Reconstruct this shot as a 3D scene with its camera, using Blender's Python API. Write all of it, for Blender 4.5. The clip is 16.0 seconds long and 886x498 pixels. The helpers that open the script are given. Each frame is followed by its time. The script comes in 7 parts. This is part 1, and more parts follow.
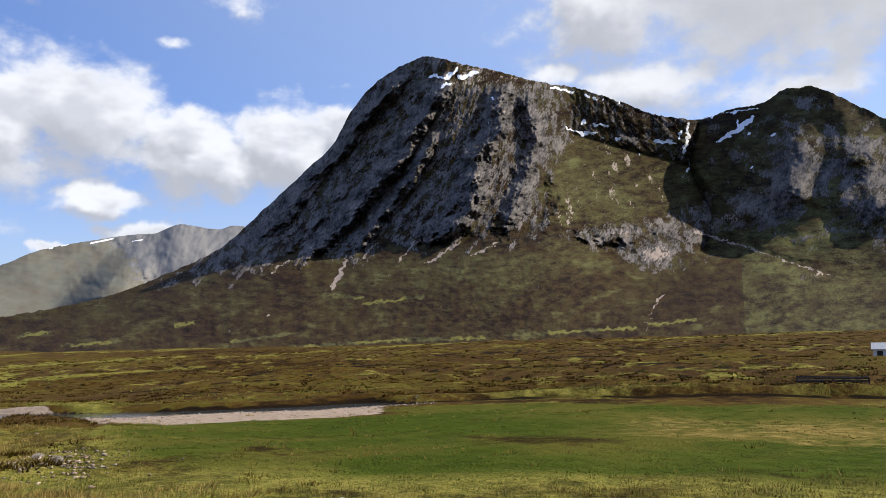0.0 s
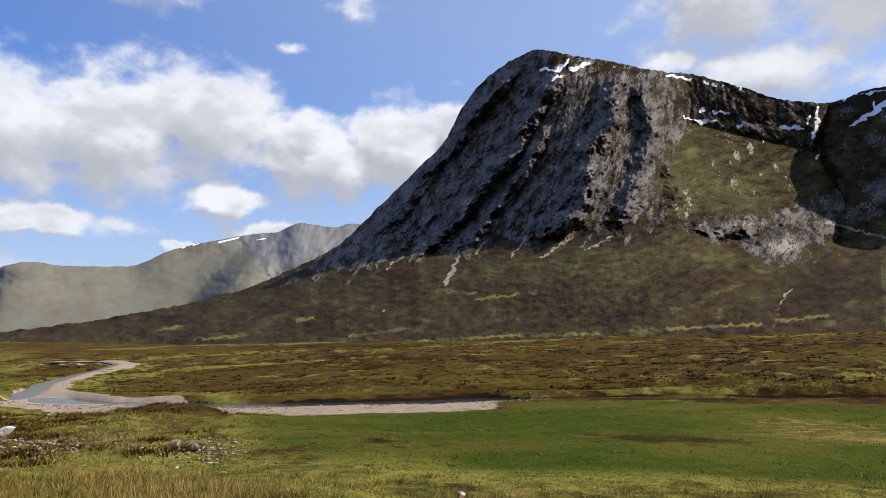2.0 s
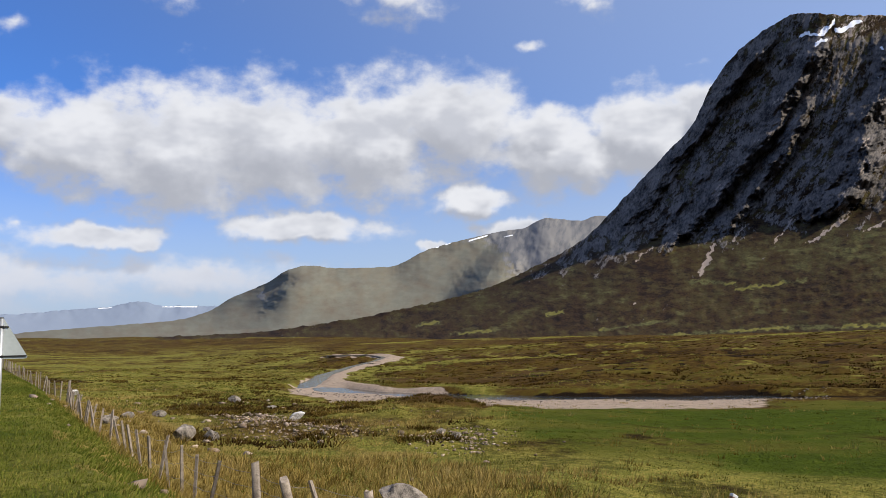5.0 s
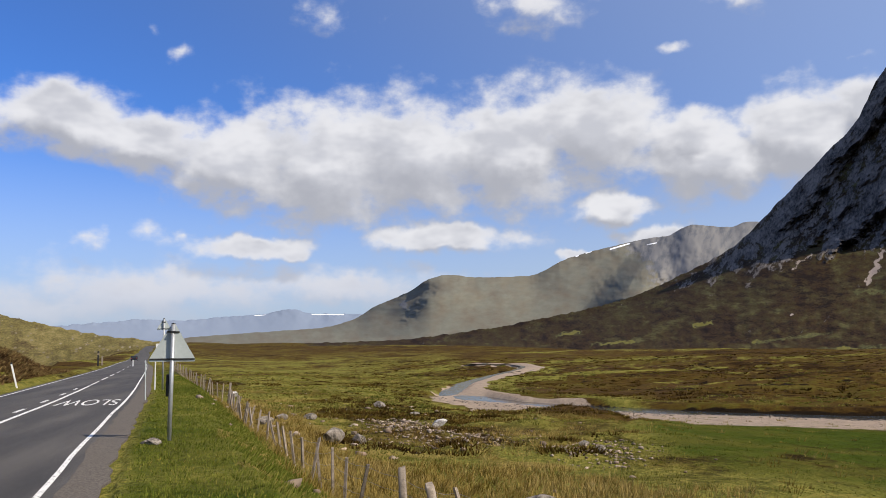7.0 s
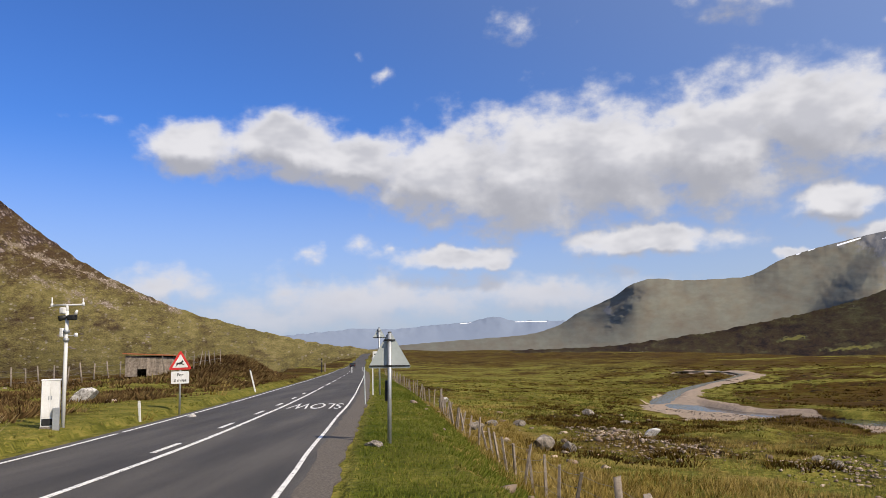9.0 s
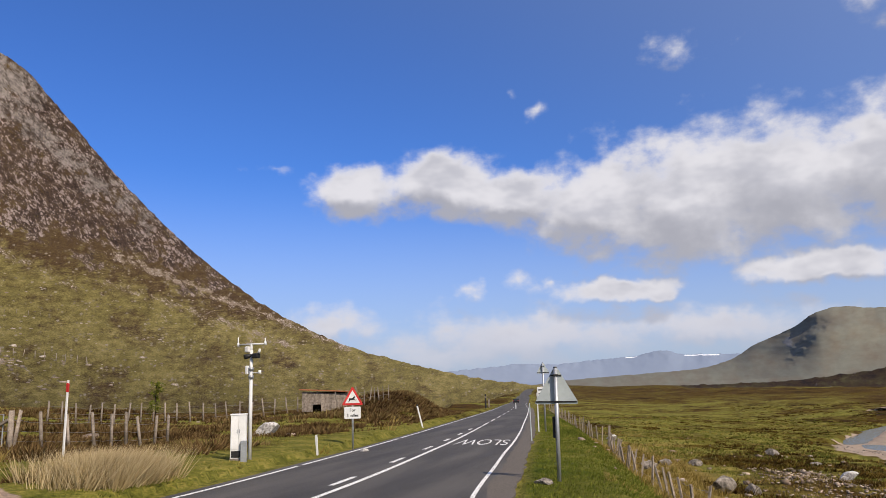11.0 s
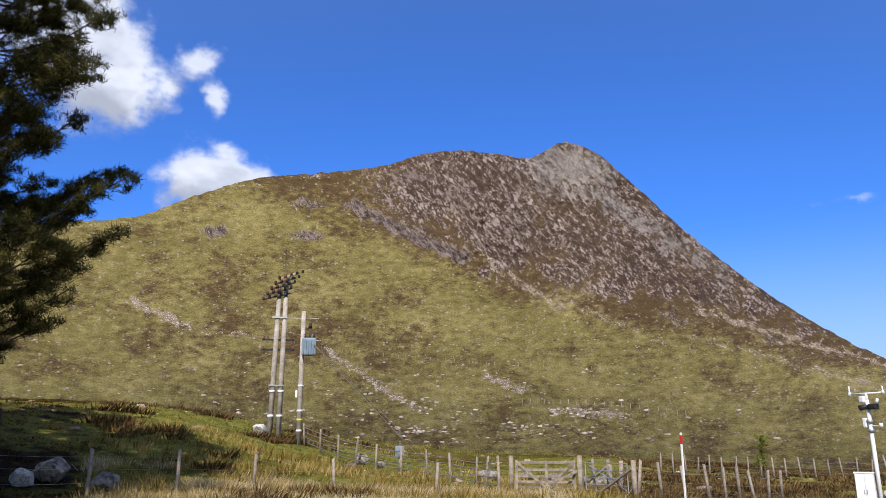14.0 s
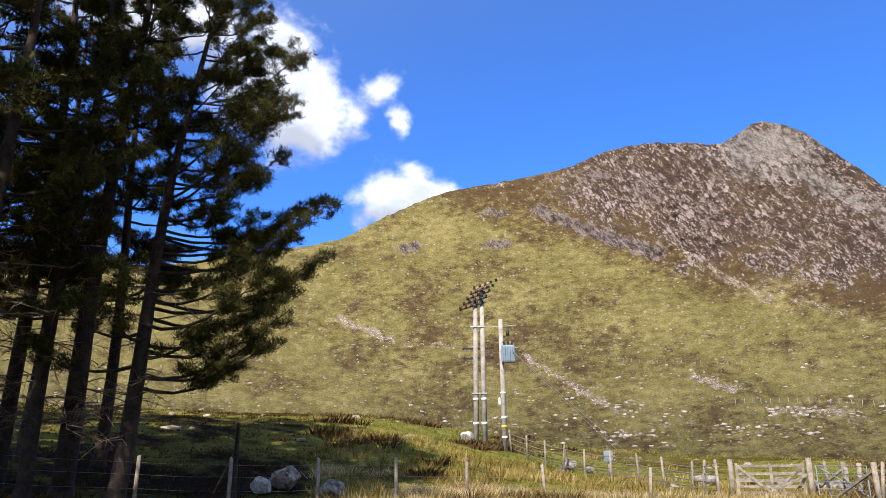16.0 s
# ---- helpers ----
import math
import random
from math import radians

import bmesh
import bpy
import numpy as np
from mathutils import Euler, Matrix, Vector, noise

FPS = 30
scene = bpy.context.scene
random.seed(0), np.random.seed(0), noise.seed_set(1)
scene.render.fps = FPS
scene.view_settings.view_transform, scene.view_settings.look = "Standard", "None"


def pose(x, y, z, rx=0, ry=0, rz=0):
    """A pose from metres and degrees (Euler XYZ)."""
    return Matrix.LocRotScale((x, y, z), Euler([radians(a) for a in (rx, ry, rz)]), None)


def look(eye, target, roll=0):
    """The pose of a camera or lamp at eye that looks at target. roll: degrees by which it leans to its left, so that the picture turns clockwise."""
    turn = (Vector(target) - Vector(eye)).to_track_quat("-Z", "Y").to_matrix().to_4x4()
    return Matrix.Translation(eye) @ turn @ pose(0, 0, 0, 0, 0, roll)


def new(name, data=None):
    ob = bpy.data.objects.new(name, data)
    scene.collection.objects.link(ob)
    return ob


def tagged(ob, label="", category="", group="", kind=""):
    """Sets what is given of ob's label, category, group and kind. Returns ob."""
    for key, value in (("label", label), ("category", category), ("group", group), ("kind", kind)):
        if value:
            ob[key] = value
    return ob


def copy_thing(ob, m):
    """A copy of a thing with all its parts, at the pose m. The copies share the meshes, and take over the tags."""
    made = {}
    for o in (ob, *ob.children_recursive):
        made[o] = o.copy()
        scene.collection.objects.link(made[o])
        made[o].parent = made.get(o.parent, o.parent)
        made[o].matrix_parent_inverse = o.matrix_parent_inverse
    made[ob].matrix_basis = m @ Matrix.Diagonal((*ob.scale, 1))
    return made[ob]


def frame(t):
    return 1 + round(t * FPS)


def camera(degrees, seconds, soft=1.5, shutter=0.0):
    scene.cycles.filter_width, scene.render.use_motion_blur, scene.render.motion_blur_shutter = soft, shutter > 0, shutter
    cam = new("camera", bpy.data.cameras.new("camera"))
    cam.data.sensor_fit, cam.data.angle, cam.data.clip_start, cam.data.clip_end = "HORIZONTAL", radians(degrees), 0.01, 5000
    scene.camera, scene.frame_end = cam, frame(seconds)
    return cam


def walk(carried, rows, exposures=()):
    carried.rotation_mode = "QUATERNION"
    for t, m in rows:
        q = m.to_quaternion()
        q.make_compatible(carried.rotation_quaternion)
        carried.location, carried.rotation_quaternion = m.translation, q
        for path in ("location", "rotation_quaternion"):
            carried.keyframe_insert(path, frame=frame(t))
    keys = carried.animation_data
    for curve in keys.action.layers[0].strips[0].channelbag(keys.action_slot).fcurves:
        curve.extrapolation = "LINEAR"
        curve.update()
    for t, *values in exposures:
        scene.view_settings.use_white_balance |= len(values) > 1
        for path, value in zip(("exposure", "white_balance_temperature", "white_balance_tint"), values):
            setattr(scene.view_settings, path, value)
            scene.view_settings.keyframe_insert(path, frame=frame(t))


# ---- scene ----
# ---------------------------------------------------------------- camera
EYE = (0.0, 0.0, 1.85)
ARM = 0.30  # the camera swings round whoever holds it at this distance
PATH = [  # seconds, heading to the right of the road ahead, pitch, roll
    (0.0, 52.54, 5.86, -1.40),
    (0.5, 50.86, 5.94, -1.31),
    (1.0, 48.81, 5.94, -1.19),
    (1.5, 46.69, 5.82, -1.20),
    (2.0, 44.07, 5.71, -1.21),
    (2.5, 41.22, 5.62, -1.22),
    (3.0, 37.61, 5.34, -1.14),
    (3.5, 35.17, 5.24, -1.13),
    (4.0, 31.39, 5.20, -1.46),
    (4.2, 30.05, 5.15, -1.46),
    (6.3, 19.25, 6.88, -1.42),
    (6.5, 18.23, 6.89, -1.10),
    (7.0, 15.13, 6.70, -1.08),
    (7.5, 10.96, 6.79, -1.24),
    (8.0, 8.70, 7.37, -1.36),
    (8.5, 4.10, 7.56, -1.35),
    (9.0, 0.04, 7.54, -1.41),
    (9.2, -1.47, 7.78, -1.44),
    (11.3, -17.70, 11.51, -1.47),
    (11.5, -22.80, 12.12, -1.01),
    (12.0, -30.71, 13.31, 0.03),
    (12.5, -36.54, 13.63, -0.15),
    (13.0, -41.88, 14.22, 0.04),
    (13.5, -48.26, 14.50, -0.03),
    (14.0, -54.23, 14.95, -0.18),
    (14.5, -57.77, 15.07, -0.32),
    (15.0, -60.57, 15.42, -0.33),
    (15.5, -64.64, 15.42, -0.46),
    (16.0, -68.88, 15.50, -0.99),
]

def heading(az, el, d=1.0):
    """A vector of length d towards a heading (degrees clockwise from +y) and an elevation."""
    a, e = radians(az), radians(el)
    return Vector((math.sin(a) * math.cos(e), math.cos(a) * math.cos(e), math.sin(e))) * d


cam = camera(60.36, 16.0, soft=0.6)
def held(az):
    """Where the camera is when it is turned to a heading."""
    return Vector(EYE) + Vector((ARM * math.sin(radians(az)), ARM * (math.cos(radians(az)) - 1), 0))


walk(cam, [(t, look(held(az), held(az) + heading(az, el, 10), roll)) for t, az, el, roll in PATH],
     exposures=[(0.0, 0.50, 6300, 10), (3.5, 0.32, 6350, 10), (7.0, 0.24, 6450, 11), (9.0, 0.18, 6550, 12), (11.5, 0.14, 6450, 15), (12.5, 0.16, 6000, 17), (13.5, 0.36, 5900, 13), (14.0, 0.43, 5880, 12), (16.0, 0.86, 5980, 11)])

# ---------------------------------------------------------------- sun and sky
SUN_AZ, SUN_EL = 130.5, 43.0
sun = new("sun", bpy.data.lights.new("sun", "SUN"))
sun.data.energy, sun.data.angle, sun.data.color = 4.7, radians(0.53), (1.0, 0.88, 0.69)
sun.matrix_world = look(heading(SUN_AZ, SUN_EL, 100), (0, 0, 0))

# cumulus heaps: heading, elevation, half width, half height in degrees, and for thin ones how dense they get
CLOUDS = [
    (-18, 15.0, 4.2, 2.3), (-12, 15.2, 6, 2.5), (-6, 14.3, 5, 2.2), (-0.5, 12.9, 5.5, 4.0), (6, 13.0, 7, 5.6), (13, 13.7, 7, 5.2), (20, 13.8, 7, 5.2), (26.5, 14.8, 6, 4.4),
    (35, 12.4, 5.5, 3.3), (41, 13.4, 5, 3.4), (45, 14.6, 2.4, 2.2), (33.5, 14.4, 4, 1.9), (28, 9.4, 3.2, 1.5), (15.5, 7.5, 7.0, 1.3), (1.3, 6.9, 5.4, 1.0), (31, 7.0, 3.0, 1.0), (25.8, 5.7, 1.8, 0.6),
    (-9.3, 7.1, 1.2, 1.2, 0.06), (-6.4, 7.8, 1.6, 1.3, 0.05), (-4.1, 7.7, 1.0, 0.8, -0.04), (-20, 4.9, 5.0, 1.3, 0.2), (-5, 3.7, 14, 1.9, 0.2), (8, 4.0, 8, 1.6, 0.2), (-12, 2.6, 16, 1.6, 0.1),
    (6.1, 23.6, 2.5, 1.5, -0.04), (-6, 21.8, 1.2, 1.1, -0.19), (-4.7, 20.6, 1.9, 0.9, -0.19), (-24.6, 16.5, 4.0, 0.8, -0.24), (23.1, 24.2, 3.8, 2.2, 0.06), (10.9, 23.7, 1.5, 1.2, -0.24), (37.7, 23.4, 4.0, 1.6, -0.09), (44.9, 17.9, 2.2, 0.9, -0.14), (39.8, 17.1, 2.0, 0.9, -0.14), (33, 20.4, 1.4, 0.6, -0.1),
    (79, 25, 20, 9.0), (65.5, 23.2, 6.5, 4.6), (88, 22, 12, 7), (68, 16.9, 5.4, 1.9, 0.3), (61.4, 18.4, 2.0, 1.0, 0.2), (79, 15.6, 6, 1.2, 0.25),
    (-82.5, 27.5, 5.0, 5.0), (-79.2, 25.0, 3.2, 3.0), (-73.6, 26.8, 1.8, 1.4, 0.15), (-72.4, 25.0, 1.1, 2.2, 0.05), (-76.0, 25.2, 1.8, 1.5, 0.1), (-72.0, 19.6, 4.2, 2.4), (-92, 31, 7, 3),
]


class Nodes:
    """Short hand for building node trees."""

    def __init__(self, tree):
        self.t, self.n, self.l = tree, tree.nodes, tree.links

    def put(self, sock, v):
        if isinstance(v, bpy.types.NodeSocket):
            self.l.new(v, sock)
        elif v is not None:
            sock.default_value = v

    def node(self, kind, ins=()):
        nd = self.n.new(kind)
        for k, v in dict(ins).items():
            self.put(nd.inputs[k], v)
        return nd

    def math(self, op, a, b=None, c=None, clamp=False):
        nd = self.n.new("ShaderNodeMath")
        nd.operation, nd.use_clamp = op, clamp
        for s, v in zip(nd.inputs, (a, b, c)):
            self.put(s, v)
        return nd.outputs[0]

    def vec(self, op, a, b=None):
        nd = self.n.new("ShaderNodeVectorMath")
        nd.operation = op
        self.put(nd.inputs[0], a)
        if b is not None:
            self.put(nd.inputs[1], b)
        return nd.outputs[0]

    def noise(self, vec, scale, detail=4.0, rough=0.55, out="Fac", lac=2.0):
        nd = self.node("ShaderNodeTexNoise", {"Vector": vec, "Scale": scale, "Detail": detail, "Roughness": rough, "Lacunarity": lac})
        return nd.outputs[out]

    def step(self, v, lo, hi, a=0.0, b=1.0):
        nd = self.n.new("ShaderNodeMapRange")
        nd.interpolation_type = "SMOOTHSTEP"
        for i, s in enumerate((v, lo, hi, a, b)):
            self.put(nd.inputs[i], s)
        return nd.outputs[0]

    def mix(self, f, a, b, blend="MIX"):
        nd = self.n.new("ShaderNodeMix")
        nd.data_type, nd.blend_type = "RGBA", blend
        for s, v in ((nd.inputs[0], f), (nd.inputs[6], a), (nd.inputs[7], b)):
            if isinstance(v, tuple) and len(v) == 3:
                v = (*v, 1.0)
            self.put(s, v)
        return nd.outputs[2]

    def ramp(self, f, stops):
        nd = self.n.new("ShaderNodeValToRGB")
        while len(nd.color_ramp.elements) < len(stops):
            nd.color_ramp.elements.new(0.5)
        for e, (p, c) in zip(nd.color_ramp.elements, stops):
            e.position, e.color = p, (*c, 1.0)
        self.put(nd.inputs[0], f)
        return nd.outputs[0]

    def attr(self, name, out="Fac"):
        nd = self.n.new("ShaderNodeAttribute")
        nd.attribute_name = name
        return nd.outputs[out]


def cloud_group():
    """How much cloud stands in a direction given as (heading, elevation, 0) in degrees."""
    g = bpy.data.node_groups.new("cloud_field", "ShaderNodeTree")
    g.interface.new_socket("place", in_out="INPUT", socket_type="NodeSocketVector")
    g.interface.new_socket("cover", in_out="OUTPUT", socket_type="NodeSocketFloat")
    g.interface.new_socket("heap", in_out="OUTPUT", socket_type="NodeSocketFloat")
    k = Nodes(g)
    place, ends = k.n.new("NodeGroupInput").outputs[0], k.n.new("NodeGroupOutput").inputs
    best = None
    bent = place
    for scale, amount in ((0.22, 2.6), (0.6, 1.9), (1.6, 0.6)):
        stir = k.vec("SUBTRACT", k.noise(place, scale, 2.0, 0.5, "Color"), (0.5, 0.5, 0.5))
        bent = k.vec("ADD", bent, k.vec("MULTIPLY", stir, (amount, amount * 0.6, 0)))
    for a, e, ra, re, *thin in CLOUDS:
        d = k.vec("MULTIPLY", k.vec("SUBTRACT", bent, (a, e, 0)), (1 / ra, 1 / re, 0))
        f = k.n.new("ShaderNodeVectorMath")
        f.operation = "LENGTH"
        k.put(f.inputs[0], d)
        f = k.math("SUBTRACT", 1.0, f.outputs["Value"])
        if thin:
            f = k.math("ADD", k.math("MULTIPLY", f, 0.48), thin[0] - 0.22)
        best = f if best is None else k.math("SMOOTH_MAX", best, f, 0.2)
    # beyond the part of the sky that is seen broken cloud goes on, thinned to dim the ambient light
    flat = k.vec("MULTIPLY", place, (0.5, 1.2, 0))
    wide = k.math("SUBTRACT", k.math("MULTIPLY", k.noise(flat, 0.11, 3.0), 3.0), 1.85)
    sep = k.node("ShaderNodeSeparateXYZ", {0: place})
    away = k.math("MAXIMUM", k.step(k.math("ABSOLUTE", sep.outputs[0]), 100, 125), k.step(sep.outputs[1], 40, 55))
    best = k.math("MAXIMUM", best, k.math("SUBTRACT", k.math("ADD", wide, away), 1.0))
    big = k.noise(k.vec("MULTIPLY", place, (0.75, 1.0, 0)), 0.2, 2.0, 0.5)
    fine = k.noise(k.vec("MULTIPLY", place, (0.7, 1.0, 0)), 0.5, 7.0, 0.55)
    n = k.math("ADD", k.math("MULTIPLY", k.math("SUBTRACT", big, 0.5), 0.8), k.math("MULTIPLY", k.math("SUBTRACT", fine, 0.5), 1.25))
    k.put(ends[0], k.math("ADD", best, k.math("MULTIPLY", n, k.step(sep.outputs[1], 1.0, 8.0, 0.6, 1.0))))
    k.put(ends[1], best)
    return g


def make_world():
    w = bpy.data.worlds.new("sky")
    w.use_nodes = True
    scene.world = w
    k = Nodes(w.node_tree)
    k.n.clear()
    sky = k.n.new("ShaderNodeTexSky")
    sky.sky_type, sky.sun_disc = "NISHITA", False
    sky.sun_elevation, sky.sun_rotation = radians(SUN_EL), radians(SUN_AZ)
    sky.air_density, sky.dust_density, sky.ozone_density, sky.altitude = 1.0, 1.8, 2.5, 300
    blue = k.mix(1.0, sky.outputs[0], (0.56, 0.92, 1.54), "MULTIPLY")
    d = k.node("ShaderNodeTexCoord").outputs["Generated"]
    s = k.node("ShaderNodeSeparateXYZ", {0: d})
    az = k.math("MULTIPLY", k.math("ARCTAN2", s.outputs[0], s.outputs[1]), 180 / math.pi)
    el = k.math("MULTIPLY", k.math("ARCSINE", s.outputs[2]), 180 / math.pi)
    # paler towards the sun and towards the horizon
    toward = k.n.new("ShaderNodeVectorMath")
    toward.operation = "DOT_PRODUCT"
    k.put(toward.inputs[0], d)
    toward.inputs[1].default_value = heading(SUN_AZ, SUN_EL)
    blue = k.mix(k.step(toward.outputs["Value"], -0.40, 0.65, 0.0, 0.50), blue, (5.4, 6.2, 7.4))
    blue = k.mix(k.step(toward.outputs["Value"], 0.0, -0.6, 0.0, 1.0), blue, k.mix(1.0, blue, (0.88, 1.03, 1.13), "MULTIPLY"))
    blue = k.mix(k.step(el, 17.0, 0.5, 0.0, 0.62), blue, (6.0, 6.6, 7.5))
    place = k.node("ShaderNodeCombineXYZ", {0: az, 1: el, 2: 0.0}).outputs[0]
    g = cloud_group()
    def field(p):
        nd = k.n.new("ShaderNodeGroup")
        nd.node_tree = g
        k.put(nd.inputs[0], p)
        return nd.outputs

    (here, heap), (up, heap_up) = field(place), field(k.vec("ADD", place, (0.6, 1.6, 0)))
    cover = k.math("MULTIPLY", k.step(here, -0.20, 0.34), k.step(here, -0.25, 0.5, 0.5, 1.0))
    # tops catch the sun, the undersides are grey; smaller billows show faintly
    slope = k.math("ADD", k.math("MULTIPLY", k.math("SUBTRACT", heap_up, heap), 0.95), k.math("MULTIPLY", k.math("SUBTRACT", up, here), 0.45))
    lit = k.step(slope, -0.42, 0.50, 1.0, 0.0)
    patch = k.step(k.noise(k.vec("MULTIPLY", place, (0.6, 1.1, 0)), 0.34, 3.0, 0.55), 0.36, 0.64)
    body = k.mix(k.math("MULTIPLY", k.step(here, 0.15, 0.7), patch), (8.3, 8.3, 8.45), (5.9, 6.0, 6.4))
    tone = k.mix(lit, (4.4, 4.5, 4.9), body)
    tone = k.mix(k.math("MULTIPLY", k.step(toward.outputs["Value"], 0.45, 0.75), k.step(here, 0.12, 0.5, 0.0, 0.85)), tone, (5.0, 5.0, 5.1))
    tone = k.mix(k.step(el, 9.0, 2.0, 0.0, 0.7), tone, (6.0, 6.2, 7.0))
    both = k.mix(k.math("MULTIPLY", cover, k.step(el, 0.0, 5.0, 0.55, 0.97)), blue, tone)
    bg = k.node("ShaderNodeBackground", {0: both, 1: 0.085})
    k.l.new(bg.outputs[0], k.n.new("ShaderNodeOutputWorld").inputs[0])


make_world()

# ---------------------------------------------------------------- numbers on grids
_rng = np.random.RandomState(7)
_PERM = np.concatenate([_rng.permutation(512)] * 3)
_GRAD = np.stack([np.cos(np.arange(512) * 2.399963), np.sin(np.arange(512) * 2.399963)], -1)


def perlin(x, y):
    """Gradient noise on arrays, about -0.7 to 0.7."""
    xi, yi = np.floor(x).astype(int), np.floor(y).astype(int)
    xf, yf = x - xi, y - yi
    xi, yi = xi % 512, yi % 512
    u, v = xf * xf * xf * (xf * (xf * 6 - 15) + 10), yf * yf * yf * (yf * (yf * 6 - 15) + 10)

    def corner(dx, dy):
        g = _GRAD[_PERM[_PERM[(xi + dx) % 512] + (yi + dy) % 512]]
        return g[..., 0] * (xf - dx) + g[..., 1] * (yf - dy)

    a = corner(0, 0) + u * (corner(1, 0) - corner(0, 0))
    b = corner(0, 1) + u * (corner(1, 1) - corner(0, 1))
    return a + v * (b - a)


def fbm(x, y, octaves=5, gain=0.5, seed=0.0):
    total, amp, x, y = np.zeros(np.shape(x)), 1.0, 0.8 * x - 0.6 * y, 0.6 * x + 0.8 * y
    for o in range(octaves):
        total += amp * perlin(x + 17.3 * o + seed, y - 9.1 * o + seed * 1.7)
        x, y = 1.60 * x - 1.25 * y, 1.25 * x + 1.60 * y
        amp *= gain
    return total


def ridged(x, y, octaves=5, gain=0.5, seed=0.0):
    total, amp = np.zeros(np.shape(x)), 1.0
    for o in range(octaves):
        total += amp * (1 - 2 * np.abs(perlin(x + 31.7 * o + seed, y + 5.3 * o - seed)) ** 0.9)
        x, y = 1.63 * x - 1.28 * y, 1.28 * x + 1.63 * y
        amp *= gain
    return total


def sstep(v, lo, hi):
    q = np.clip((v - lo) / (hi - lo), 0, 1)
    return q * q * (3 - 2 * q)


def curve(x, xs, ys):
    """A smooth line through knots (monotone cubic)."""
    xs, ys = np.asarray(xs, float), np.asarray(ys, float)
    h, d = np.diff(xs), np.diff(ys) / np.diff(xs)
    m = np.concatenate([[d[0]], np.where(d[1:] * d[:-1] > 0, 2 * d[1:] * d[:-1] / (d[1:] + d[:-1] + 1e-12), 0), [d[-1]]])
    x = np.clip(x, xs[0], xs[-1])
    i = np.clip(np.searchsorted(xs, x) - 1, 0, len(h) - 1)
    t = (x - xs[i]) / h[i]
    return ((1 + 2 * t) * (1 - t) ** 2 * ys[i] + t * (1 - t) ** 2 * h[i] * m[i] + t * t * (3 - 2 * t) * ys[i + 1] + t * t * (t - 1) * h[i] * m[i + 1])


def line_dist(x, y, pts):
    """Distance to a polyline, and how far along it (0 to 1)."""
    best, along = np.full(np.shape(x), 1e9), np.zeros(np.shape(x))
    n = len(pts) - 1
    for i, ((ax, ay), (bx, by)) in enumerate(zip(pts[:-1], pts[1:])):
        ux, uy = bx - ax, by - ay
        t = np.clip(((x - ax) * ux + (y - ay) * uy) / (ux * ux + uy * uy), 0, 1)
        d = np.hypot(x - ax - t * ux, y - ay - t * uy)
        along = np.where(d < best, (i + t) / n, along)
        best = np.minimum(best, d)
    return best, along


def grid_object(name, P, mat, masks=(), wrap=False, smooth=True):
    """A mesh from an array of places (rows, columns, 3), with named masks on its points."""
    nr, nc = P.shape[:2]
    idx = np.arange(nr * nc).reshape(nr, nc)
    if wrap:
        idx = np.concatenate([idx, idx[:, :1]], 1)
    q = np.stack([idx[:-1, :-1], idx[:-1, 1:], idx[1:, 1:], idx[1:, :-1]], -1).reshape(-1, 4)
    me = bpy.data.meshes.new(name)
    me.vertices.add(nr * nc)
    me.vertices.foreach_set("co", P.reshape(-1).astype(np.float32))
    me.loops.add(q.size)
    me.loops.foreach_set("vertex_index", q.reshape(-1).astype(np.int32))
    me.polygons.add(len(q))
    me.polygons.foreach_set("loop_start", (np.arange(len(q)) * 4).astype(np.int32))
    me.polygons.foreach_set("use_smooth", np.repeat(np.broadcast_to(smooth, nr - 1), len(q) // (nr - 1)))
    me.update(calc_edges=True)
    for key, v in dict(masks).items():
        me.attributes.new(key, "FLOAT", "POINT").data.foreach_set("value", np.asarray(v, np.float32).reshape(-1))
    me.materials.append(mat)
    return new(name, me)

# ---------------------------------------------------------------- materials
def material(name, rough=0.9, metal=0.0, spec=0.3):
    m = bpy.data.materials.new(name)
    m.use_nodes = True
    k = Nodes(m.node_tree)
    b = k.n["Principled BSDF"]
    b.inputs["Roughness"].default_value, b.inputs["Metallic"].default_value = rough, metal
    b.inputs["Specular IOR Level"].default_value = spec
    k.p = b
    k.pos = k.node("ShaderNodeNewGeometry").outputs["Position"]
    k.obj = k.node("ShaderNodeTexCoord").outputs["Object"]
    return m, k


def bump(k, h, strength, dist):
    nd = k.node("ShaderNodeBump", {"Height": h, "Strength": strength, "Distance": dist})
    k.l.new(nd.outputs[0], k.p.inputs["Normal"])


def speckled(name, a, b, scale=6.0, rough=0.8, metal=0.0, relief=0.003, spec=0.3, own=True, vary=0.22):
    """A plain surface whose tone wanders between two colours at two scales."""
    m, k = material(name, rough, metal, spec)
    c = k.obj if own else k.pos
    n1, n2 = k.noise(c, scale, 5.0, 0.6), k.noise(c, scale * 9, 3.0, 0.6)
    f = k.math("ADD", k.math("MULTIPLY", n1, 0.65), k.math("MULTIPLY", n2, 0.35))
    rnd = k.node("ShaderNodeObjectInfo").outputs["Random"]
    col = k.mix(k.step(f, 0.35, 0.65), a, b)
    k.put(k.p.inputs["Base Color"], k.mix(k.math("MULTIPLY", rnd, vary), col, (0.02, 0.02, 0.02)))
    bump(k, n2, 0.5, relief)
    return m


MOOR = [(0.15, (0.020, 0.011, 0.0035)), (0.38, (0.056, 0.032, 0.0075)), (0.55, (0.078, 0.050, 0.010)), (0.74, (0.080, 0.068, 0.011)), (0.92, (0.128, 0.094, 0.022))]


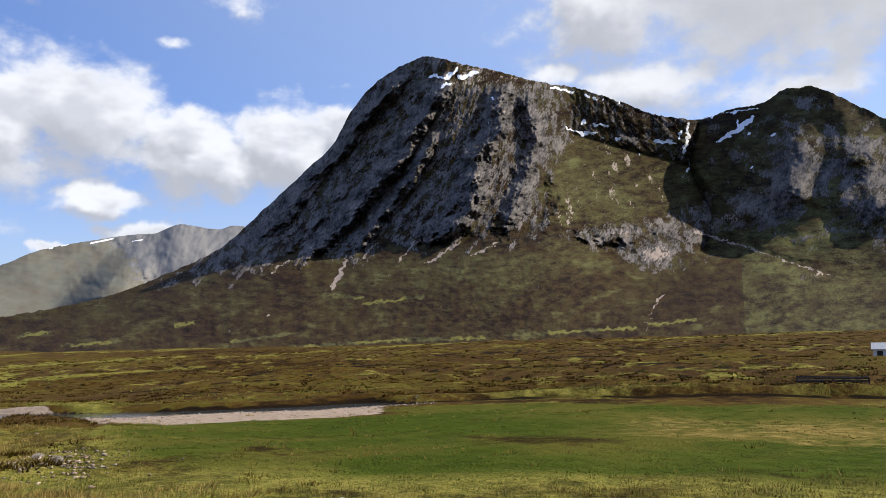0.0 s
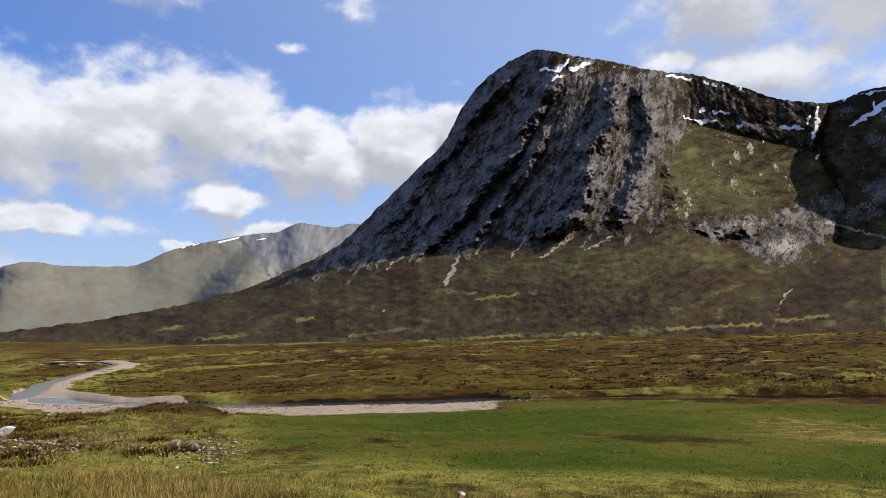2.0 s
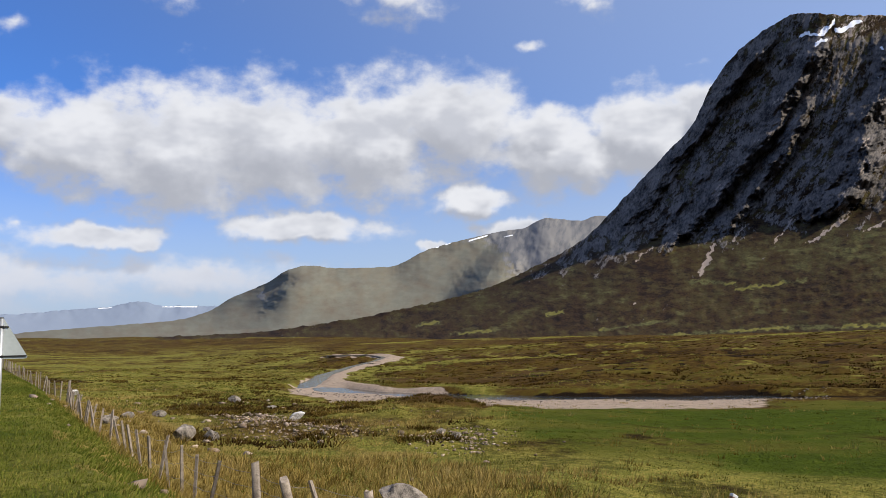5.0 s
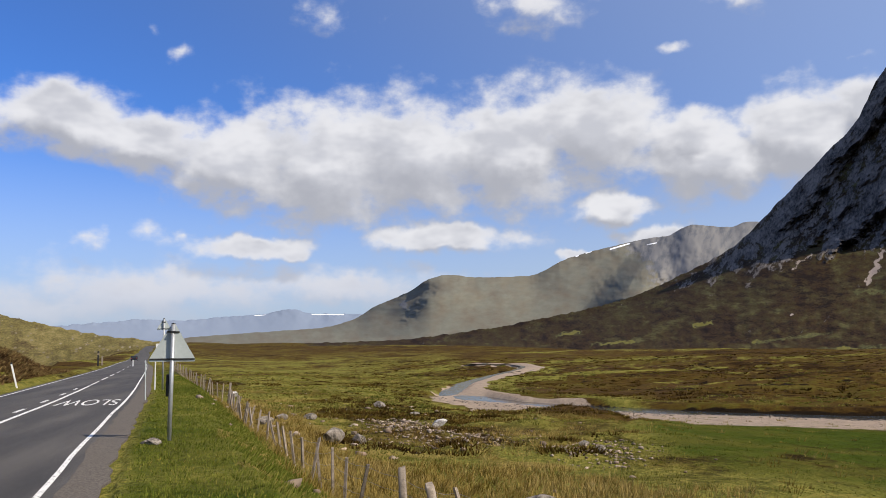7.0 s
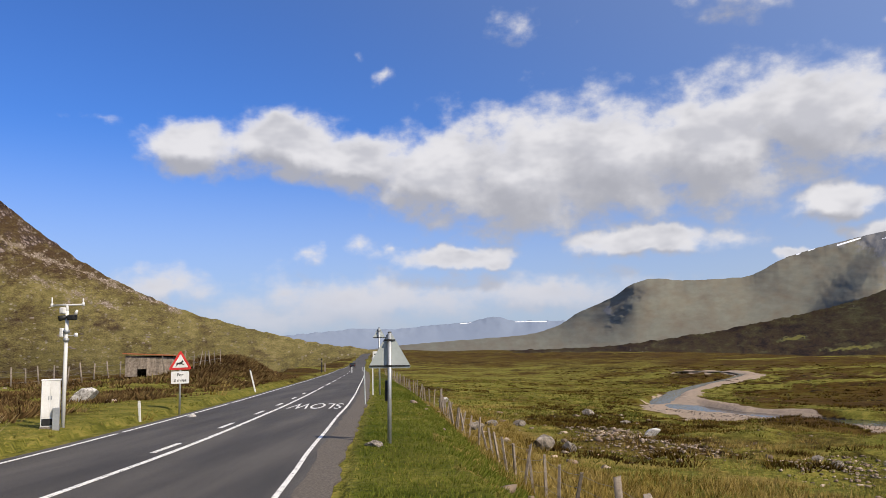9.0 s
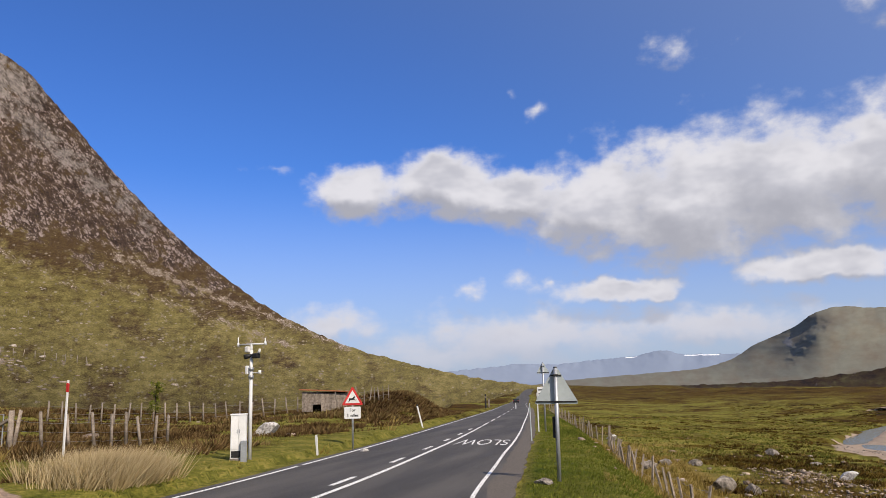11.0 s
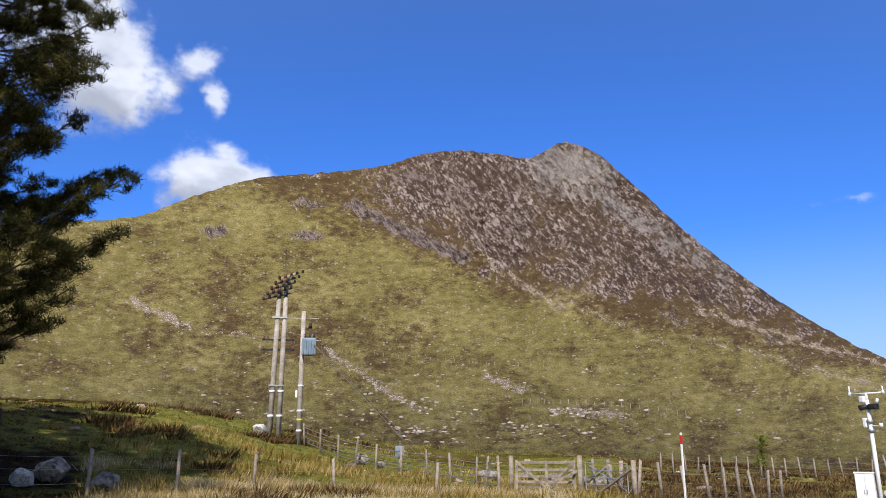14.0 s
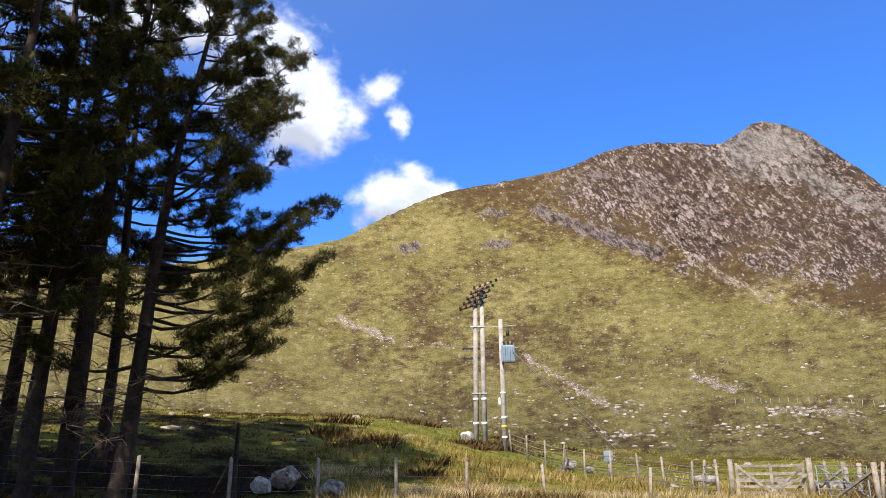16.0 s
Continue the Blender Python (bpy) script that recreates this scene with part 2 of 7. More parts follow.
def mountain_material(name, rock_a, rock_b, grass, unit, shade, veg_at=(0.40, 0.60), soft=0.14, break_up=1.5, dabs=0.0, rock_at=(0.44, 0.56), rock_unit=None, relief=3.0, tone=0.05):
    """Slopes of heather and grass with bare rock, scree and snow; unit: metres of the coarsest patches."""
    m, k = material(name, 0.95, 0.0, 0.05)
    q = k.node("ShaderNodeCombineXYZ", {0: k.attr("lie_x"), 1: k.attr("lie_y"), 2: 0.0}).outputs[0]
    big, mid = k.noise(q, 1 / unit, 4.0, 0.6), k.noise(q, 7 / unit, 5.0, 0.65)
    fine = k.noise(q, 40 / unit, 4.0, 0.7)
    f = k.math("ADD", k.math("MULTIPLY", big, 0.27), k.math("ADD", k.math("MULTIPLY", mid, 0.43), k.math("MULTIPLY", fine, 0.30)))
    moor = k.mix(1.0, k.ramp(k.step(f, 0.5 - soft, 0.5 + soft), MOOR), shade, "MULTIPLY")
    two = k.mix(k.step(k.noise(q, 30 / unit, 3.0, 0.6), 0.36, 0.64), tuple((1 - tone) * c for c in grass), tuple((1 + tone) * c for c in grass))
    veg = k.mix(k.math("ADD", k.math("MULTIPLY", k.attr("green"), k.step(f, *veg_at)), k.math("MAXIMUM", k.math("MULTIPLY", k.math("SUBTRACT", k.attr("green"), 1.0), 1.6), 0.0), clamp=True), moor, two)
    veg = k.mix(k.step(k.attr("green"), 1.15, 1.6), veg, k.mix(fine, (0.095, 0.088, 0.020), (0.165, 0.146, 0.035)))
    if dabs:
        veg = k.mix(k.math("MULTIPLY", k.step(k.noise(k.vec("MULTIPLY", q, (0.8, 0.9, 1)), 5 / unit, 4.0, 0.6), 0.54, 0.68), k.math("MULTIPLY", k.step(big, 0.42, 0.62), dabs)), veg, tuple(1.5 * c for c in grass))
        veg = k.mix(k.math("MULTIPLY", k.step(k.noise(k.vec("ADD", k.vec("MULTIPLY", q, (0.8, 0.9, 1)), (70, 30, 0)), 8 / unit, 4.0, 0.6), 0.56, 0.68), dabs), veg, (0.012, 0.008, 0.004))
    swell = k.noise(q, 5 / unit, 2.0, 0.5)
    q = k.node("ShaderNodeCombineXYZ", {0: k.math("SUBTRACT", k.attr("lie_x"), k.math("MULTIPLY", k.attr("lie_y"), 0.16)), 1: k.math("MULTIPLY", k.attr("lie_y"), 0.31), 2: 0.0}).outputs[0]
    unit = rock_unit or unit
    mid, fine = k.noise(q, 7 / unit, 5.0, 0.65), k.noise(q, 36 / unit, 4.0, 0.7)
    stone = k.mix(k.step(k.math("ADD", k.math("MULTIPLY", mid, 0.55), k.math("MULTIPLY", fine, 0.45)), *rock_at), rock_a, rock_b)
    r = k.math("ADD", k.attr("rock"), k.math("MULTIPLY", k.math("SUBTRACT", k.math("ADD", mid, fine), 1.0), break_up))
    col = k.mix(k.step(r, 0.40, 0.62), veg, stone)
    sc = k.math("ADD", k.attr("scree"), k.math("MULTIPLY", k.math("SUBTRACT", k.math("ADD", mid, fine), 1.0), k.step(k.attr("scree"), 0.08, 0.35, 0.0, 1.1)))
    col = k.mix(k.step(sc, 0.45, 0.62), col, k.mix(fine, (0.15, 0.12, 0.10), (0.36, 0.30, 0.26)))
    sn = k.math("ADD", k.attr("snow"), k.math("MULTIPLY", k.math("SUBTRACT", fine, 0.5), 0.35))
    col = k.mix(k.step(sn, 0.44, 0.52), col, (0.82, 0.84, 0.88))
    k.put(k.p.inputs["Base Color"], col)
    bump(k, k.math("ADD", swell, k.math("MULTIPLY", k.math("MULTIPLY", k.noise(q, 7 / unit, 2.0, 0.55), k.step(r, 0.40, 0.62)), 0.8)), 0.9, relief)
    return m


M_PEAK = mountain_material("peak_rock_and_heather", (0.022, 0.022, 0.024), (0.155, 0.138, 0.128), (0.076, 0.076, 0.029), 150, (0.43, 0.41, 0.80), break_up=1.0, dabs=0.5, rock_at=(0.38, 0.62), rock_unit=130, tone=0.22, relief=3.0)
# pale, blue-lifted and low in contrast: haze mixed into the ridge's own colours
M_FAR = mountain_material("hazed_far_ridge", (0.118, 0.122, 0.133), (0.182, 0.178, 0.176), (0.150, 0.149, 0.122), 900, (1.75, 2.2, 7.8), (0.2, 0.5), 1.3, 0.5, relief=2.0)
# the blue-grey of these hills is distance haze put into the base colour
M_BLUE = mountain_material("hazed_distant_hills", (0.185, 0.225, 0.30), (0.205, 0.245, 0.32), (0.165, 0.21, 0.30), 2500, (2.0, 3.4, 21), (0.2, 0.5), 0.45, 0.3, relief=2.0)


def hill_material():
    """A sunlit hillside: turf with bracken and stones below, heather full of blocks above, and a bare grey dome."""
    m, k = material("hill_turf_heather_and_stone", 0.95, 0.0, 0.05)
    x, y = k.attr("lie_x"), k.attr("lie_y")
    q = k.node("ShaderNodeCombineXYZ", {0: x, 1: y, 2: 0.0}).outputs[0]
    # along the fall line and across it
    r = k.node("ShaderNodeCombineXYZ", {0: k.math("SUBTRACT", k.math("MULTIPLY", x, 0.42), k.math("MULTIPLY", y, 0.125)), 1: k.math("ADD", k.math("MULTIPLY", x, 0.66), k.math("MULTIPLY", y, 0.34)), 2: 0.0}).outputs[0]
    big, mid, fine, grain = k.noise(q, 0.022, 4.0, 0.6), k.noise(q, 0.16, 5.0, 0.65), k.noise(q, 0.8, 4.0, 0.7), k.noise(q, 2.2, 3.0, 0.7)
    rmid, rfine = k.noise(r, 0.35, 5.0, 0.65), k.noise(r, 1.5, 4.0, 0.7)

    def blend(*pairs):
        out = None
        for v, w in pairs:
            t = k.math("MULTIPLY", v, w)
            out = t if out is None else k.math("ADD", out, t)
        return out

    def blocks(vec, scale, often, warp):
        cell = k.node("ShaderNodeTexVoronoi", {"Vector": vec, "Scale": scale, "Randomness": 1.0})
        tone = k.node("ShaderNodeSeparateColor", {0: cell.outputs["Color"]}).outputs
        edge = k.math("ADD", cell.outputs["Distance"], k.math("MULTIPLY", k.math("SUBTRACT", warp, 0.5), 0.9))
        return k.math("MULTIPLY", k.step(edge, 0.46, 0.34), k.step(k.math("ADD", tone[0], often), 0.86, 0.92)), tone[1]

    turf = k.ramp(k.step(blend((big, 0.2), (mid, 0.3), (fine, 0.3), (grain, 0.2)), 0.36, 0.64), [(0.0, (0.056, 0.044, 0.013)), (0.35, (0.110, 0.091, 0.028)), (0.65, (0.160, 0.131, 0.043)), (1.0, (0.256, 0.206, 0.090))])
    heath = k.ramp(k.step(blend((mid, 0.3), (fine, 0.4), (grain, 0.3)), 0.34, 0.66), [(0.0, (0.022, 0.012, 0.007)), (0.4, (0.060, 0.036, 0.016)), (0.75, (0.082, 0.056, 0.022)), (1.0, (0.125, 0.096, 0.038))])
    g = k.math("ADD", k.attr("green"), k.math("MULTIPLY", k.math("SUBTRACT", blend((big, 0.75), (mid, 0.9), (fine, 0.5)), 1.07), 1.9))
    col = k.mix(k.step(g, 0.12, 1.05), heath, turf)
    some = k.math("MULTIPLY", k.step(k.noise(q, 0.11, 4.0, 0.65), 0.48, 0.66), 0.11)
    lump, shade = blocks(k.vec("MULTIPLY", q, (1.2, 0.9, 1)), 0.40, some, grain)
    col = k.mix(k.math("MULTIPLY", lump, 0.6), col, k.mix(shade, (0.10, 0.08, 0.06), (0.32, 0.28, 0.235)))
    # the stony upper slope
    tough = k.ramp(k.step(blend((rmid, 0.5), (rfine, 0.5)), 0.36, 0.64), [(0.0, (0.016, 0.010, 0.008)), (0.5, (0.046, 0.030, 0.021)), (1.0, (0.098, 0.066, 0.040))])
    pale = k.mix(rfine, (0.155, 0.120, 0.106), (0.40, 0.325, 0.295))
    often = k.math("ADD", k.math("MULTIPLY", k.step(rmid, 0.42, 0.60), 0.40), k.math("MULTIPLY", k.math("SUBTRACT", k.noise(r, 0.075, 4.0, 0.6), 0.5), 1.9))
    for scale, more in ((0.45, -0.04), (0.9, 0.10), (1.7, 0.12)):
        lump, shade = blocks(r, scale, k.math("ADD", often, more), rfine)
        tough = k.mix(k.math("MULTIPLY", lump, k.math("ADD", k.math("MULTIPLY", shade, 0.5), 0.5)), tough, pale)
    cliff = k.mix(k.step(blend((rmid, 0.55), (rfine, 0.45)), 0.43, 0.62), (0.024, 0.017, 0.015), (0.185, 0.143, 0.122))
    tough = k.mix(k.step(k.math("ADD", k.attr("crag"), k.math("MULTIPLY", k.math("SUBTRACT", k.math("ADD", rmid, rfine), 1.0), 2.4)), 0.55, 0.85), tough, cliff)
    dome = k.mix(k.step(blend((rmid, 0.35), (rfine, 0.65)), 0.38, 0.58), (0.085, 0.073, 0.063), (0.235, 0.208, 0.185))
    tough = k.mix(k.step(k.math("ADD", k.attr("dome"), k.math("MULTIPLY", k.math("SUBTRACT", k.math("ADD", rmid, k.math("MULTIPLY", mid, 0.7)), 0.85), 1.9)), 0.25, 0.95), tough, k.mix(0.35, dome, tough))
    rock = k.math("ADD", k.attr("rock"), k.math("MULTIPLY", k.math("SUBTRACT", k.math("ADD", rmid, rfine), 1.0), 1.3))
    col = k.mix(k.step(rock, 0.40, 0.58), col, tough)
    sc = k.math("ADD", k.attr("scree"), k.math("MULTIPLY", k.math("SUBTRACT", k.math("ADD", rmid, rfine), 1.0), 1.5))
    rubble, shade = blocks(q, 1.0, 0.72, grain)
    col = k.mix(k.step(sc, 0.46, 0.66), col, k.mix(k.math("MULTIPLY", rubble, k.math("ADD", shade, 0.35)), k.mix(fine, (0.11, 0.078, 0.05), (0.25, 0.20, 0.15)), (0.44, 0.375, 0.325)))
    k.put(k.p.inputs["Base Color"], col)
    bump(k, k.math("ADD", mid, k.math("MULTIPLY", fine, 0.6)), 0.8, 1.6)
    return m


M_HILL = hill_material()


def ground_material():
    m, k = material("moor_ground", 0.95, 0.0, 0.03)
    p = k.vec("MULTIPLY", k.pos, (1, 1, 0.3))
    huge, big = k.noise(p, 0.012, 3.0, 0.55), k.noise(p, 0.09, 5.0, 0.65)
    mid, fine = k.noise(p, 0.8, 4.0, 0.7), k.noise(p, 7.0, 3.0, 0.7)
    f = k.math("ADD", k.math("ADD", k.math("MULTIPLY", huge, 0.25), k.math("MULTIPLY", big, 0.35)), k.math("ADD", k.math("MULTIPLY", mid, 0.25), k.math("MULTIPLY", fine, 0.15)))
    base = k.ramp(k.step(f, 0.36, 0.64), MOOR)
    edge = k.math("MULTIPLY", k.math("SUBTRACT", k.math("ADD", big, mid), 1.0), 0.9)

    def lay(col, mask, tint, soft=0.25):
        return k.mix(k.step(k.math("ADD", k.attr(mask), edge), 0.5 - soft, 0.5 + soft), col, tint)

    tuft = k.math("ADD", k.math("MULTIPLY", mid, 0.5), k.math("MULTIPLY", fine, 0.5))
    grass = k.ramp(k.step(tuft, 0.32, 0.68), [(0.0, (0.060, 0.065, 0.012)), (0.5, (0.138, 0.132, 0.025)), (1.0, (0.25, 0.205, 0.052))])
    lush = k.ramp(k.step(tuft, 0.32, 0.68), [(0.0, (0.026, 0.040, 0.003)), (1.0, (0.056, 0.076, 0.007))])
    lush = k.mix(k.math("MULTIPLY", k.step(k.noise(k.vec("MULTIPLY", p, (0.6, 1, 1)), 0.11, 4.0, 0.6), 0.46, 0.64), 0.6), lush, (0.100, 0.088, 0.016))
    straw = k.ramp(k.step(tuft, 0.30, 0.70), [(0.0, (0.10, 0.07, 0.014)), (1.0, (0.27, 0.20, 0.062))])
    dark = k.ramp(k.step(tuft, 0.30, 0.70), [(0.0, (0.022, 0.013, 0.005)), (1.0, (0.095, 0.055, 0.018))])
    pebble = k.node("ShaderNodeTexVoronoi", {"Vector": k.pos, "Scale": 2.6})
    stone = k.mix(fine, k.mix(pebble.outputs["Color"], (0.22, 0.168, 0.125), (0.42, 0.33, 0.26)), (0.31, 0.245, 0.19))
    earth = k.ramp(tuft, [(0.25, (0.25, 0.175, 0.125)), (0.75, (0.40, 0.30, 0.225))])
    col = lay(base, "heather", dark)
    col = lay(col, "grass", grass)
    col = lay(col, "lush", lush)
    col = lay(col, "straw", straw)
    col = lay(col, "gravel", stone, 0.12)
    col = lay(col, "earth", earth, 0.12)
    # bare peat, and under the pines a dark tint for their shade
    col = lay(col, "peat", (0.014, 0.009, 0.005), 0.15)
    k.put(k.p.inputs["Base Color"], col)
    bump(k, k.math("ADD", mid, k.math("MULTIPLY", fine, 0.4)), 0.9, 0.35)
    return m


M_GROUND = ground_material()


def road_material():
    m, k = material("asphalt", 0.82, 0.0, 0.4)
    grit, patch = k.noise(k.pos, 55.0, 3.0, 0.7), k.noise(k.vec("MULTIPLY", k.pos, (1.2, 0.12, 1)), 0.8, 4.0)
    f = k.math("ADD", k.math("MULTIPLY", grit, 0.5), k.math("MULTIPLY", patch, 0.5))
    col = k.mix(k.step(f, 0.38, 0.62), (0.032, 0.029, 0.026), (0.090, 0.080, 0.069))
    k.put(k.p.inputs["Base Color"], col)
    bump(k, grit, 0.4, 0.01)
    return m


M_ROAD = road_material()


def paint_material():
    m, k = material("worn_road_paint", 0.7, 0.0, 0.35)
    wear = k.noise(k.pos, 14.0, 5.0, 0.75)
    k.put(k.p.inputs["Base Color"], k.mix(k.step(wear, 0.39, 0.47), (0.10, 0.095, 0.09), (0.74, 0.73, 0.70)))
    return m


M_PAINT = paint_material()
M_STONE = speckled("lichened_stone", (0.035, 0.030, 0.024), (0.36, 0.31, 0.26), 2.6, 0.9, relief=0.02)
M_WOOD = speckled("weathered_timber", (0.16, 0.125, 0.098), (0.40, 0.335, 0.27), 5.0, 0.9, vary=0.4)
M_GALV = speckled("galvanised_steel", (0.36, 0.38, 0.40), (0.50, 0.52, 0.54), 3.0, 0.5, 0.6)
M_SIGNBACK = speckled("grey_sign_back", (0.42, 0.47, 0.47), (0.50, 0.55, 0.55), 2.0, 0.55)
M_WHITE = speckled("white_paint", (0.70, 0.70, 0.69), (0.82, 0.82, 0.81), 3.0, 0.5)
M_RED = speckled("red_paint", (0.42, 0.02, 0.02), (0.60, 0.035, 0.03), 4.0, 0.5)
M_BLACK = speckled("black_paint", (0.012, 0.012, 0.013), (0.03, 0.03, 0.03), 4.0, 0.5)


def water_material():
    m, k = material("river_water", 0.08, 0.0, 0.5)
    k.put(k.p.inputs["Base Color"], (0.035, 0.045, 0.055, 1))
    bump(k, k.noise(k.vec("MULTIPLY", k.pos, (1, 1, 1)), 1.6, 4.0, 0.6), 0.10, 0.1)
    return m


M_WATER = water_material()

# ---------------------------------------------------------------- lie of the land
ROAD = [(-6.0, -400.0), (-5.2, -60.0), (-5.05, 0.0), (-5.15, 12.0), (-5.95, 26.0), (-6.95, 38.0), (-8.2, 51.0), (-11.3, 83.0), (-15.2, 121.0), (-23.0, 190.0), (-37.0, 330.0), (-70.0, 700.0)]
ROAD_Y, ROAD_X = [p[1] for p in ROAD], [p[0] for p in ROAD]


def road_x(y):
    return curve(y, ROAD_Y, ROAD_X)


def lane(y):
    """Width of the near lane, from the middle line to the edge line."""
    return np.interp(y, (-40, 0, 10.6, 15.3, 24, 60), (3.9, 3.62, 2.88, 2.55, 2.42, 2.45))


def climb(y):
    """How much the road rises again far down the glen."""
    return 3.3 * sstep(y, 265, 640)


def road_z(y):
    return -0.013 * np.clip(y - 15, -400, 240) + climb(y)


def plan(az, el, z=-5.0):
    """The place at height z that lies in a direction from the eye."""
    d = (z - EYE[2]) / math.tan(radians(el))
    return d * math.sin(radians(az)), d * math.cos(radians(az))


WATER_Z = -5.15
RIVER = [plan(*p) for p in ((100, -5.3), (86, -5.35), (72, -5.45), (60, -5.55), (52, -5.65), (47, -5.78), (43, -5.9), (36, -5.85), (30, -5.7), (25, -5.45), (21, -5.1), (18, -4.75), (16.4, -4.3), (16.3, -3.75), (17.3, -3.25), (19.2, -2.75), (20.8, -2.4), (21.5, -2.15), (20.6, -1.95), (17, -1.85))]


def river_reach(x, y):
    """Distance from the river's middle line, as if the river were equally broad all along."""
    d, along = line_dist(x, y, RIVER)
    return d / np.interp(along * (len(RIVER) - 1), (9.5, 11.0, 12.5, 14.0, 16.0, 19.0), (1.1, 0.88, 0.52, 0.34, 0.40, 0.5))


def river_side(x, y):
    """1 on the shingle side of the river's middle line, -1 on the side where the water runs."""
    best, side = np.full(np.shape(x), 1e9), np.zeros(np.shape(x))
    for i, ((ax, ay), (bx, by)) in enumerate(zip(RIVER[:-1], RIVER[1:])):
        ux, uy = bx - ax, by - ay
        t = np.clip(((x - ax) * ux + (y - ay) * uy) / (ux * ux + uy * uy), 0, 1)
        d = np.hypot(x - ax - t * ux, y - ay - t * uy)
        flip = np.interp(i + t, (11.6, 13.0), (1.0, -1.0))
        side = np.where(d < best, np.sign(ux * (y - ay) - uy * (x - ax)) * flip, side)
        best = np.minimum(best, d)
    return side


def mountain_edge(az):
    """Distance at which the slopes take over from the moor, by heading."""
    return np.interp(az, (-180, -140, -110, -60, -30, -12, 2, 12, 25, 60, 100, 140, 180), (160, 130, 62, 62, 75, 130, 900, 700, 420, 300, 300, 200, 160))


def land(x, y, fine=True):
    """Height of the ground."""
    d, az = np.hypot(x, y), np.degrees(np.arctan2(x, y))
    u = x - road_x(y)
    right = np.interp(u - lane(y) + 2.48, (3.2, 5.2, 7.2, 12, 22, 40, 60, 90, 140, 300, 1500, 5000), (0, -0.10, -1.35, -1.75, -2.3, -3.6, -4.45, -4.4, -3.9, -3.0, 6, 30))
    left = np.interp(-u, (3.3, 4.6, 12, 20, 30, 45, 60, 100, 5000), (0, 0.20, 0.30, 0.45, 1.0, 2.2, 3.3, 5, 60))
    back = sstep(-y + 12, 0, 25) * sstep(-u, 8, 18) * 0.55 + 2.3 * sstep(-u, 16, 36) * sstep(-az, 57, 76) * sstep(150 + az, 0, 30)
    z = (road_z(y) - climb(y)) * sstep(900 - d, 0, 600) + climb(y) * np.exp(-((u / 45) ** 2)) * sstep(900 - d, 0, 200) + np.where(u > 0, right, left + back)
    if fine:
        rough = sstep(np.abs(u), 4.2, 9)
        z = z + rough * (0.28 * fbm(x / 9, y / 9, 4) + sstep(d, 60, 140) * 1.1 * fbm(x / 38, y / 38, 4, 0.55, 3.0))
        # mound beside the river and the hummocks along its far bank
        mx, my = plan(24.4, -6.3, -4.1)
        z = z + 0.85 * np.exp(-((x - mx) ** 2 + (y - my) ** 2) / 16.0)
        # dips in the near bank, so that the camera sees the river over it
        for a, e, deep in ((17.5, -5.2, 0.8), (22.0, -5.6, 0.9), (27.5, -5.9, 0.6)):
            dx, dy = plan(a, e, -4.8)
            z = z - deep * np.exp(-((x - dx) ** 2 + (y - dy) ** 2) / 110.0)
        bx, by = 65 * math.sin(radians(-12.9)), 65 * math.cos(radians(-12.9))
        z = z + 2.7 * np.exp(-(((x - bx) / 8.0) ** 2 + ((y - by) / 14.0) ** 2)) * sstep(-u, 4.5, 9)
        # the near bank is capped under the camera's sightline to bare the river bend
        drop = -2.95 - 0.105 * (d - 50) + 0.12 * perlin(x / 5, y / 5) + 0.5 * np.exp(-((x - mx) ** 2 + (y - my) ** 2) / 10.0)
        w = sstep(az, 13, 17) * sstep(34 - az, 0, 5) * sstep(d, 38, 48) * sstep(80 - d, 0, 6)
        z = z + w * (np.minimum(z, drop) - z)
        hags = sstep(u, 50, 70) * sstep(d, 72, 85) * sstep(400 - d, 0, 150)
        z = z + hags * (0.5 * np.maximum(ridged(x / 16, y / 16, 3, 0.55, 8.0), -0.6) + 0.42 * fbm(x / 4.5, y / 4.5, 3, 0.6, 28.0))
        near = sstep(u, 9, 13) * sstep(d, 22, 28) * sstep(72 - d, 0, 8) * sstep(36 - az, 0, 8)
        z = z + near * 0.30 * fbm(x / 3.2, y / 3.2, 3, 0.6, 29.0)
    if fine:
        rd = river_reach(x, y)
        side = river_side(x, y)
        wide = (4.6 + 0.9 * perlin(x / 19, y / 19)) * (1 - 0.7 * sstep(az, 46, 52))
        bed = WATER_Z - 0.05 + 0.30 * np.tanh((side * rd + 2.4 - 2.5 * sstep(20 - az, 0, 4) + 1.2 * perlin(x / 9, y / 9)) / 1.2) + 0.07 * perlin(x / 2.5, y / 2.5)
        shelf = np.where(side > 0.5, np.clip((rd - 2.0) / 12.0, 0, 1), sstep(rd, wide, wide + 1.9))
        lip = 0.40 * np.exp(-(((rd - wide - 2.2) / 1.8) ** 2)) * (side < -0.5) * sstep(az, 22, 26)
        z = np.where(d < 420, bed + (z + lip - bed) * shelf, z)
    z = np.where((u > -4.0) & (u < lane(y) + 0.85), np.minimum(z, road_z(y) - 0.06), z)
    return z


def land_at(x, y):
    return float(land(np.array([float(x)]), np.array([float(y)]))[0])


TRACK = [(-6.2, 5.0), (-9.0, 8.3), (-12.4, 11.4), (-15.6, 11.9), (-19.5, 9.6)]  # the earth track towards the gate


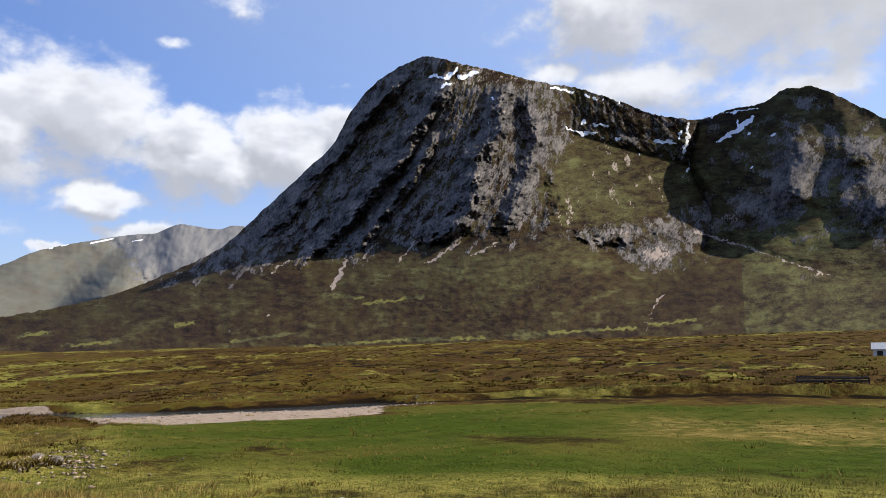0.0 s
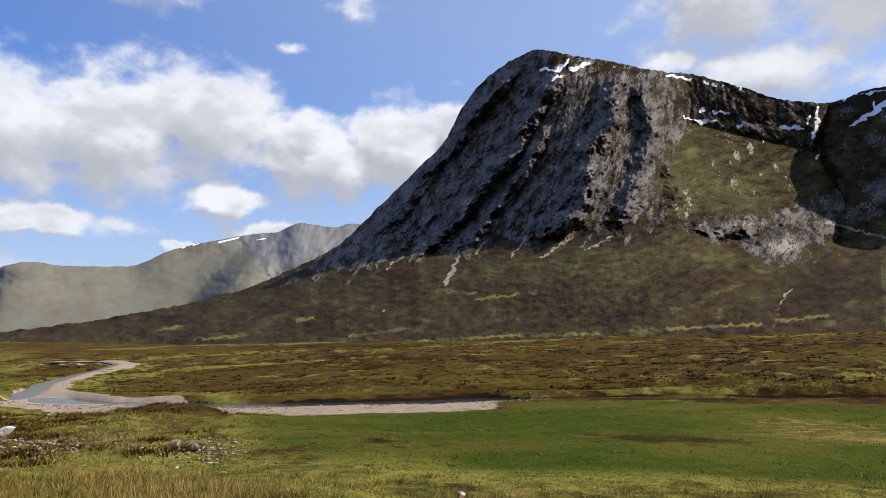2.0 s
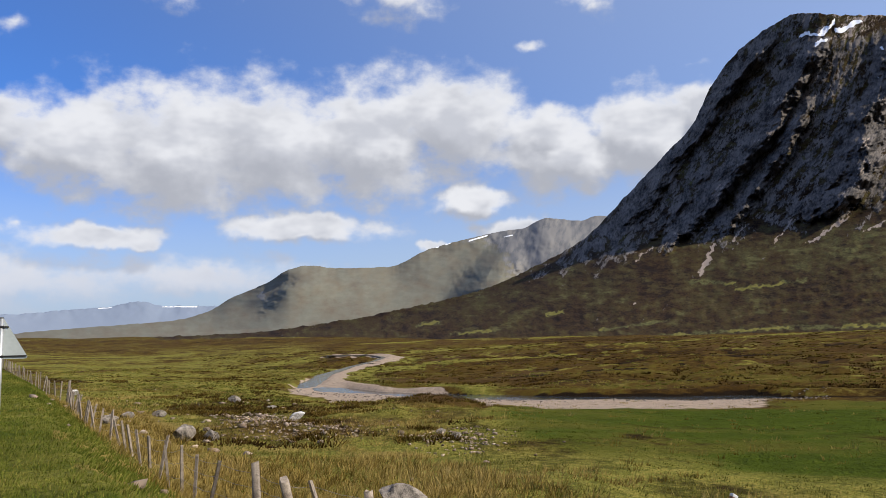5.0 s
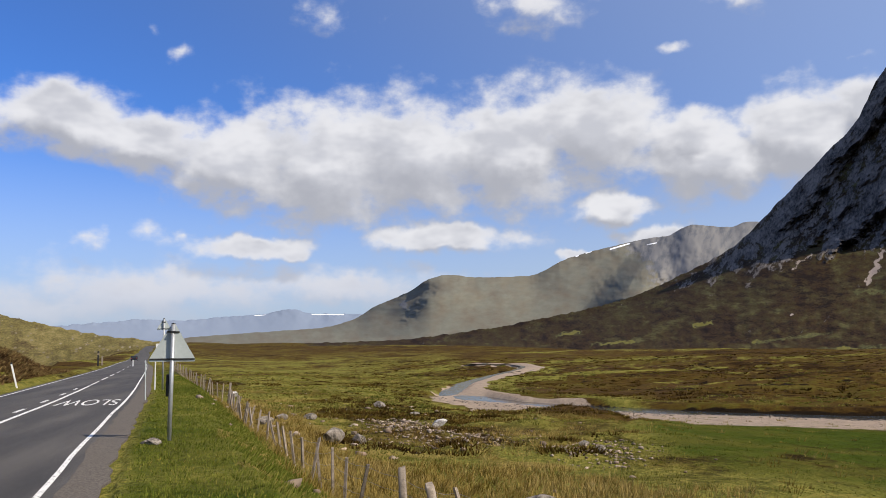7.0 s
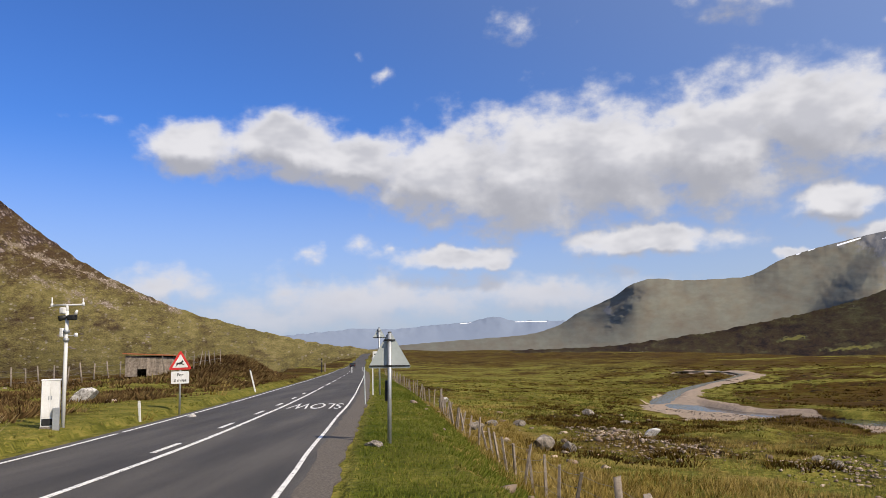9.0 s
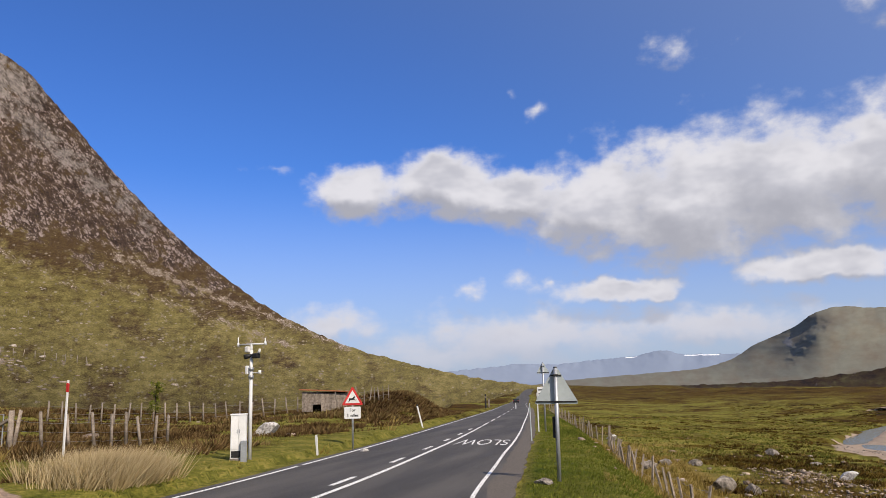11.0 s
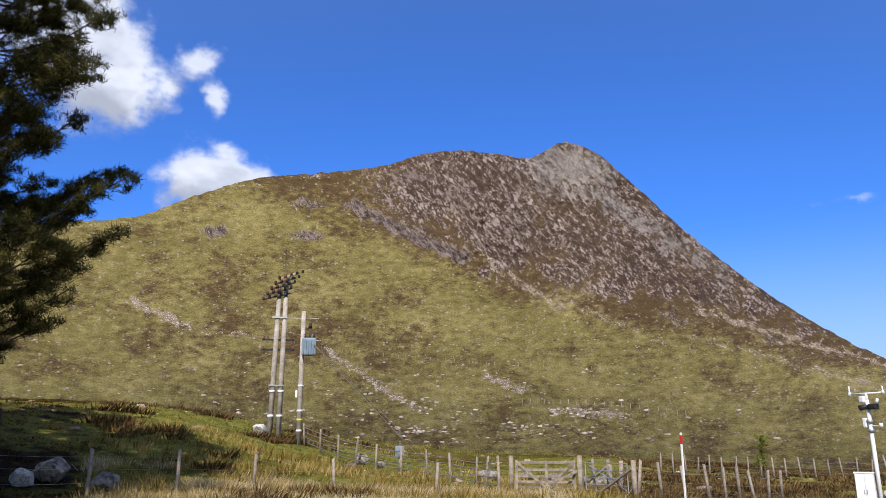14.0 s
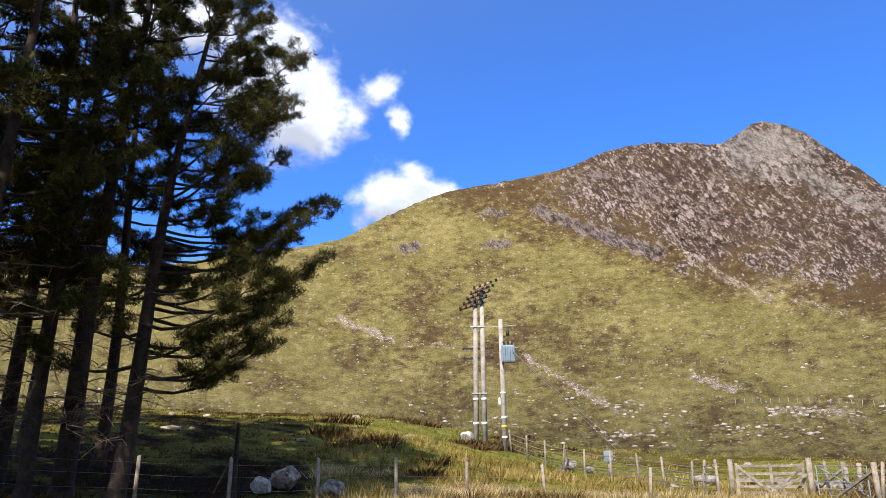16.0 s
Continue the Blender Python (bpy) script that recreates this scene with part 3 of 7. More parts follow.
def make_ground():
    az = np.concatenate([np.arange(-104, 88, 0.28), np.arange(88, 256, 2.0)])
    r = np.concatenate([[0.0, 1.0, 2.0, 3.0, 4.0], np.geomspace(5, 60, 110), np.geomspace(60.5, 170, 150), np.geomspace(173, 4900, 150)])
    R, A = np.meshgrid(r, np.radians(az), indexing="ij")
    x, y = R * np.sin(A), R * np.cos(A)
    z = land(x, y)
    azw = (np.degrees(A) + 180) % 360 - 180
    start = mountain_edge(azw)
    sink = sstep(R, start * 1.02, start * 1.35) * np.minimum(3 + 0.01 * (R - start), 9) * sstep(np.abs(azw), 3.0, 6.0)
    z = z - sink
    u = x - road_x(y)
    u = np.where(u > 0, u - lane(y) + 2.48, u)
    el = np.degrees(np.arctan2(z - EYE[2], R))
    rd = river_reach(x, y)
    n1, n2 = fbm(x / 22, y / 22, 4, 0.6), fbm(x / 6, y / 6, 3, 0.6, 5.0)
    far_side = R > np.interp(azw, [math.degrees(math.atan2(*p)) for p in RIVER[11::-1]], [math.hypot(*p) for p in RIVER[11::-1]])
    far_bank = far_side * sstep(azw, 23, 28) * (azw < 110)
    gravel = sstep(8.4 - 1.8 * sstep(19 - azw, 0, 3) - 3.2 * far_bank + 2.5 * n2 * (1 - far_bank) - rd, 0, 2.0 - 1.2 * far_bank) * (R < 420) * (1 - sstep(azw, 46, 50) * (azw < 110))
    lip = 5.4 - 3.4 * sstep(azw, 46, 52)
    bank = sstep(0.85 - 0.4 * sstep(azw, 46, 52) - np.abs(rd - lip), 0, 0.4) * far_bank
    field = sstep(u, 7, 30) * sstep(70 - R, 0, 6)
    lush = field * sstep(azw, 24, 36) * (1.05 + 0.8 * n1 - 0.6 * sstep(azw, 62, 72) * sstep(-el, 6.2, 5.6)) * sstep(R, 18, 28)
    grass = np.clip(sstep(66 + 20 * n1 - R, 0, 14) * (0.72 + 0.5 * n1 + 0.3 * n2) + 0.55 * sstep(6.2 - np.abs(u), 0, 2), 0, 1)
    strips = 0.9 * sstep(perlin(x / 210, y / 34 + 4), 0.22, 0.4) * sstep(R, 90, 200) + 0.8 * sstep(22 - rd, 0, 8) * sstep(n1, -0.1, 0.15) * sstep(34 - azw, 0, 8)
    grass = np.maximum(grass, np.maximum(strips, 0) * (R < 1500))
    grass = np.maximum(grass, (0.42 + 0.5 * n1) * sstep(azw, 46, 50) * (azw < 104) * sstep(6.5 + 2 * n2 - rd, 0, 2) * (rd > 1.2))
    for a0, e0, a1, e1, w in ((24, -2.75, 40, -2.2, 0.14), (38, -1.75, 58, -1.0, 0.10), (20, -2.0, 34, -1.6, 0.10), (56, -1.5, 80, -0.9, 0.09), (26, -1.2, 44, -0.9, 0.07), (16, -3.3, 24, -3.0, 0.25)):
        d, _ = line_dist(azw, el, [(a0, e0), (a1, e1)])
        grass = np.maximum(grass, 0.75 * sstep(w * (1 + 0.8 * n1) - d, 0, 0.08))
    grass = np.maximum(grass, 0.70 * sstep(20 - azw, 0, 6) * (u > 3) * sstep(800 - R, 0, 600) * (0.75 + 0.8 * n1))
    straw = sstep(n2 + 0.6 * n1, 0.22, 0.5) * sstep(R, 9, 13) * sstep(90 - R, 0, 50) * 0.65 * (u > 5) * (1 - 0.85 * sstep(azw, 28, 38) * sstep(R, 16, 22))
    straw = np.maximum(straw, 0.75 * sstep(3.0 - np.abs(u - 7.9 - 1.6 * n1), 0, 2) * (y < 40) * (y > -20))
    straw = np.maximum(straw, 0.5 * sstep(u, 30, 42) * sstep(azw, 56, 66) * sstep(58 - R, 0, 6) * (0.8 + n1))
    straw = np.maximum(straw, 0.62 * sstep(-azw, 44, 48) * sstep(80 + azw, 0, 3) * sstep(R, 12, 15) * sstep(31 - R, 0, 4) * (u < -4.5) * (0.9 + 0.5 * n2))
    lush = np.maximum(lush, (0.5 + 0.5 * n2) * sstep(u, 3.0, 3.6) * sstep(7.0 + 0.8 * n2 - u, 0, 1.2) * (y > -30) * (y < 110))
    left = sstep(-u, 4.5, 7.5)
    heather = np.clip(0.34 + 0.18 * sstep(azw, 44, 60) * (azw < 110) + 0.9 * n1, 0, 1) * sstep(R, 70, 100) * sstep(2200 - R, 0, 1500) + left * sstep(70 - R, 0, 20) * sstep(n1 + n2, 0.0, 0.3) * 0.8
    # fallen needles under the pines, with the trees' shade painted into the ground colour
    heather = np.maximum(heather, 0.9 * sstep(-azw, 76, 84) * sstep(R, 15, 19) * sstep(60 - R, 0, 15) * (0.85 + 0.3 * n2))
    rise = np.exp(-((x - plan(24.4, -6.3, -4.1)[0]) ** 2 + (y - plan(24.4, -6.3, -4.1)[1]) ** 2) / 26.0)
    poor = 0.75 * sstep(azw, 5, 9) * sstep(31 - azw, 0, 5) * sstep(R, 24, 30) * sstep(60 - R, 0, 8) * sstep(n1 + 0.5 * n2, -0.25, 0.2)
    grass, lush, straw = (v * (1 - np.clip(1.3 * rise, 0, 1)) * (1 - 0.75 * poor) for v in (grass, lush, straw))
    heather = np.maximum(heather, 0.8 * poor)
    for a0, e0, a1, e1 in ((52, -2.05, 74, -1.75), (44, -2.7, 50, -2.65), (57, -3.1, 70, -2.9), (36, -3.6, 41, -3.55), (60, -2.4, 66, -2.3), (28, -3.9, 33, -3.85)):
        d, _ = line_dist(azw, el + 0.12 * n1, [(a0, e0), (a1, e1)])
        bank = np.maximum(bank, sstep(0.05 + 0.04 * n2 - d, -0.02, 0.04))
    hollow = fbm(x / 4.5, y / 4.5, 3, 0.6, 28.0)
    hummocks = sstep(u, 50, 70) * sstep(R, 72, 85) * sstep(320 - R, 0, 120)
    bank = np.maximum(bank, 0.8 * hummocks * sstep(-hollow, 0.22, 0.5))
    grass = np.maximum(grass, 0.62 * hummocks * sstep(hollow + 0.7 * n1, 0.28, 0.55))
    # a second, darker tint deepens the painted shade under the pines
    litter_shade = 0.58 * sstep(-azw, 75, 80) * sstep(R, 15, 18) * sstep(48 - R, 0, 10)
    peat = np.maximum(litter_shade, bank) * (0.95 + 0.5 * n2)
    mx, my = plan(24.4, -6.3, -4.1)
    heather = np.maximum(heather, 0.95 * np.exp(-((x - mx) ** 2 + (y - my) ** 2) / 24.0))
    track, _ = line_dist(x, y, TRACK)
    earth = sstep(2.1 + 0.8 * n2 - track, 0, 0.7) * (-u > 3.0)
    gravel = np.maximum(gravel, 0.85 * sstep(1 - np.hypot((azw - 13) / 4.5, (el + 6.7) / 0.7), 0, 0.6) * (R < 60) * (0.6 + n2))
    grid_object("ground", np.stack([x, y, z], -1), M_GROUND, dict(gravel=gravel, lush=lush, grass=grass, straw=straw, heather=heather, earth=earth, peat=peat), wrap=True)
    tagged(bpy.data.objects["ground"], "rough moorland with grass, heather, peat and river gravel", "ground", kind="structure")


make_ground()


# ---------------------------------------------------------------- mountains
def massif(name, label, mat, azs, knots, rows, relief, masks, behind=500.0, category="mountain", start=None, skyrough=0.12, under=0.6, bend=0.95, scale=500.0):
    """A mountain seen from the glen. knots: heading, elevation and distance of the skyline, elevation and distance of the foot of its crags."""
    K = list(zip(*knots))
    az = azs
    es, rs, ef, rf = (curve(az, K[0], K[i]) for i in (1, 2, 3, 4))
    r0 = start(az) if start else mountain_edge(az)
    a = np.radians(az)
    z0 = land(r0 * np.sin(a), r0 * np.cos(a)) - under
    e0 = np.degrees(np.arctan2(z0 - EYE[2], r0))
    t = np.linspace(0, 1, rows)[:, None]
    split = 0.34
    lo, hi = np.clip(t / split, 0, 1), np.clip((t - split) / (1 - split), 0, 1)
    el = e0 + (ef - e0) * lo + (es - ef) * hi + skyrough * fbm(az * 1.6, az * 0 + 3, 5, 0.6) * hi**8
    R = r0 * (rf / r0) ** (lo**0.8) + (rs - rf) * hi**bend
    A = np.broadcast_to(az, el.shape)
    dr, del_ = relief(A, el, lo, hi)
    fade = sstep(lo, 0.02, 0.25)
    R, el = R + dr * fade, el + del_ * fade
    z = EYE[2] + R * np.tan(np.radians(el))
    m = masks(A, el, lo, hi, R)
    m.update(lie_x=np.radians(A) * scale, lie_y=np.radians(el) * scale * 2.0)
    # the far side falls away out of sight
    tb = np.linspace(0.06, 1, 12)[:, None]
    Rb, zb = R[-1:] + behind * tb, z[-1:] * (1 - 0.12 * tb - 0.75 * tb**2) - 12 * tb
    R, z, A = np.concatenate([R, Rb]), np.concatenate([z, zb]), np.broadcast_to(az, (rows + 12, len(az)))
    m = {q: np.concatenate([np.broadcast_to(v, el.shape), np.repeat(np.broadcast_to(v, el.shape)[-1:], 12, 0)]) for q, v in m.items()}
    ar = np.radians(A)
    ob = grid_object(name, np.stack([R * np.sin(ar), R * np.cos(ar), z], -1), mat, m, smooth=True)
    return tagged(ob, label, category)


def streak(A, el, a0, e0, a1, e1, w):
    """1 on a line between two directions, 0 at w degrees off it."""
    d, _ = line_dist(A, el, [(a0, e0), (a1, e1)])
    return np.clip(1 - d / w, 0, 1)


def spot(A, el, a, e, ra, re):
    return np.clip(1.25 - np.hypot((A - a) / ra, (el - e) / re), 0, 1)


# the great pyramid across the river
PEAK = [  # heading, skyline elevation and distance, foot elevation and distance
    (2, -0.2, 2900, -0.35, 2500), (10, -0.1, 2850, -0.2, 2450), (18, 0.62, 2840, 0.3, 2400), (22.3, 1.33, 2860, 0.8, 2400), (25.5, 1.92, 2900, 1.3, 2400),
    (29, 2.78, 2870, 2.2, 2315), (32.5, 4.2, 2885, 3.3, 2260), (36.3, 6.2, 2880, 4.5, 2180), (39.4, 9.1, 2845, 5.3, 2075), (42.2, 11.7, 2770, 5.4, 1960),
    (44.4, 13.8, 2690, 5.4, 1865), (45.7, 16.05, 2630, 5.6, 1810), (47.4, 18, 2540, 5.9, 1730), (50.1, 19.6, 2390, 6.1, 1595), (51.8, 20.1, 2295, 6.2, 1510),
    (54.2, 19.5, 2210, 6.4, 1400), (56.5, 19, 2205, 6.6, 1340), (60.1, 17.95, 2330, 6.6, 1370), (63, 17.3, 2485, 5.6, 1430), (66.3, 16, 2650, 4.3, 1500), (69, 14.8, 2800, 4, 1560), (71.4, 14.2, 2900, 4.3, 1600),
    (74, 12.5, 2950, 4.2, 1640),
]
RIBS = [  # ribs of the rock face: how far they stand out, widths of the shaded and the sunlit flank in degrees, then headings and elevations down the rib
    (182, 1.8, 1.05, (57.6, 17.6), (57.1, 14.6), (55.4, 12.6), (55.2, 10.2), (54.6, 8.6), (52.4, 6.3)),
    (154, 1.9, 0.75, (53.2, 18.0), (52.7, 17.1), (50.9, 15.1), (49.9, 12.8), (47.3, 10.4), (45.5, 8.0), (41.5, 4.4)),
    (126, 1.8, 0.83, (49.9, 18.9), (48.6, 17.3), (46.9, 15.9), (45.2, 13.4), (42.8, 11.2), (40.3, 8.0), (37.5, 5.2)),
    (103, 1.1, 0.68, (52.0, 14.2), (49.8, 10.4), (47.9, 8.4), (45.9, 5.6)),
    (123, 1.0, 0.68, (54.4, 10.6), (53.4, 9.0), (52.4, 7.8), (51.0, 5.8)),
    (134, 1.0, 1.05, (59.2, 17.0), (59.9, 13.6), (59.0, 11.3), (58.1, 9.0), (56.8, 6.6)),
    (92, 0.8, 0.83, (61.6, 12.2), (61.1, 10.8), (61.4, 9.2), (60.5, 7.2)),
    (77, 0.7, 0.60, (45.2, 10.6), (43.6, 8.4), (41.6, 6.2), (39.8, 4.8)),
]


def gully_line(el):
    """Heading of the deep gully between the two mountains, by elevation."""
    return np.interp(el, (2.5, 5.0, 6.0, 7.5, 9.0, 11.0, 14.0), (70.0, 70.6, 71.2, 72.2, 71.6, 70.6, 70.9))


def rib_field(A, el):
    """How far the ribs of the rock face stand out, in metres."""
    wA = A + 0.42 * fbm(A / 1.1, el / 1.1, 4, 0.55, 90.0)
    wE = el + 0.3 * fbm(A / 1.3, el / 1.3, 3, 0.5, 95.0)
    out = 0 * A
    for amount, shade, lit, *pts in RIBS:
        az, e = np.array(pts)[::-1].T
        d = wA - np.interp(wE, e, az)
        wide = np.interp(wE, (e[0], e[-1]), (1.25, 0.8))
        tent = np.clip(1 - np.where(d < 0, -d / (shade * wide), d / (lit * wide)), 0, 1)
        broken = 0.72 + 0.75 * perlin(wE / 1.5 + 3.1 * az[0], A * 0 + amount)
        out = np.maximum(out, amount * np.clip(broken, 0.2, 1.2) * tent * sstep(wE, e[0] - 1.4, e[0] + 1.2) * sstep(e[-1] + 0.8 - wE, 0, 1.6))
    return out


def fall_line(A, el):
    """A heading that stays the same down the slope: the gullies lean with the mountain's left edge."""
    return A - 0.82 * (el - 8) * np.clip((61 - A) / 9, -0.6, 1)


def crag_fingers(A, el):
    """How much lower the crags reach along some fall lines than along others, in degrees."""
    return 2.6 * perlin(fall_line(A, el) / 1.7 + 9, el / 7) + 1.2 * fbm(A / 0.8, el / 0.8, 4, 0.6, 70.0)


def green_slope(A, el):
    """1 on the smooth slope between the buttress and the corrie."""
    return sstep(A - 2.4 * np.clip((el - 11) / 2.5, 0, 1), 59.6, 61.8) * sstep(el - 7.2 + 0.25 * (66 - A), -0.6, 0.9) * (1 - headwall(A, el))


def headwall(A, el):
    """1 on the shaded wall at the head of the corrie."""
    return sstep(A, 60.6, 62.6) * sstep(el - 14.1 + 0.36 * (A - 62.3) + 0.5 * perlin(A / 1.2, el * 0), -0.3, 0.5)


def peak_relief(A, el, lo, hi):
    foot = np.interp(A, [p[0] for p in PEAK], [p[3] for p in PEAK])
    crag = sstep(el - foot + crag_fingers(A, el), -1.2, 1.6) * sstep(A, 29, 36)
    ribs = rib_field(A, el)
    lean = fall_line(A + 0.25 * fbm(A / 0.9, el / 0.9, 3, 0.55, 97.0), el)
    smooth = np.clip(0.9 * green_slope(A, el) + 0.85 * sstep(el, 17.4, 18.4) * sstep(A, 53, 56) + 0.45 * headwall(A, el), 0, 0.93)
    bold = (0.62 + 0.009 * ribs) * (1 - smooth)
    rock = bold * (22 * ridged(lean / 0.95, el / 2.2, 2, 0.5, 4.0) + 10 * ridged(lean / 0.5, el / 0.7, 2, 0.55, 14.0) + 2.0 * fbm(A / 0.32, el / 0.24, 1, 0.6, 18.0))
    rock = rock + 3.0 * fbm(lean / 0.7, el / 0.5, 2, 0.6, 20.0)
    # broken crags under the green slope
    low_crags = np.exp(-(((A - 65.0) / 3.6) ** 2 + ((el - 6.4 + 0.12 * (A - 65)) / 1.1) ** 2))
    knobs = low_crags * (60 * ridged(A / 1.9, el / 1.1, 2, 0.6, 47.0) + 14 * ridged(A / 0.6, el / 0.45, 1, 0.6, 48.0))
    slab = 95 * np.exp(-(((A - 68.2) / 1.5) ** 2 + ((el - 4.9) / 0.75) ** 2)) - 60 * np.exp(-(((A - 64.7) / 1.2) ** 2 + ((el - 5.4) / 0.5) ** 2))
    wall = headwall(A, el)
    corrie = 900 * sstep(A - gully_line(el), -0.2, 3.0) * sstep(hi, 0.0, 0.1)
    # the slope runs back to the foot of a steep wall
    line = 14.1 - 0.36 * (A - 62.3)
    back = sstep(A, 59.8, 62.8) * np.clip((el - line + 5.0) / 5.0, 0, 1) ** 1.3
    deep = np.interp(A, [p[0] for p in PEAK], [p[2] - p[4] for p in PEAK]) * (1 - hi**0.78)
    corrie = corrie + back * (deep + 150 * np.clip((71.2 - A) / 9.5, 0, 1)) - wall * 16 * fbm(lean / 1.3, el / 1.6, 3, 0.55, 61.0)
    low = (6 + 8 * lo) * fbm(A / 2.2, el / 0.9, 5, 0.6, 1.0) * lo * (1 - crag)
    low = low + 9.0 * fbm(A / 0.6, el / 0.3, 2, 0.55, 19.0) * sstep(lo, 0.05, 0.3) * (1 - crag)
    top = sstep(1.0 - hi, -0.02, 0.10)
    return crag * (-ribs * top - rock * (0.4 + 0.6 * top)) + corrie + low - knobs - slab, 0.04 * fbm(A / 0.5, el / 0.4, 3, 0.6, 3.0) * crag * sstep(1 - hi, 0, 0.1)


def peak_masks(A, el, lo, hi, R):
    ribs, lean = rib_field(A, el), fall_line(A, el)
    A, el = A + 0.26 * fbm(A / 0.5, el / 0.45, 3, 0.6, 111.0), el + 0.22 * fbm(A / 0.5, el / 0.45, 3, 0.6, 117.0)
    n = fbm(A / 1.6, el / 1.1, 4, 0.6, 12.0)
    n2 = fbm(lean / 0.5, el / 0.9, 4, 0.6, 15.0)
    foot = np.interp(A, [p[0] for p in PEAK], [p[3] for p in PEAK])
    smooth, wall = green_slope(A, el), headwall(A, el)
    crag = sstep(el - foot + crag_fingers(A, el) + 0.6 * n, -1.2, 1.3) * sstep(A, 28, 36)
    # bare rock follows the ribs; its colour also helps darken the shaded face between
    rock = crag * (0.56 + 0.0052 * ribs) + 0.42 * n2 - 0.80 * smooth - 0.45 * sstep(el, 17.5, 18.6) * sstep(A, 52.5, 54.5) - 0.15 * wall
    rock = np.maximum.reduce([rock, 1.2 * spot(A, el, 68.2, 4.9, 1.7, 0.95) + 0.4 * n2, 0.66 * spot(A, el, 65.5, 6.5, 4.4, 1.1) + 0.5 * n2])
    green = 0.08 + 0.75 * n + 0.40 * smooth + 0.30 * np.exp(-(((A - 65.5) / 5) ** 2 + ((el - 9.0) / 3.0) ** 2)) + 0.4 * np.exp(-(((A - 60) / 10) ** 2 + ((el - 4.2) / 1.8) ** 2))
    green = green - 0.45 * sstep(A, 59, 66) * sstep(4.8 - el, 0, 1.5)
    green = green * sstep(A, 8, 20) * (0.35 + 0.65 * sstep(el, -0.6, 1.8))
    gap = sstep(fbm(A / 4, A * 0 + 7, 2), -0.22, 0.1)
    for line in ((57.0, -0.75, 66.5, -0.35), (67.6, -0.2, 70.6, 0.1), (50.5, -0.95, 55.5, -0.85), (38, -1.35, 52, -0.75), (37, -0.7, 42, -0.1), (33.2, 0.55, 34.4, 0.8), (43.5, 2.6, 46.5, 2.3), (46.5, 1.9, 51, 2.3), (26, -0.6, 29, -0.5), (23.4, 0.1, 25.0, 0.3)):
        green = np.maximum(green, 2.0 * sstep(streak(A, el, *line, 0.17), 0.1, 0.6) * np.maximum(gap, 0.55))
    scree = np.maximum.reduce([streak(A, el, 45.2, 5.1, 44.9, 4.3, 0.26), streak(A, el, 44.9, 4.3, 44.2, 3.1, 0.30), 0.8 * streak(A, el, 53.8, 6.4, 51.4, 4.8, 0.2), 0.75 * streak(A, el, 57.0, 6.4, 54.6, 5.2, 0.18),
                               0.8 * streak(A, el, 68.6, 2.0, 67.7, 0.9, 0.15), 0.7 * streak(A, el, 67.7, 0.7, 67.3, -0.5, 0.13), 0.75 * streak(A, el, 41, 5.2, 39.8, 4.3, 0.2), 0.9 * streak(A, el, 39.4, 1.1, 39.7, 1.15, 0.15),
                               0.75 * streak(A, el, 50.6, 6.6, 49.2, 5.0, 0.22), 0.75 * streak(A, el, 47.6, 6.4, 46.6, 5.4, 0.22), 0.8 * streak(A, el, 71.0, 6.4, 74.7, 4.9, 0.2), 0.7 * streak(A, el, 74.7, 4.9, 78.6, 2.9, 0.16)])
    # paler rubble on rib crests and right buttress stands in for some sunlight
    scree = np.maximum.reduce([scree, 0.66 * spot(A, el, 68.2, 4.9, 1.6, 0.85), 0.40 * spot(A, el, 66.4, 6.6, 2.8, 0.7) + 0.2 * n2, crag * (0.44 * sstep(ribs, 50, 120) + 0.34 * n2 - 0.06 + 0.08 * sstep(A, 54, 57)) * (1 - smooth)])
    scree = np.maximum(scree, (0.38 + 0.4 * n) * smooth * sstep(fbm(lean / 0.5, el / 2.5, 2, 0.5, 39.0), -0.15, 0.3))
    scree = np.maximum(scree, (0.40 + 0.3 * n) * sstep(el, 17.0, 18.2) * sstep(A, 52, 54) * (1 - wall))
    snow = np.maximum.reduce([0.95 * streak(A, el, 51.9, 18.7, 53.4, 18.5, 0.22), streak(A, el, 53.2, 18.6, 53.9, 19.1, 0.32), streak(A, el, 52.8, 17.9, 53.5, 18.1, 0.22), streak(A, el, 54.2, 18.5, 55.5, 18.85, 0.30),
                              0.9 * streak(A, el, 62.2, 14.5, 63.2, 14.0, 0.17), 0.9 * streak(A, el, 63.2, 14.0, 64.3, 13.9, 0.24), 0.85 * streak(A, el, 64.1, 14.6, 65.3, 14.4, 0.2), 0.9 * spot(A, el, 63.4, 14.75, 0.22, 0.25), 0.8 * spot(A, el, 65.9, 13.4, 0.3, 0.25), 0.7 * spot(A, el, 64.8, 13.6, 0.2, 0.15),
                              streak(A, el, 70.9, 14.1, 70.9, 12.9, 0.22), streak(A, el, 70.9, 12.9, 70.5, 12.0, 0.2), 0.9 * streak(A, el, 70.4, 13.6, 70.3, 13.0, 0.14), streak(A, el, 70.9, 11.2, 70.7, 10.7, 0.26), 0.9 * streak(A, el, 68.5, 13.0, 70.0, 12.85, 0.17), 0.6 * spot(A, el, 67.4, 12.2, 0.2, 0.12),
                              0.9 * streak(A, el, 60.2, 17.8, 66.0, 15.9, 0.22) * sstep(fbm(A / 0.8, A * 0, 2), -0.12, 0.1), 0.7 * spot(A, el, 56.6, 16.9, 0.2, 0.3), 0.6 * spot(A, el, 56.3, 15.2, 0.15, 0.2)])
    return dict(rock=rock, green=np.clip(green, 0, 1.5), scree=scree, snow=snow)


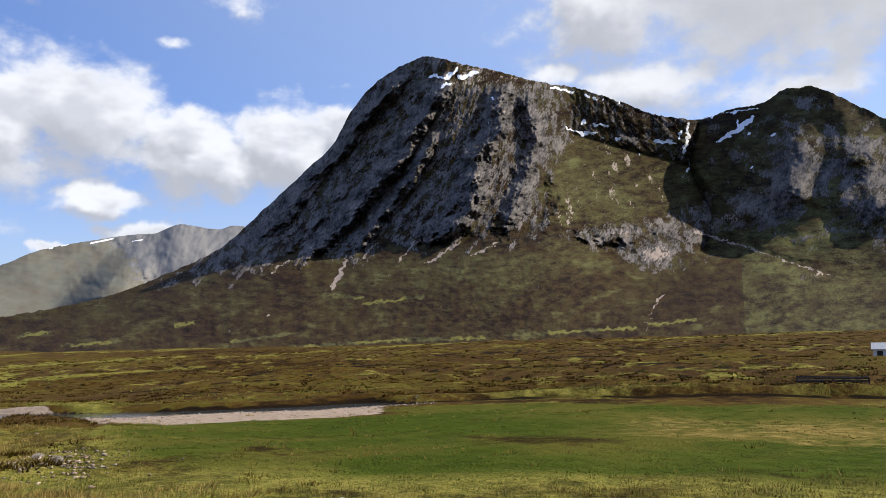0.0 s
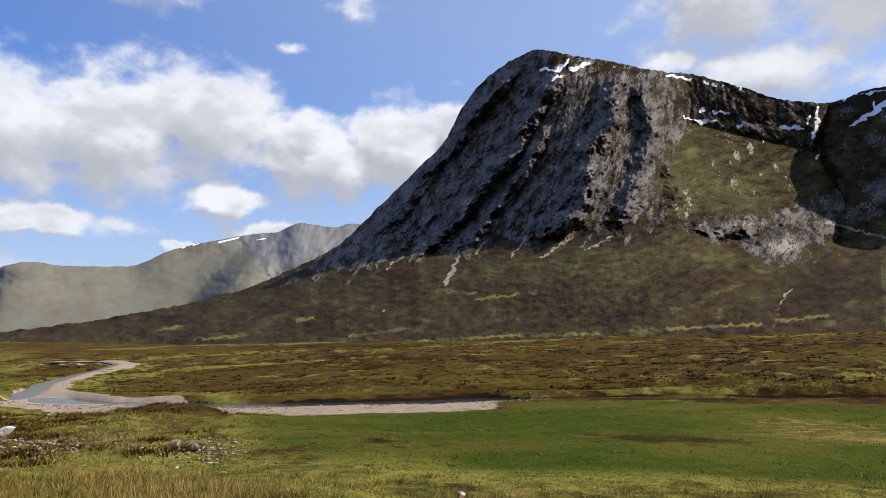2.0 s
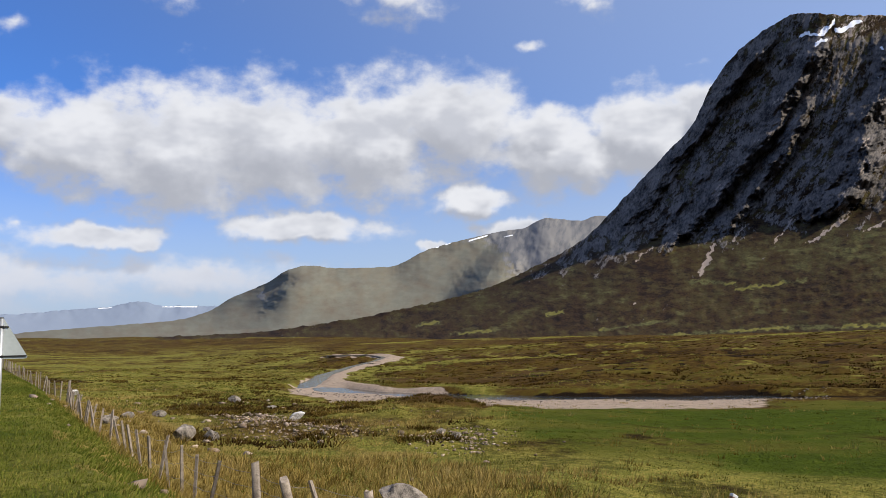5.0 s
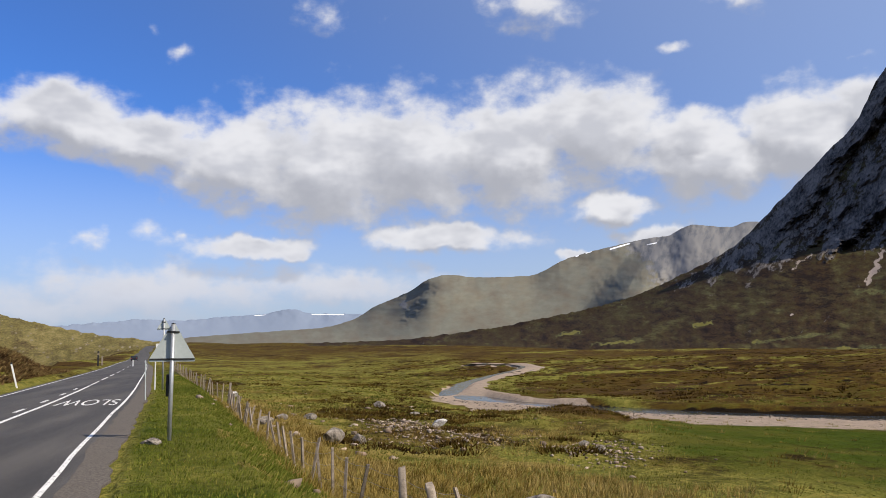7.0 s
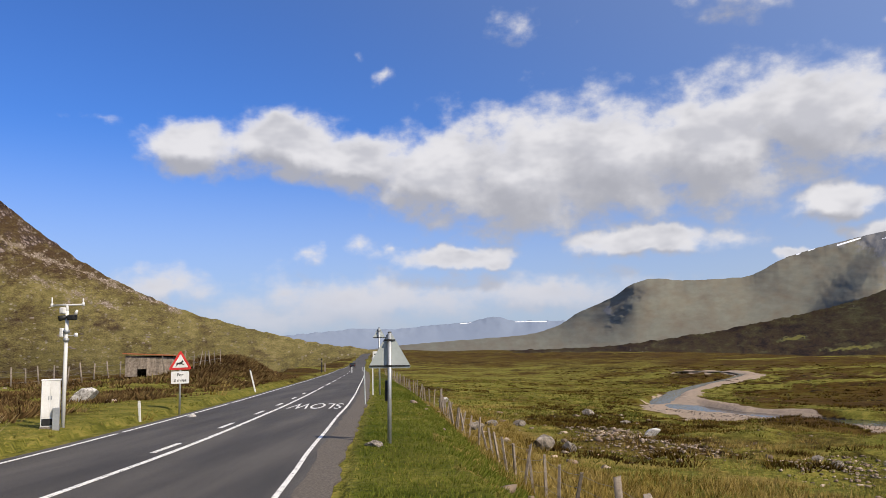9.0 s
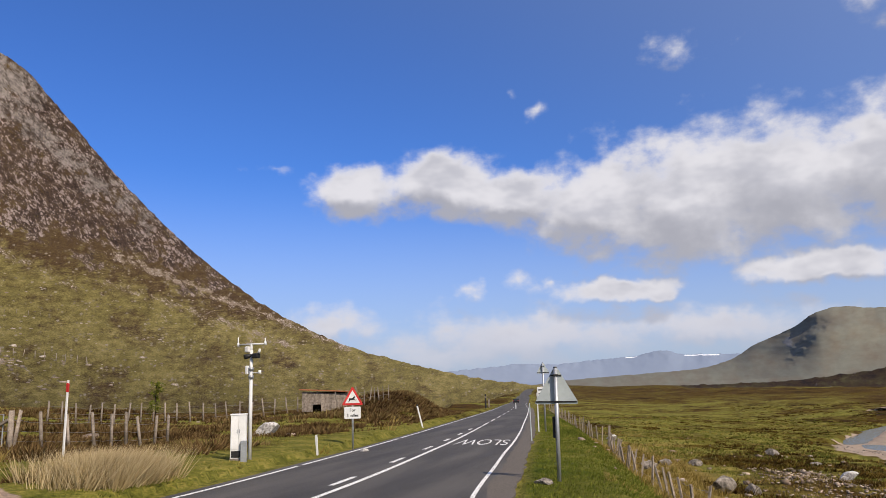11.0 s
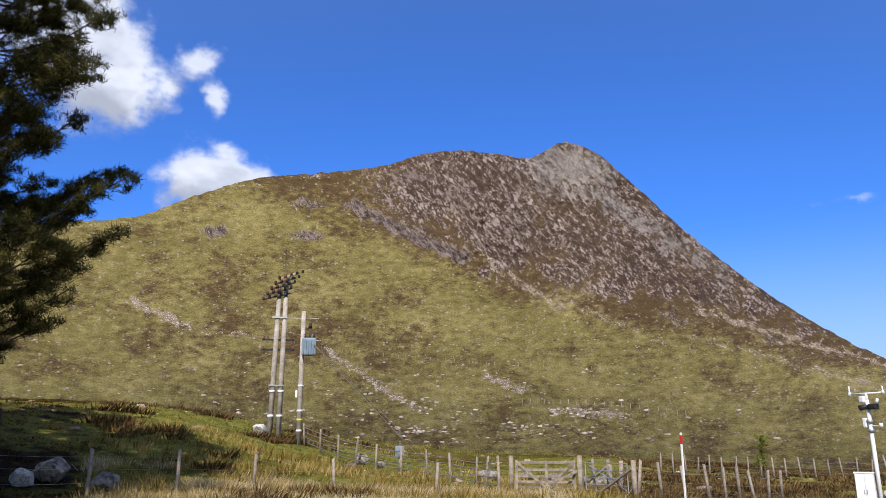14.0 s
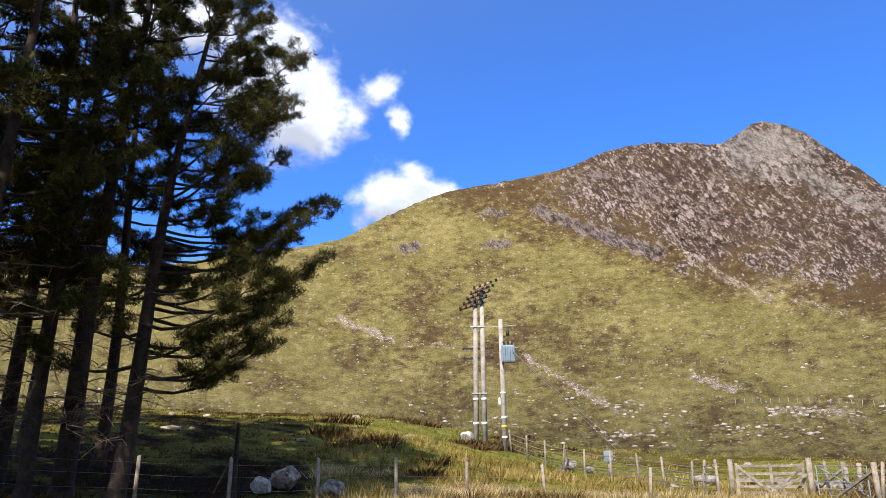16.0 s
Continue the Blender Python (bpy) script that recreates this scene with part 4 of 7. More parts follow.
massif("mountain", "dark craggy pyramid mountain with heather slopes and snow patches", M_PEAK, np.concatenate([np.arange(3, 28, 0.14), np.arange(28, 74, 0.075)]), PEAK, 420, peak_relief, peak_masks, 700, bend=0.78, scale=1600.0)

# its neighbour beyond the corrie
SECOND = [
    (69.5, 12.6, 3350, 3.4, 1900), (70.6, 14.1, 3250, 3.8, 1850), (72.6, 14.4, 3000, 4.0, 1720), (74.2, 14.72, 2800, 4.2, 1620), (76, 14.85, 2600, 4.0, 1500), (77.6, 15.6, 2450, 3.4, 1400),
    (79, 15.55, 2360, 3.0, 1330), (80.7, 14.7, 2240, 2.6, 1260), (82.2, 13.6, 2140, 2.2, 1200), (84, 12.6, 2050, 2.2, 1150), (90, 13.5, 1950, 2.2, 1100), (100, 9, 1900, 2, 1100), (108, 4, 1900, 1, 1200),
]


def second_relief(A, el, lo, hi):
    crag = sstep(hi, 0.02, 0.2)
    lean = A + 0.3 * fbm(A / 0.9, el / 0.9, 3, 0.55, 98.0) - 0.35 * (el - 8)
    knobs = ((110, 77.9, 11.2, 1.3, 1.7), (120, 77.3, 8.8, 1.5, 1.2), (80, 74.6, 7.4, 1.6, 0.8), (90, 81.6, 10.6, 1.5, 1.3), (110, 82.6, 7.6, 1.6, 1.5), (50, 78.6, 2.9, 0.8, 0.4))
    bold, knob = 0.22 + 0 * A, 0 * A
    for h, a, e, ra, re in knobs:
        g = np.exp(-(((A - a) / ra) ** 2 + ((el - e) / re) ** 2))
        knob, bold = knob - h * g, bold + 0.9 * g
    dr = -crag * (60 * fbm(A / 3.0 + el * 0.1, el / 5, 2, 0.5, 22.0) + bold * (14 * ridged(lean / 0.9, el / 1.6, 3, 0.6, 25.0) + 8 * ridged(A / 0.55, el / 0.6, 1, 0.5, 1.0)))
    dr = dr + 900 * sstep(gully_line(el) - A, -0.9, 2.2)
    burn = -22 * streak(A, el, 71.0, 6.6, 74.7, 4.9, 0.5) - 18 * streak(A, el, 74.7, 4.9, 79.5, 2.8, 0.4)
    return dr + knob - burn + (10 * fbm(A / 2.2, el / 0.9, 4, 0.6, 1.0) * lo + 9.0 * fbm(A / 0.6, el / 0.3, 2, 0.55, 19.0) * sstep(lo, 0.05, 0.3)) * (1 - crag), 0 * A


def second_masks(A, el, lo, hi, R):
    A, el = A + 0.26 * fbm(A / 0.5, el / 0.45, 3, 0.6, 111.0), el + 0.22 * fbm(A / 0.5, el / 0.45, 3, 0.6, 117.0)
    n = fbm(A / 1.6, el / 1.1, 4, 0.6, 32.0)
    rock = 0.26 * sstep(hi, 0.02, 0.2) + 0.5 * n
    for a, e, ra, re in ((77.9, 11.2, 1.6, 2.0), (77.3, 8.8, 1.9, 1.5), (74.6, 7.4, 2.2, 1.0), (81.6, 10.6, 1.8, 1.6), (82.6, 7.6, 2.0, 1.8), (78.6, 2.9, 0.9, 0.45)):
        rock = rock + 0.48 * np.exp(-(((A - a) / ra) ** 2 + ((el - e) / re) ** 2))
    green = 0.72 + 0.8 * n - 0.35 * sstep(el, 9, 13) + 0.5 * spot(A, el, 79.8, 9.6, 0.8, 2.2) + 0.4 * spot(A, el, 78, 5.4, 5, 1.2)
    scree = np.maximum.reduce([0.8 * streak(A, el, 71.0, 6.4, 74.7, 4.9, 0.2), 0.7 * streak(A, el, 74.7, 4.9, 79.5, 2.8, 0.16), 0.6 * spot(A, el, 78.6, 2.9, 0.7, 0.35), 0.5 * spot(A, el, 73.6, 7.2, 1.4, 0.6)])
    snow = np.maximum.reduce([streak(A, el, 73.0, 12.6, 74.4, 13.3, 0.26), streak(A, el, 74.2, 13.2, 75.3, 13.9, 0.26), 0.8 * streak(A, el, 74.4, 13.9, 74.1, 13.2, 0.2), 0.9 * streak(A, el, 70.9, 14.25, 72.6, 14.35, 0.22), 0.8 * streak(A, el, 73.4, 14.5, 75.6, 14.6, 0.12), 0.8 * spot(A, el, 75.0, 12.9, 0.2, 0.2), 0.8 * spot(A, el, 76.5, 12.6, 0.3, 0.15), 0.6 * spot(A, el, 75.0, 10.6, 0.2, 0.15)])
    return dict(rock=rock, green=np.clip(green, 0, 1.5), scree=scree, snow=snow)


massif("mountain", "rounded craggy mountain with green flanks and thin snow", M_PEAK, np.concatenate([np.arange(69.6, 84, 0.1), np.arange(84, 108, 0.6)]), SECOND, 300, second_relief, second_masks, 600, bend=0.82, scale=1600.0)

# the grassy hill behind the road
HILL = [
    (-150, 4, 700, 1.5, 180), (-128, 9, 800, 2.2, 170), (-112, 13.5, 850, 2.6, 170), (-100, 13.9, 850, 2.9, 165), (-93, 13.5, 860, 3.0, 165), (-85.3, 14.6, 880, 3.0, 165), (-81, 15.4, 890, 3.0, 165), (-77, 16.2, 900, 3.0, 165), (-73.5, 17.9, 910, 3.0, 165),
    (-68.5, 19.75, 920, 3.0, 165), (-63.2, 20.5, 930, 3.0, 168), (-59.1, 21.1, 940, 3.0, 170), (-55.2, 22.15, 950, 3.0, 170), (-53, 22.3, 955, 3.0, 172), (-50, 22.0, 960, 3.0, 175), (-47.4, 21.6, 985, 3.0, 178),
    (-44.6, 22.6, 1010, 3.0, 180), (-42.4, 21.85, 1015, 3.0, 185), (-40.2, 19.95, 1020, 2.9, 190), (-38.9, 18.6, 1020, 2.9, 195), (-34.4, 13.95, 1040, 2.7, 205), (-30, 9.95, 1060, 2.3, 220), (-25.8, 6.77, 1100, 1.8, 240),
    (-21.7, 4.45, 1150, 1.3, 270), (-17.7, 2.85, 1220, 0.8, 320), (-13.9, 1.8, 1320, 0.4, 400), (-10.2, 0.9, 1450, 0.0, 500), (-7, 0.35, 1600, -0.2, 650), (-3, -0.15, 1800, -0.4, 900),
]


def hill_relief(A, el, lo, hi):
    steep = np.exp(-(((A + 47) / 11) ** 2 + ((el - 16) / 6.0) ** 2)) + 0.5 * np.exp(-(((A + 57) / 7) ** 2 + ((el - 18) / 1.6) ** 2))
    band = A * 0.8 - el * 0.55
    dr = 16 * fbm(A / 9, el / 6, 4, 0.5, 40.0) * hi + steep * (14 * fbm(band / 2.2, el / 3.5, 4, 0.6, 41.0) + 5.5 * ridged(A / 0.8, el / 0.6, 4, 0.6, 43.0) + 1.6 * fbm(A / 0.2, el / 0.16, 2, 0.6, 46.0))
    dr = dr + (1.2 + 4 * hi) * fbm(A / 1.2, el / 0.8, 4, 0.6, 44.0) - 30 * np.exp(-((A + 53) / 3.5) ** 2) * sstep(el, 12, 17) * sstep(1.0 - hi, 0, 0.2)
    saddle = 90 * np.exp(-((A + 47.5) / 2.2) ** 2) * sstep(hi, 0.8, 1.0)
    return dr + saddle, 0 * A


def hill_masks(A, el, lo, hi, R):
    A, el = A + 0.5 * fbm(A / 0.9, el / 0.7, 3, 0.6, 111.0), el + 0.4 * fbm(A / 0.9, el / 0.7, 3, 0.6, 117.0)
    n, n2 = fbm(A / 3.0, el / 2.0, 4, 0.6, 52.0), fbm(A / 0.9, el / 0.7, 3, 0.6, 55.0)
    # heather and blocks fill the upper part of the hill; their lower edge falls with the slope
    edge = np.interp(A, (-100, -78, -70, -63, -60, -55, -50, -46, -40, -34, -28, -20, -10), (30, 22.0, 20.6, 19.0, 17.4, 15.4, 12.2, 10.6, 8.6, 7.2, 5.6, 4.4, 3.5))
    above = el - edge + 1.9 * n + 0.8 * n2
    rock = 0.70 * sstep(above - np.interp(A, (-56, -46, -34, -20), (0, 1.4, 2.0, 1.2)), -1.3, 2.0) + 0.28 * n + 0.15 * n2 - 0.34 * sstep(-A, 56, 62) * sstep(el, 16.5, 18.5)
    crag = np.maximum.reduce([1.1 * streak(A, el, -61.3, 18.1, -57.2, 16.2, 0.9), 1.1 * streak(A, el, -57.2, 16.2, -52.6, 14.3, 1.1), 0.9 * spot(A, el, -71.5, 15.6, 1.6, 0.6), 0.9 * spot(A, el, -64.8, 15.7, 2.0, 0.45), 0.8 * spot(A, el, -65, 18.1, 2.4, 0.4),
                              0.8 * spot(A, el, -57.0, 20.3, 2.6, 0.9), 0.7 * spot(A, el, -53.0, 19.0, 3.0, 2.2), 0.55 * spot(A, el, -49.0, 16.8, 3.4, 3.0)])
    rock = np.maximum(rock, crag * 0.9)
    dome = np.maximum(0.95 * spot(A, el, -44.0, 20.8, 4.4, 2.9), 0.75 * streak(A, el, -43.5, 19.5, -33.5, 12.2, 1.6)) + 0.25 * n + 0.2 * n2
    green = 0.92 + 0.75 * n - 0.75 * sstep(above - np.interp(A, (-54, -46, -34, -20), (0, 1.2, 1.4, 1.0)), -2.4, 0.2) + 0.35 * streak(A, el, -60, 14.6, -46, 8.6, 1.4) - 0.45 * np.exp(-(((A + 66) / 8) ** 2 + ((el - 8.5) / 4.0) ** 2)) - 0.22 * sstep(3.2 - el + n, 0, 1.6) * sstep(-A, 20, 40)
    scree = np.maximum.reduce([0.85 * streak(A, el, -51.2, 5.5, -48.6, 4.4, 0.5), 0.95 * streak(A, el, -63, 7.4, -56.4, 3.0, 0.38), 0.8 * streak(A, el, -46.2, 2.9, -41.8, 2.6, 0.45), 0.9 * streak(A, el, -77, 10.5, -72.8, 8.6, 0.45), 0.7 * streak(A, el, -72, 8.5, -66, 7.9, 0.2),
                               0.72 * streak(A, el, -36, 10.0, -19, 3.2, 0.55), 0.55 * streak(A, el, -36, 8.0, -24, 3.7, 0.6), 0.62 * streak(A, el, -50.5, 13.8, -45.5, 10.4, 0.9), 0.5 * streak(A, el, -46, 11.4, -38, 7.4, 0.7), 0.8 * spot(A, el, -24, 3.7, 1.2, 0.35)])
    scree = np.maximum(scree, 0.60 * sstep(n2, 0.28, 0.5) * (0.6 + 0.4 * n))
    return dict(rock=rock, green=np.clip(green, 0, 1.5), scree=scree, crag=crag, dome=dome)


massif("hill", "steep grassy hill with boulders, scree and a rocky purple-brown top", M_HILL, np.concatenate([np.arange(-150, -102, 1.0), np.arange(-102, -3, 0.14)]), HILL, 300, hill_relief, hill_masks, 400, "hill")

# grey ridge and low hill closing the glen, and the faint hills beyond the moor
RIDGE = [
    (-7, 0.05, 4400, -0.1, 3600), (-2, 0.5, 4350, 0.0, 3550), (3, 0.78, 4380, 0.1, 3650), (6, 0.95, 4370, 0.1, 3620), (8.5, 1.6, 4340, 0.1, 3560), (10, 2.5, 4260, 0.15, 3470), (11, 2.9, 4180, 0.2, 3380), (12.6, 3.6, 4060, 0.2, 3230), (14.2, 4.52, 3960, 0.2, 3150), (15.6, 4.75, 4000, 0.2, 3150), (17.7, 4.5, 4050, 0.3, 3150), (21.4, 4.52, 4150, 0.4, 3200),
    (24.5, 5.75, 4250, 0.6, 3250), (27.2, 6.4, 4300, 0.9, 3250), (30.8, 7.0, 4350, 1.4, 3250), (31.6, 7.05, 4330, 1.6, 3200), (33.4, 7.75, 4250, 2.0, 3150), (36, 7.45, 4280, 2.5, 3150), (37.2, 7.72, 4300, 2.5, 3150), (40, 7.0, 4300, 2.5, 3150), (48, 5.0, 4300, 2.5, 3150),
]


def ridge_relief(A, el, lo, hi):
    body = sstep(hi, 0, 0.3) * sstep(1.02 - hi, 0, 0.35)
    spur = -330 * sstep(A - 0.9 * (el - 4.5), 27.6, 29.8) * sstep(41 - A, 0, 6) * body
    knoll = -110 * sstep(A - 0.5 * (el - 3), 11.2, 12.8) * sstep(24 - A, 0, 9) * sstep(hi, 0.3, 0.7) * sstep(1.02 - hi, 0, 0.35)
    step_line = np.interp(el, (0.8, 1.6, 2.3, 3.0, 3.7), (12.0, 12.5, 13.0, 13.5, 14.6)) + 0.35 * fbm(A / 0.8, el / 0.5, 3, 0.55, 66.0)
    knoll = knoll + 150 * sstep(step_line - A, -0.6, 0.9) * sstep(el, 0.3, 2.0) * sstep(4.3 - el, 0, 1.2) * sstep(A, 4, 10.5)
    wA = A - 0.55 * (el - 3.4) + 0.25 * fbm(A / 0.7, el / 0.7, 3, 0.6, 67.0)
    hollow = -230 * sstep(wA, 25.6, 29.6) * sstep(31.8 - wA, 0, 2.2) * sstep(el, 1.0, 3.0) * sstep(5.6 - el, 0, 1.6)
    spur = spur + hollow
    rug = sstep(A, 27, 31) * 0.9 + 0.04
    return spur + knoll - 45 * fbm(A / 3, el / 1.2, 3, 0.5, 61.0) * hi - rug * (36 * fbm(A / 0.9, el / 1.4, 3, 0.55, 62.0) + 12 * ridged(A / 0.6, el / 0.8, 1, 0.5, 64.0)) * hi, 0 * A


def ridge_masks(A, el, lo, hi, R):
    n = fbm(A / 1.2, el / 0.9, 4, 0.6, 71.0)
    rock = 0.75 * sstep(A, 28, 31.5) * sstep(el, 2.5, 4.0) + 0.4 * n + 0.5 * spot(A, el, 12.2, 2.6, 1.0, 0.9) + 0.4 * sstep(el, 5.2, 6.4)
    snow = np.maximum.reduce([0.85 * streak(A, el, 23.2, 5.35, 26.2, 6.2, 0.13) * sstep(fbm(A / 0.5, A * 0, 2), -0.2, 0.1), 0.85 * streak(A, el, 27.6, 6.3, 29.0, 6.65, 0.12), 0.7 * streak(A, el, 30.2, 6.5, 30.9, 6.6, 0.12)])
    return dict(rock=rock, green=0.8 + 0.5 * n, scree=0 * A, snow=snow)


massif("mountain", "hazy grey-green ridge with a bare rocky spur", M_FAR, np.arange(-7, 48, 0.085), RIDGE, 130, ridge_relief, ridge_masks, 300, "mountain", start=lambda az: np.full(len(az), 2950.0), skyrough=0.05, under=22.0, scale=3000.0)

DISTANT = [(-20, 1.0, 4700, 0.3, 4400), (-12, 1.3, 4700, 0.3, 4400), (-8.8, 1.55, 4700, 0.3, 4400), (-6, 1.7, 4700, 0.3, 4400), (-3.6, 1.62, 4700, 0.3, 4400), (-1, 1.85, 4700, 0.3, 4400), (1.4, 1.98, 4700, 0.3, 4400), (4, 2.36, 4700, 0.3, 4400), (5.2, 2.0, 4700, 0.3, 4400), (8, 1.95, 4700, 0.3, 4400), (12, 1.6, 4700, 0.3, 4400), (20, 1.2, 4700, 0.3, 4400)]


def distant_relief(A, el, lo, hi):
    return -22 * fbm(A / 1.5, el / 1.0, 3, 0.5, 81.0) * hi, 0 * A


def distant_masks(A, el, lo, hi, R):
    return dict(rock=1.6 + 0 * A, green=0.3 + 0 * A, scree=0 * A, snow=np.maximum(0.8 * streak(A, el, 5.3, 1.95, 7.6, 1.9, 0.09), 0.8 * streak(A, el, 1.2, 1.92, 2.0, 1.95, 0.07)))


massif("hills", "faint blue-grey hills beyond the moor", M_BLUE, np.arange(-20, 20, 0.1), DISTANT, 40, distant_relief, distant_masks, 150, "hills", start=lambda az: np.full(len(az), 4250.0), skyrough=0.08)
bpy.data.objects["hills"]["kind"] = "structure"

# ---------------------------------------------------------------- road and river
def strip(name, mat, ys, lo, hi, lift, thick=0.05, wide=False):
    """A band along the road between two offsets from its middle, with a little depth."""
    ys = np.asarray(ys, float)
    rows = []
    n = 9 if wide else 3
    for q in (-1, *range(n), n):
        a, b = (v(ys) if callable(v) else v for v in (lo, hi))
        u = a + (b - a) * min(max(q, 0), n - 1) / (n - 1)
        z = road_z(ys) + lift - 0.018 * np.abs(u) ** 1.2 - (thick if q in (-1, n) else 0)
        rows.append(np.stack([road_x(ys) + u, ys, z], -1))
    return grid_object(name, np.stack(rows)[::-1], mat, smooth=False)


ROAD_RUN = np.concatenate([np.arange(-120, 8, 4.0), np.arange(8, 60, 1.0), np.arange(60, 260, 4.0), np.arange(260, 700, 20.0)])
tagged(strip("road", M_ROAD, ROAD_RUN, -3.3, lambda y: lane(y) + 0.58, 0.05, 0.3, True), "worn grey two-lane asphalt road through the glen", "road", kind="structure")


M_GRIT = speckled("road_edge_grit", (0.075, 0.062, 0.05), (0.17, 0.145, 0.12), 26.0, 0.95, relief=0.004, own=False)
SHOULDER_RUN = np.concatenate([np.arange(-20, 60, 0.5), np.arange(60, 130, 3.0)])
tagged(strip("road_shoulder", M_GRIT, SHOULDER_RUN, lambda y: lane(y) + 0.20 + 0.10 * fbm(y / 1.6, y * 0, 3, 0.6, 2.0), lambda y: lane(y) + 0.72 + 0.14 * fbm(y / 0.9, y * 0 + 5, 4, 0.6, 2.0), 0.056, 0.12), "gritty crumbling edge of the asphalt beside the verge", "road edge", kind="structure")


def make_water():
    pts = np.array(RIVER)
    d = np.gradient(pts, axis=0)
    d /= np.hypot(d[:, 0], d[:, 1])[:, None]
    s = np.linspace(0, len(pts) - 1, 160)
    c = np.stack([np.interp(s, range(len(pts)), pts[:, i]) for i in (0, 1)], -1)
    g = np.stack([np.interp(s, range(len(pts)), d[:, i]) for i in (0, 1)], -1)
    half = np.interp(s, (9.5, 11.0, 12.5, 14.0, 16.0, 19.0), (9.0, 7.0, 4.4, 2.6, 2.2, 2.0))[:, None]
    rows = [np.concatenate([c + np.stack([-g[:, 1], g[:, 0]], -1) * w * half, np.full((len(c), 1), WATER_Z)], 1) for w in np.linspace(-1, 1, 7)]
    tagged(grid_object("water", np.stack(rows), M_WATER), "shallow blue-grey river between gravel banks", "river", kind="structure")


make_water()

# ---------------------------------------------------------------- building helpers
def part(name, bm, mat, parent, label=""):
    """Link a bmesh as one mesh object under a thing or a part."""
    me = bpy.data.meshes.new(name)
    bm.to_mesh(me)
    bm.free()
    me.materials.append(mat)
    return shared(name, me, parent, label)


def shared(name, me, parent, label="", m=None):
    ob = new(name, me)
    if parent is not None:
        ob.parent = parent
    if m is not None:
        ob.matrix_basis = m
    if label:
        ob["label"] = label
    return ob


def thing(name, label, category, m, group=""):
    ob = new(name)
    ob.empty_display_size = 0.2
    ob.matrix_basis = m
    return tagged(ob, label, category, group)


def at(az, d, dz=0.0, turn=0.0):
    """A pose on the ground at a heading and distance from the eye, turned by degrees about the vertical."""
    x, y = (d + ARM) * math.sin(radians(az)), (d + ARM) * math.cos(radians(az)) - ARM
    return pose(x, y, land_at(x, y) + dz, 0, 0, turn)


def tube(bm, p0, p1, r0, r1=None, n=8, cap=True):
    """A tapered round bar between two points."""
    p0, p1, r1 = Vector(p0), Vector(p1), r0 if r1 is None else r1
    q = (p1 - p0).to_track_quat("Z", "Y")
    rings = []
    for p, r in ((p0, r0), (p1, r1)):
        rings.append([bm.verts.new(p + q @ Vector((r * math.cos(6.28319 * i / n), r * math.sin(6.28319 * i / n), 0))) for i in range(n)])
    for i in range(n):
        bm.faces.new((rings[0][i], rings[0][(i + 1) % n], rings[1][(i + 1) % n], rings[1][i])).smooth = n > 6
    if cap:
        bm.faces.new(rings[0][::-1])
        bm.faces.new(rings[1])
    return bm


def block(bm, lo, hi, edge=0.0):
    """A box between two corners, with its edges taken off."""
    (x0, y0, z0), (x1, y1, z1) = lo, hi
    v = [bm.verts.new(p) for p in ((x0, y0, z0), (x1, y0, z0), (x1, y1, z0), (x0, y1, z0), (x0, y0, z1), (x1, y0, z1), (x1, y1, z1), (x0, y1, z1))]
    f = [bm.faces.new([v[i] for i in q]) for q in ((3, 2, 1, 0), (4, 5, 6, 7), (0, 1, 5, 4), (1, 2, 6, 5), (2, 3, 7, 6), (3, 0, 4, 7))]
    if edge:
        bmesh.ops.bevel(bm, geom=list({e for q in f for e in q.edges}), offset=edge, segments=2, affect="EDGES", profile=0.5)
    return bm


def B():
    return bmesh.new()


def beam(bm, p0, p1, w, h):
    """A squared timber between two points."""
    p0, p1 = Vector(p0), Vector(p1)
    d = (p1 - p0).normalized()
    side = d.cross(Vector((0, 0, 1)))
    side = (Vector((1, 0, 0)) if side.length < 1e-3 else side.normalized()) * (w / 2)
    up = side.cross(d).normalized() * (h / 2)
    a = [bm.verts.new(p + s * side + t * up) for p in (p0, p1) for s, t in ((-1, -1), (1, -1), (1, 1), (-1, 1))]
    for q in ((3, 2, 1, 0), (4, 5, 6, 7), (0, 1, 5, 4), (1, 2, 6, 5), (2, 3, 7, 6), (3, 0, 4, 7)):
        bm.faces.new([a[i] for i in q])
    return bm


def prism(bm, outline, y0, y1):
    """An outline in x and z drawn out from y0 to y1."""
    a = [bm.verts.new((x, y0, z)) for x, z in outline]
    b = [bm.verts.new((x, y1, z)) for x, z in outline]
    bm.faces.new(a)
    bm.faces.new(b[::-1])
    for i in range(len(a)):
        j = (i + 1) % len(a)
        bm.faces.new((a[j], a[i], b[i], b[j]))
    return bm


def rounded(corners, r, n=5):
    """An outline with its corners rounded."""
    out, m = [], len(corners)
    for i in range(m):
        c, p, q = Vector(corners[i]), Vector(corners[i - 1]), Vector(corners[(i + 1) % m])
        a, b = (p - c).normalized(), (q - c).normalized()
        t = r / math.tan(a.angle(b) / 2)
        for s in range(n):
            f = s / (n - 1)
            out.append(tuple(((c + a * t) * (1 - f) + c * f) * (1 - f) + (c * (1 - f) + (c + b * t) * f) * f))
    return out


def triangle(side, r):
    h = side * 0.866
    return rounded([(-side / 2, 0), (side / 2, 0), (0, h)], r)


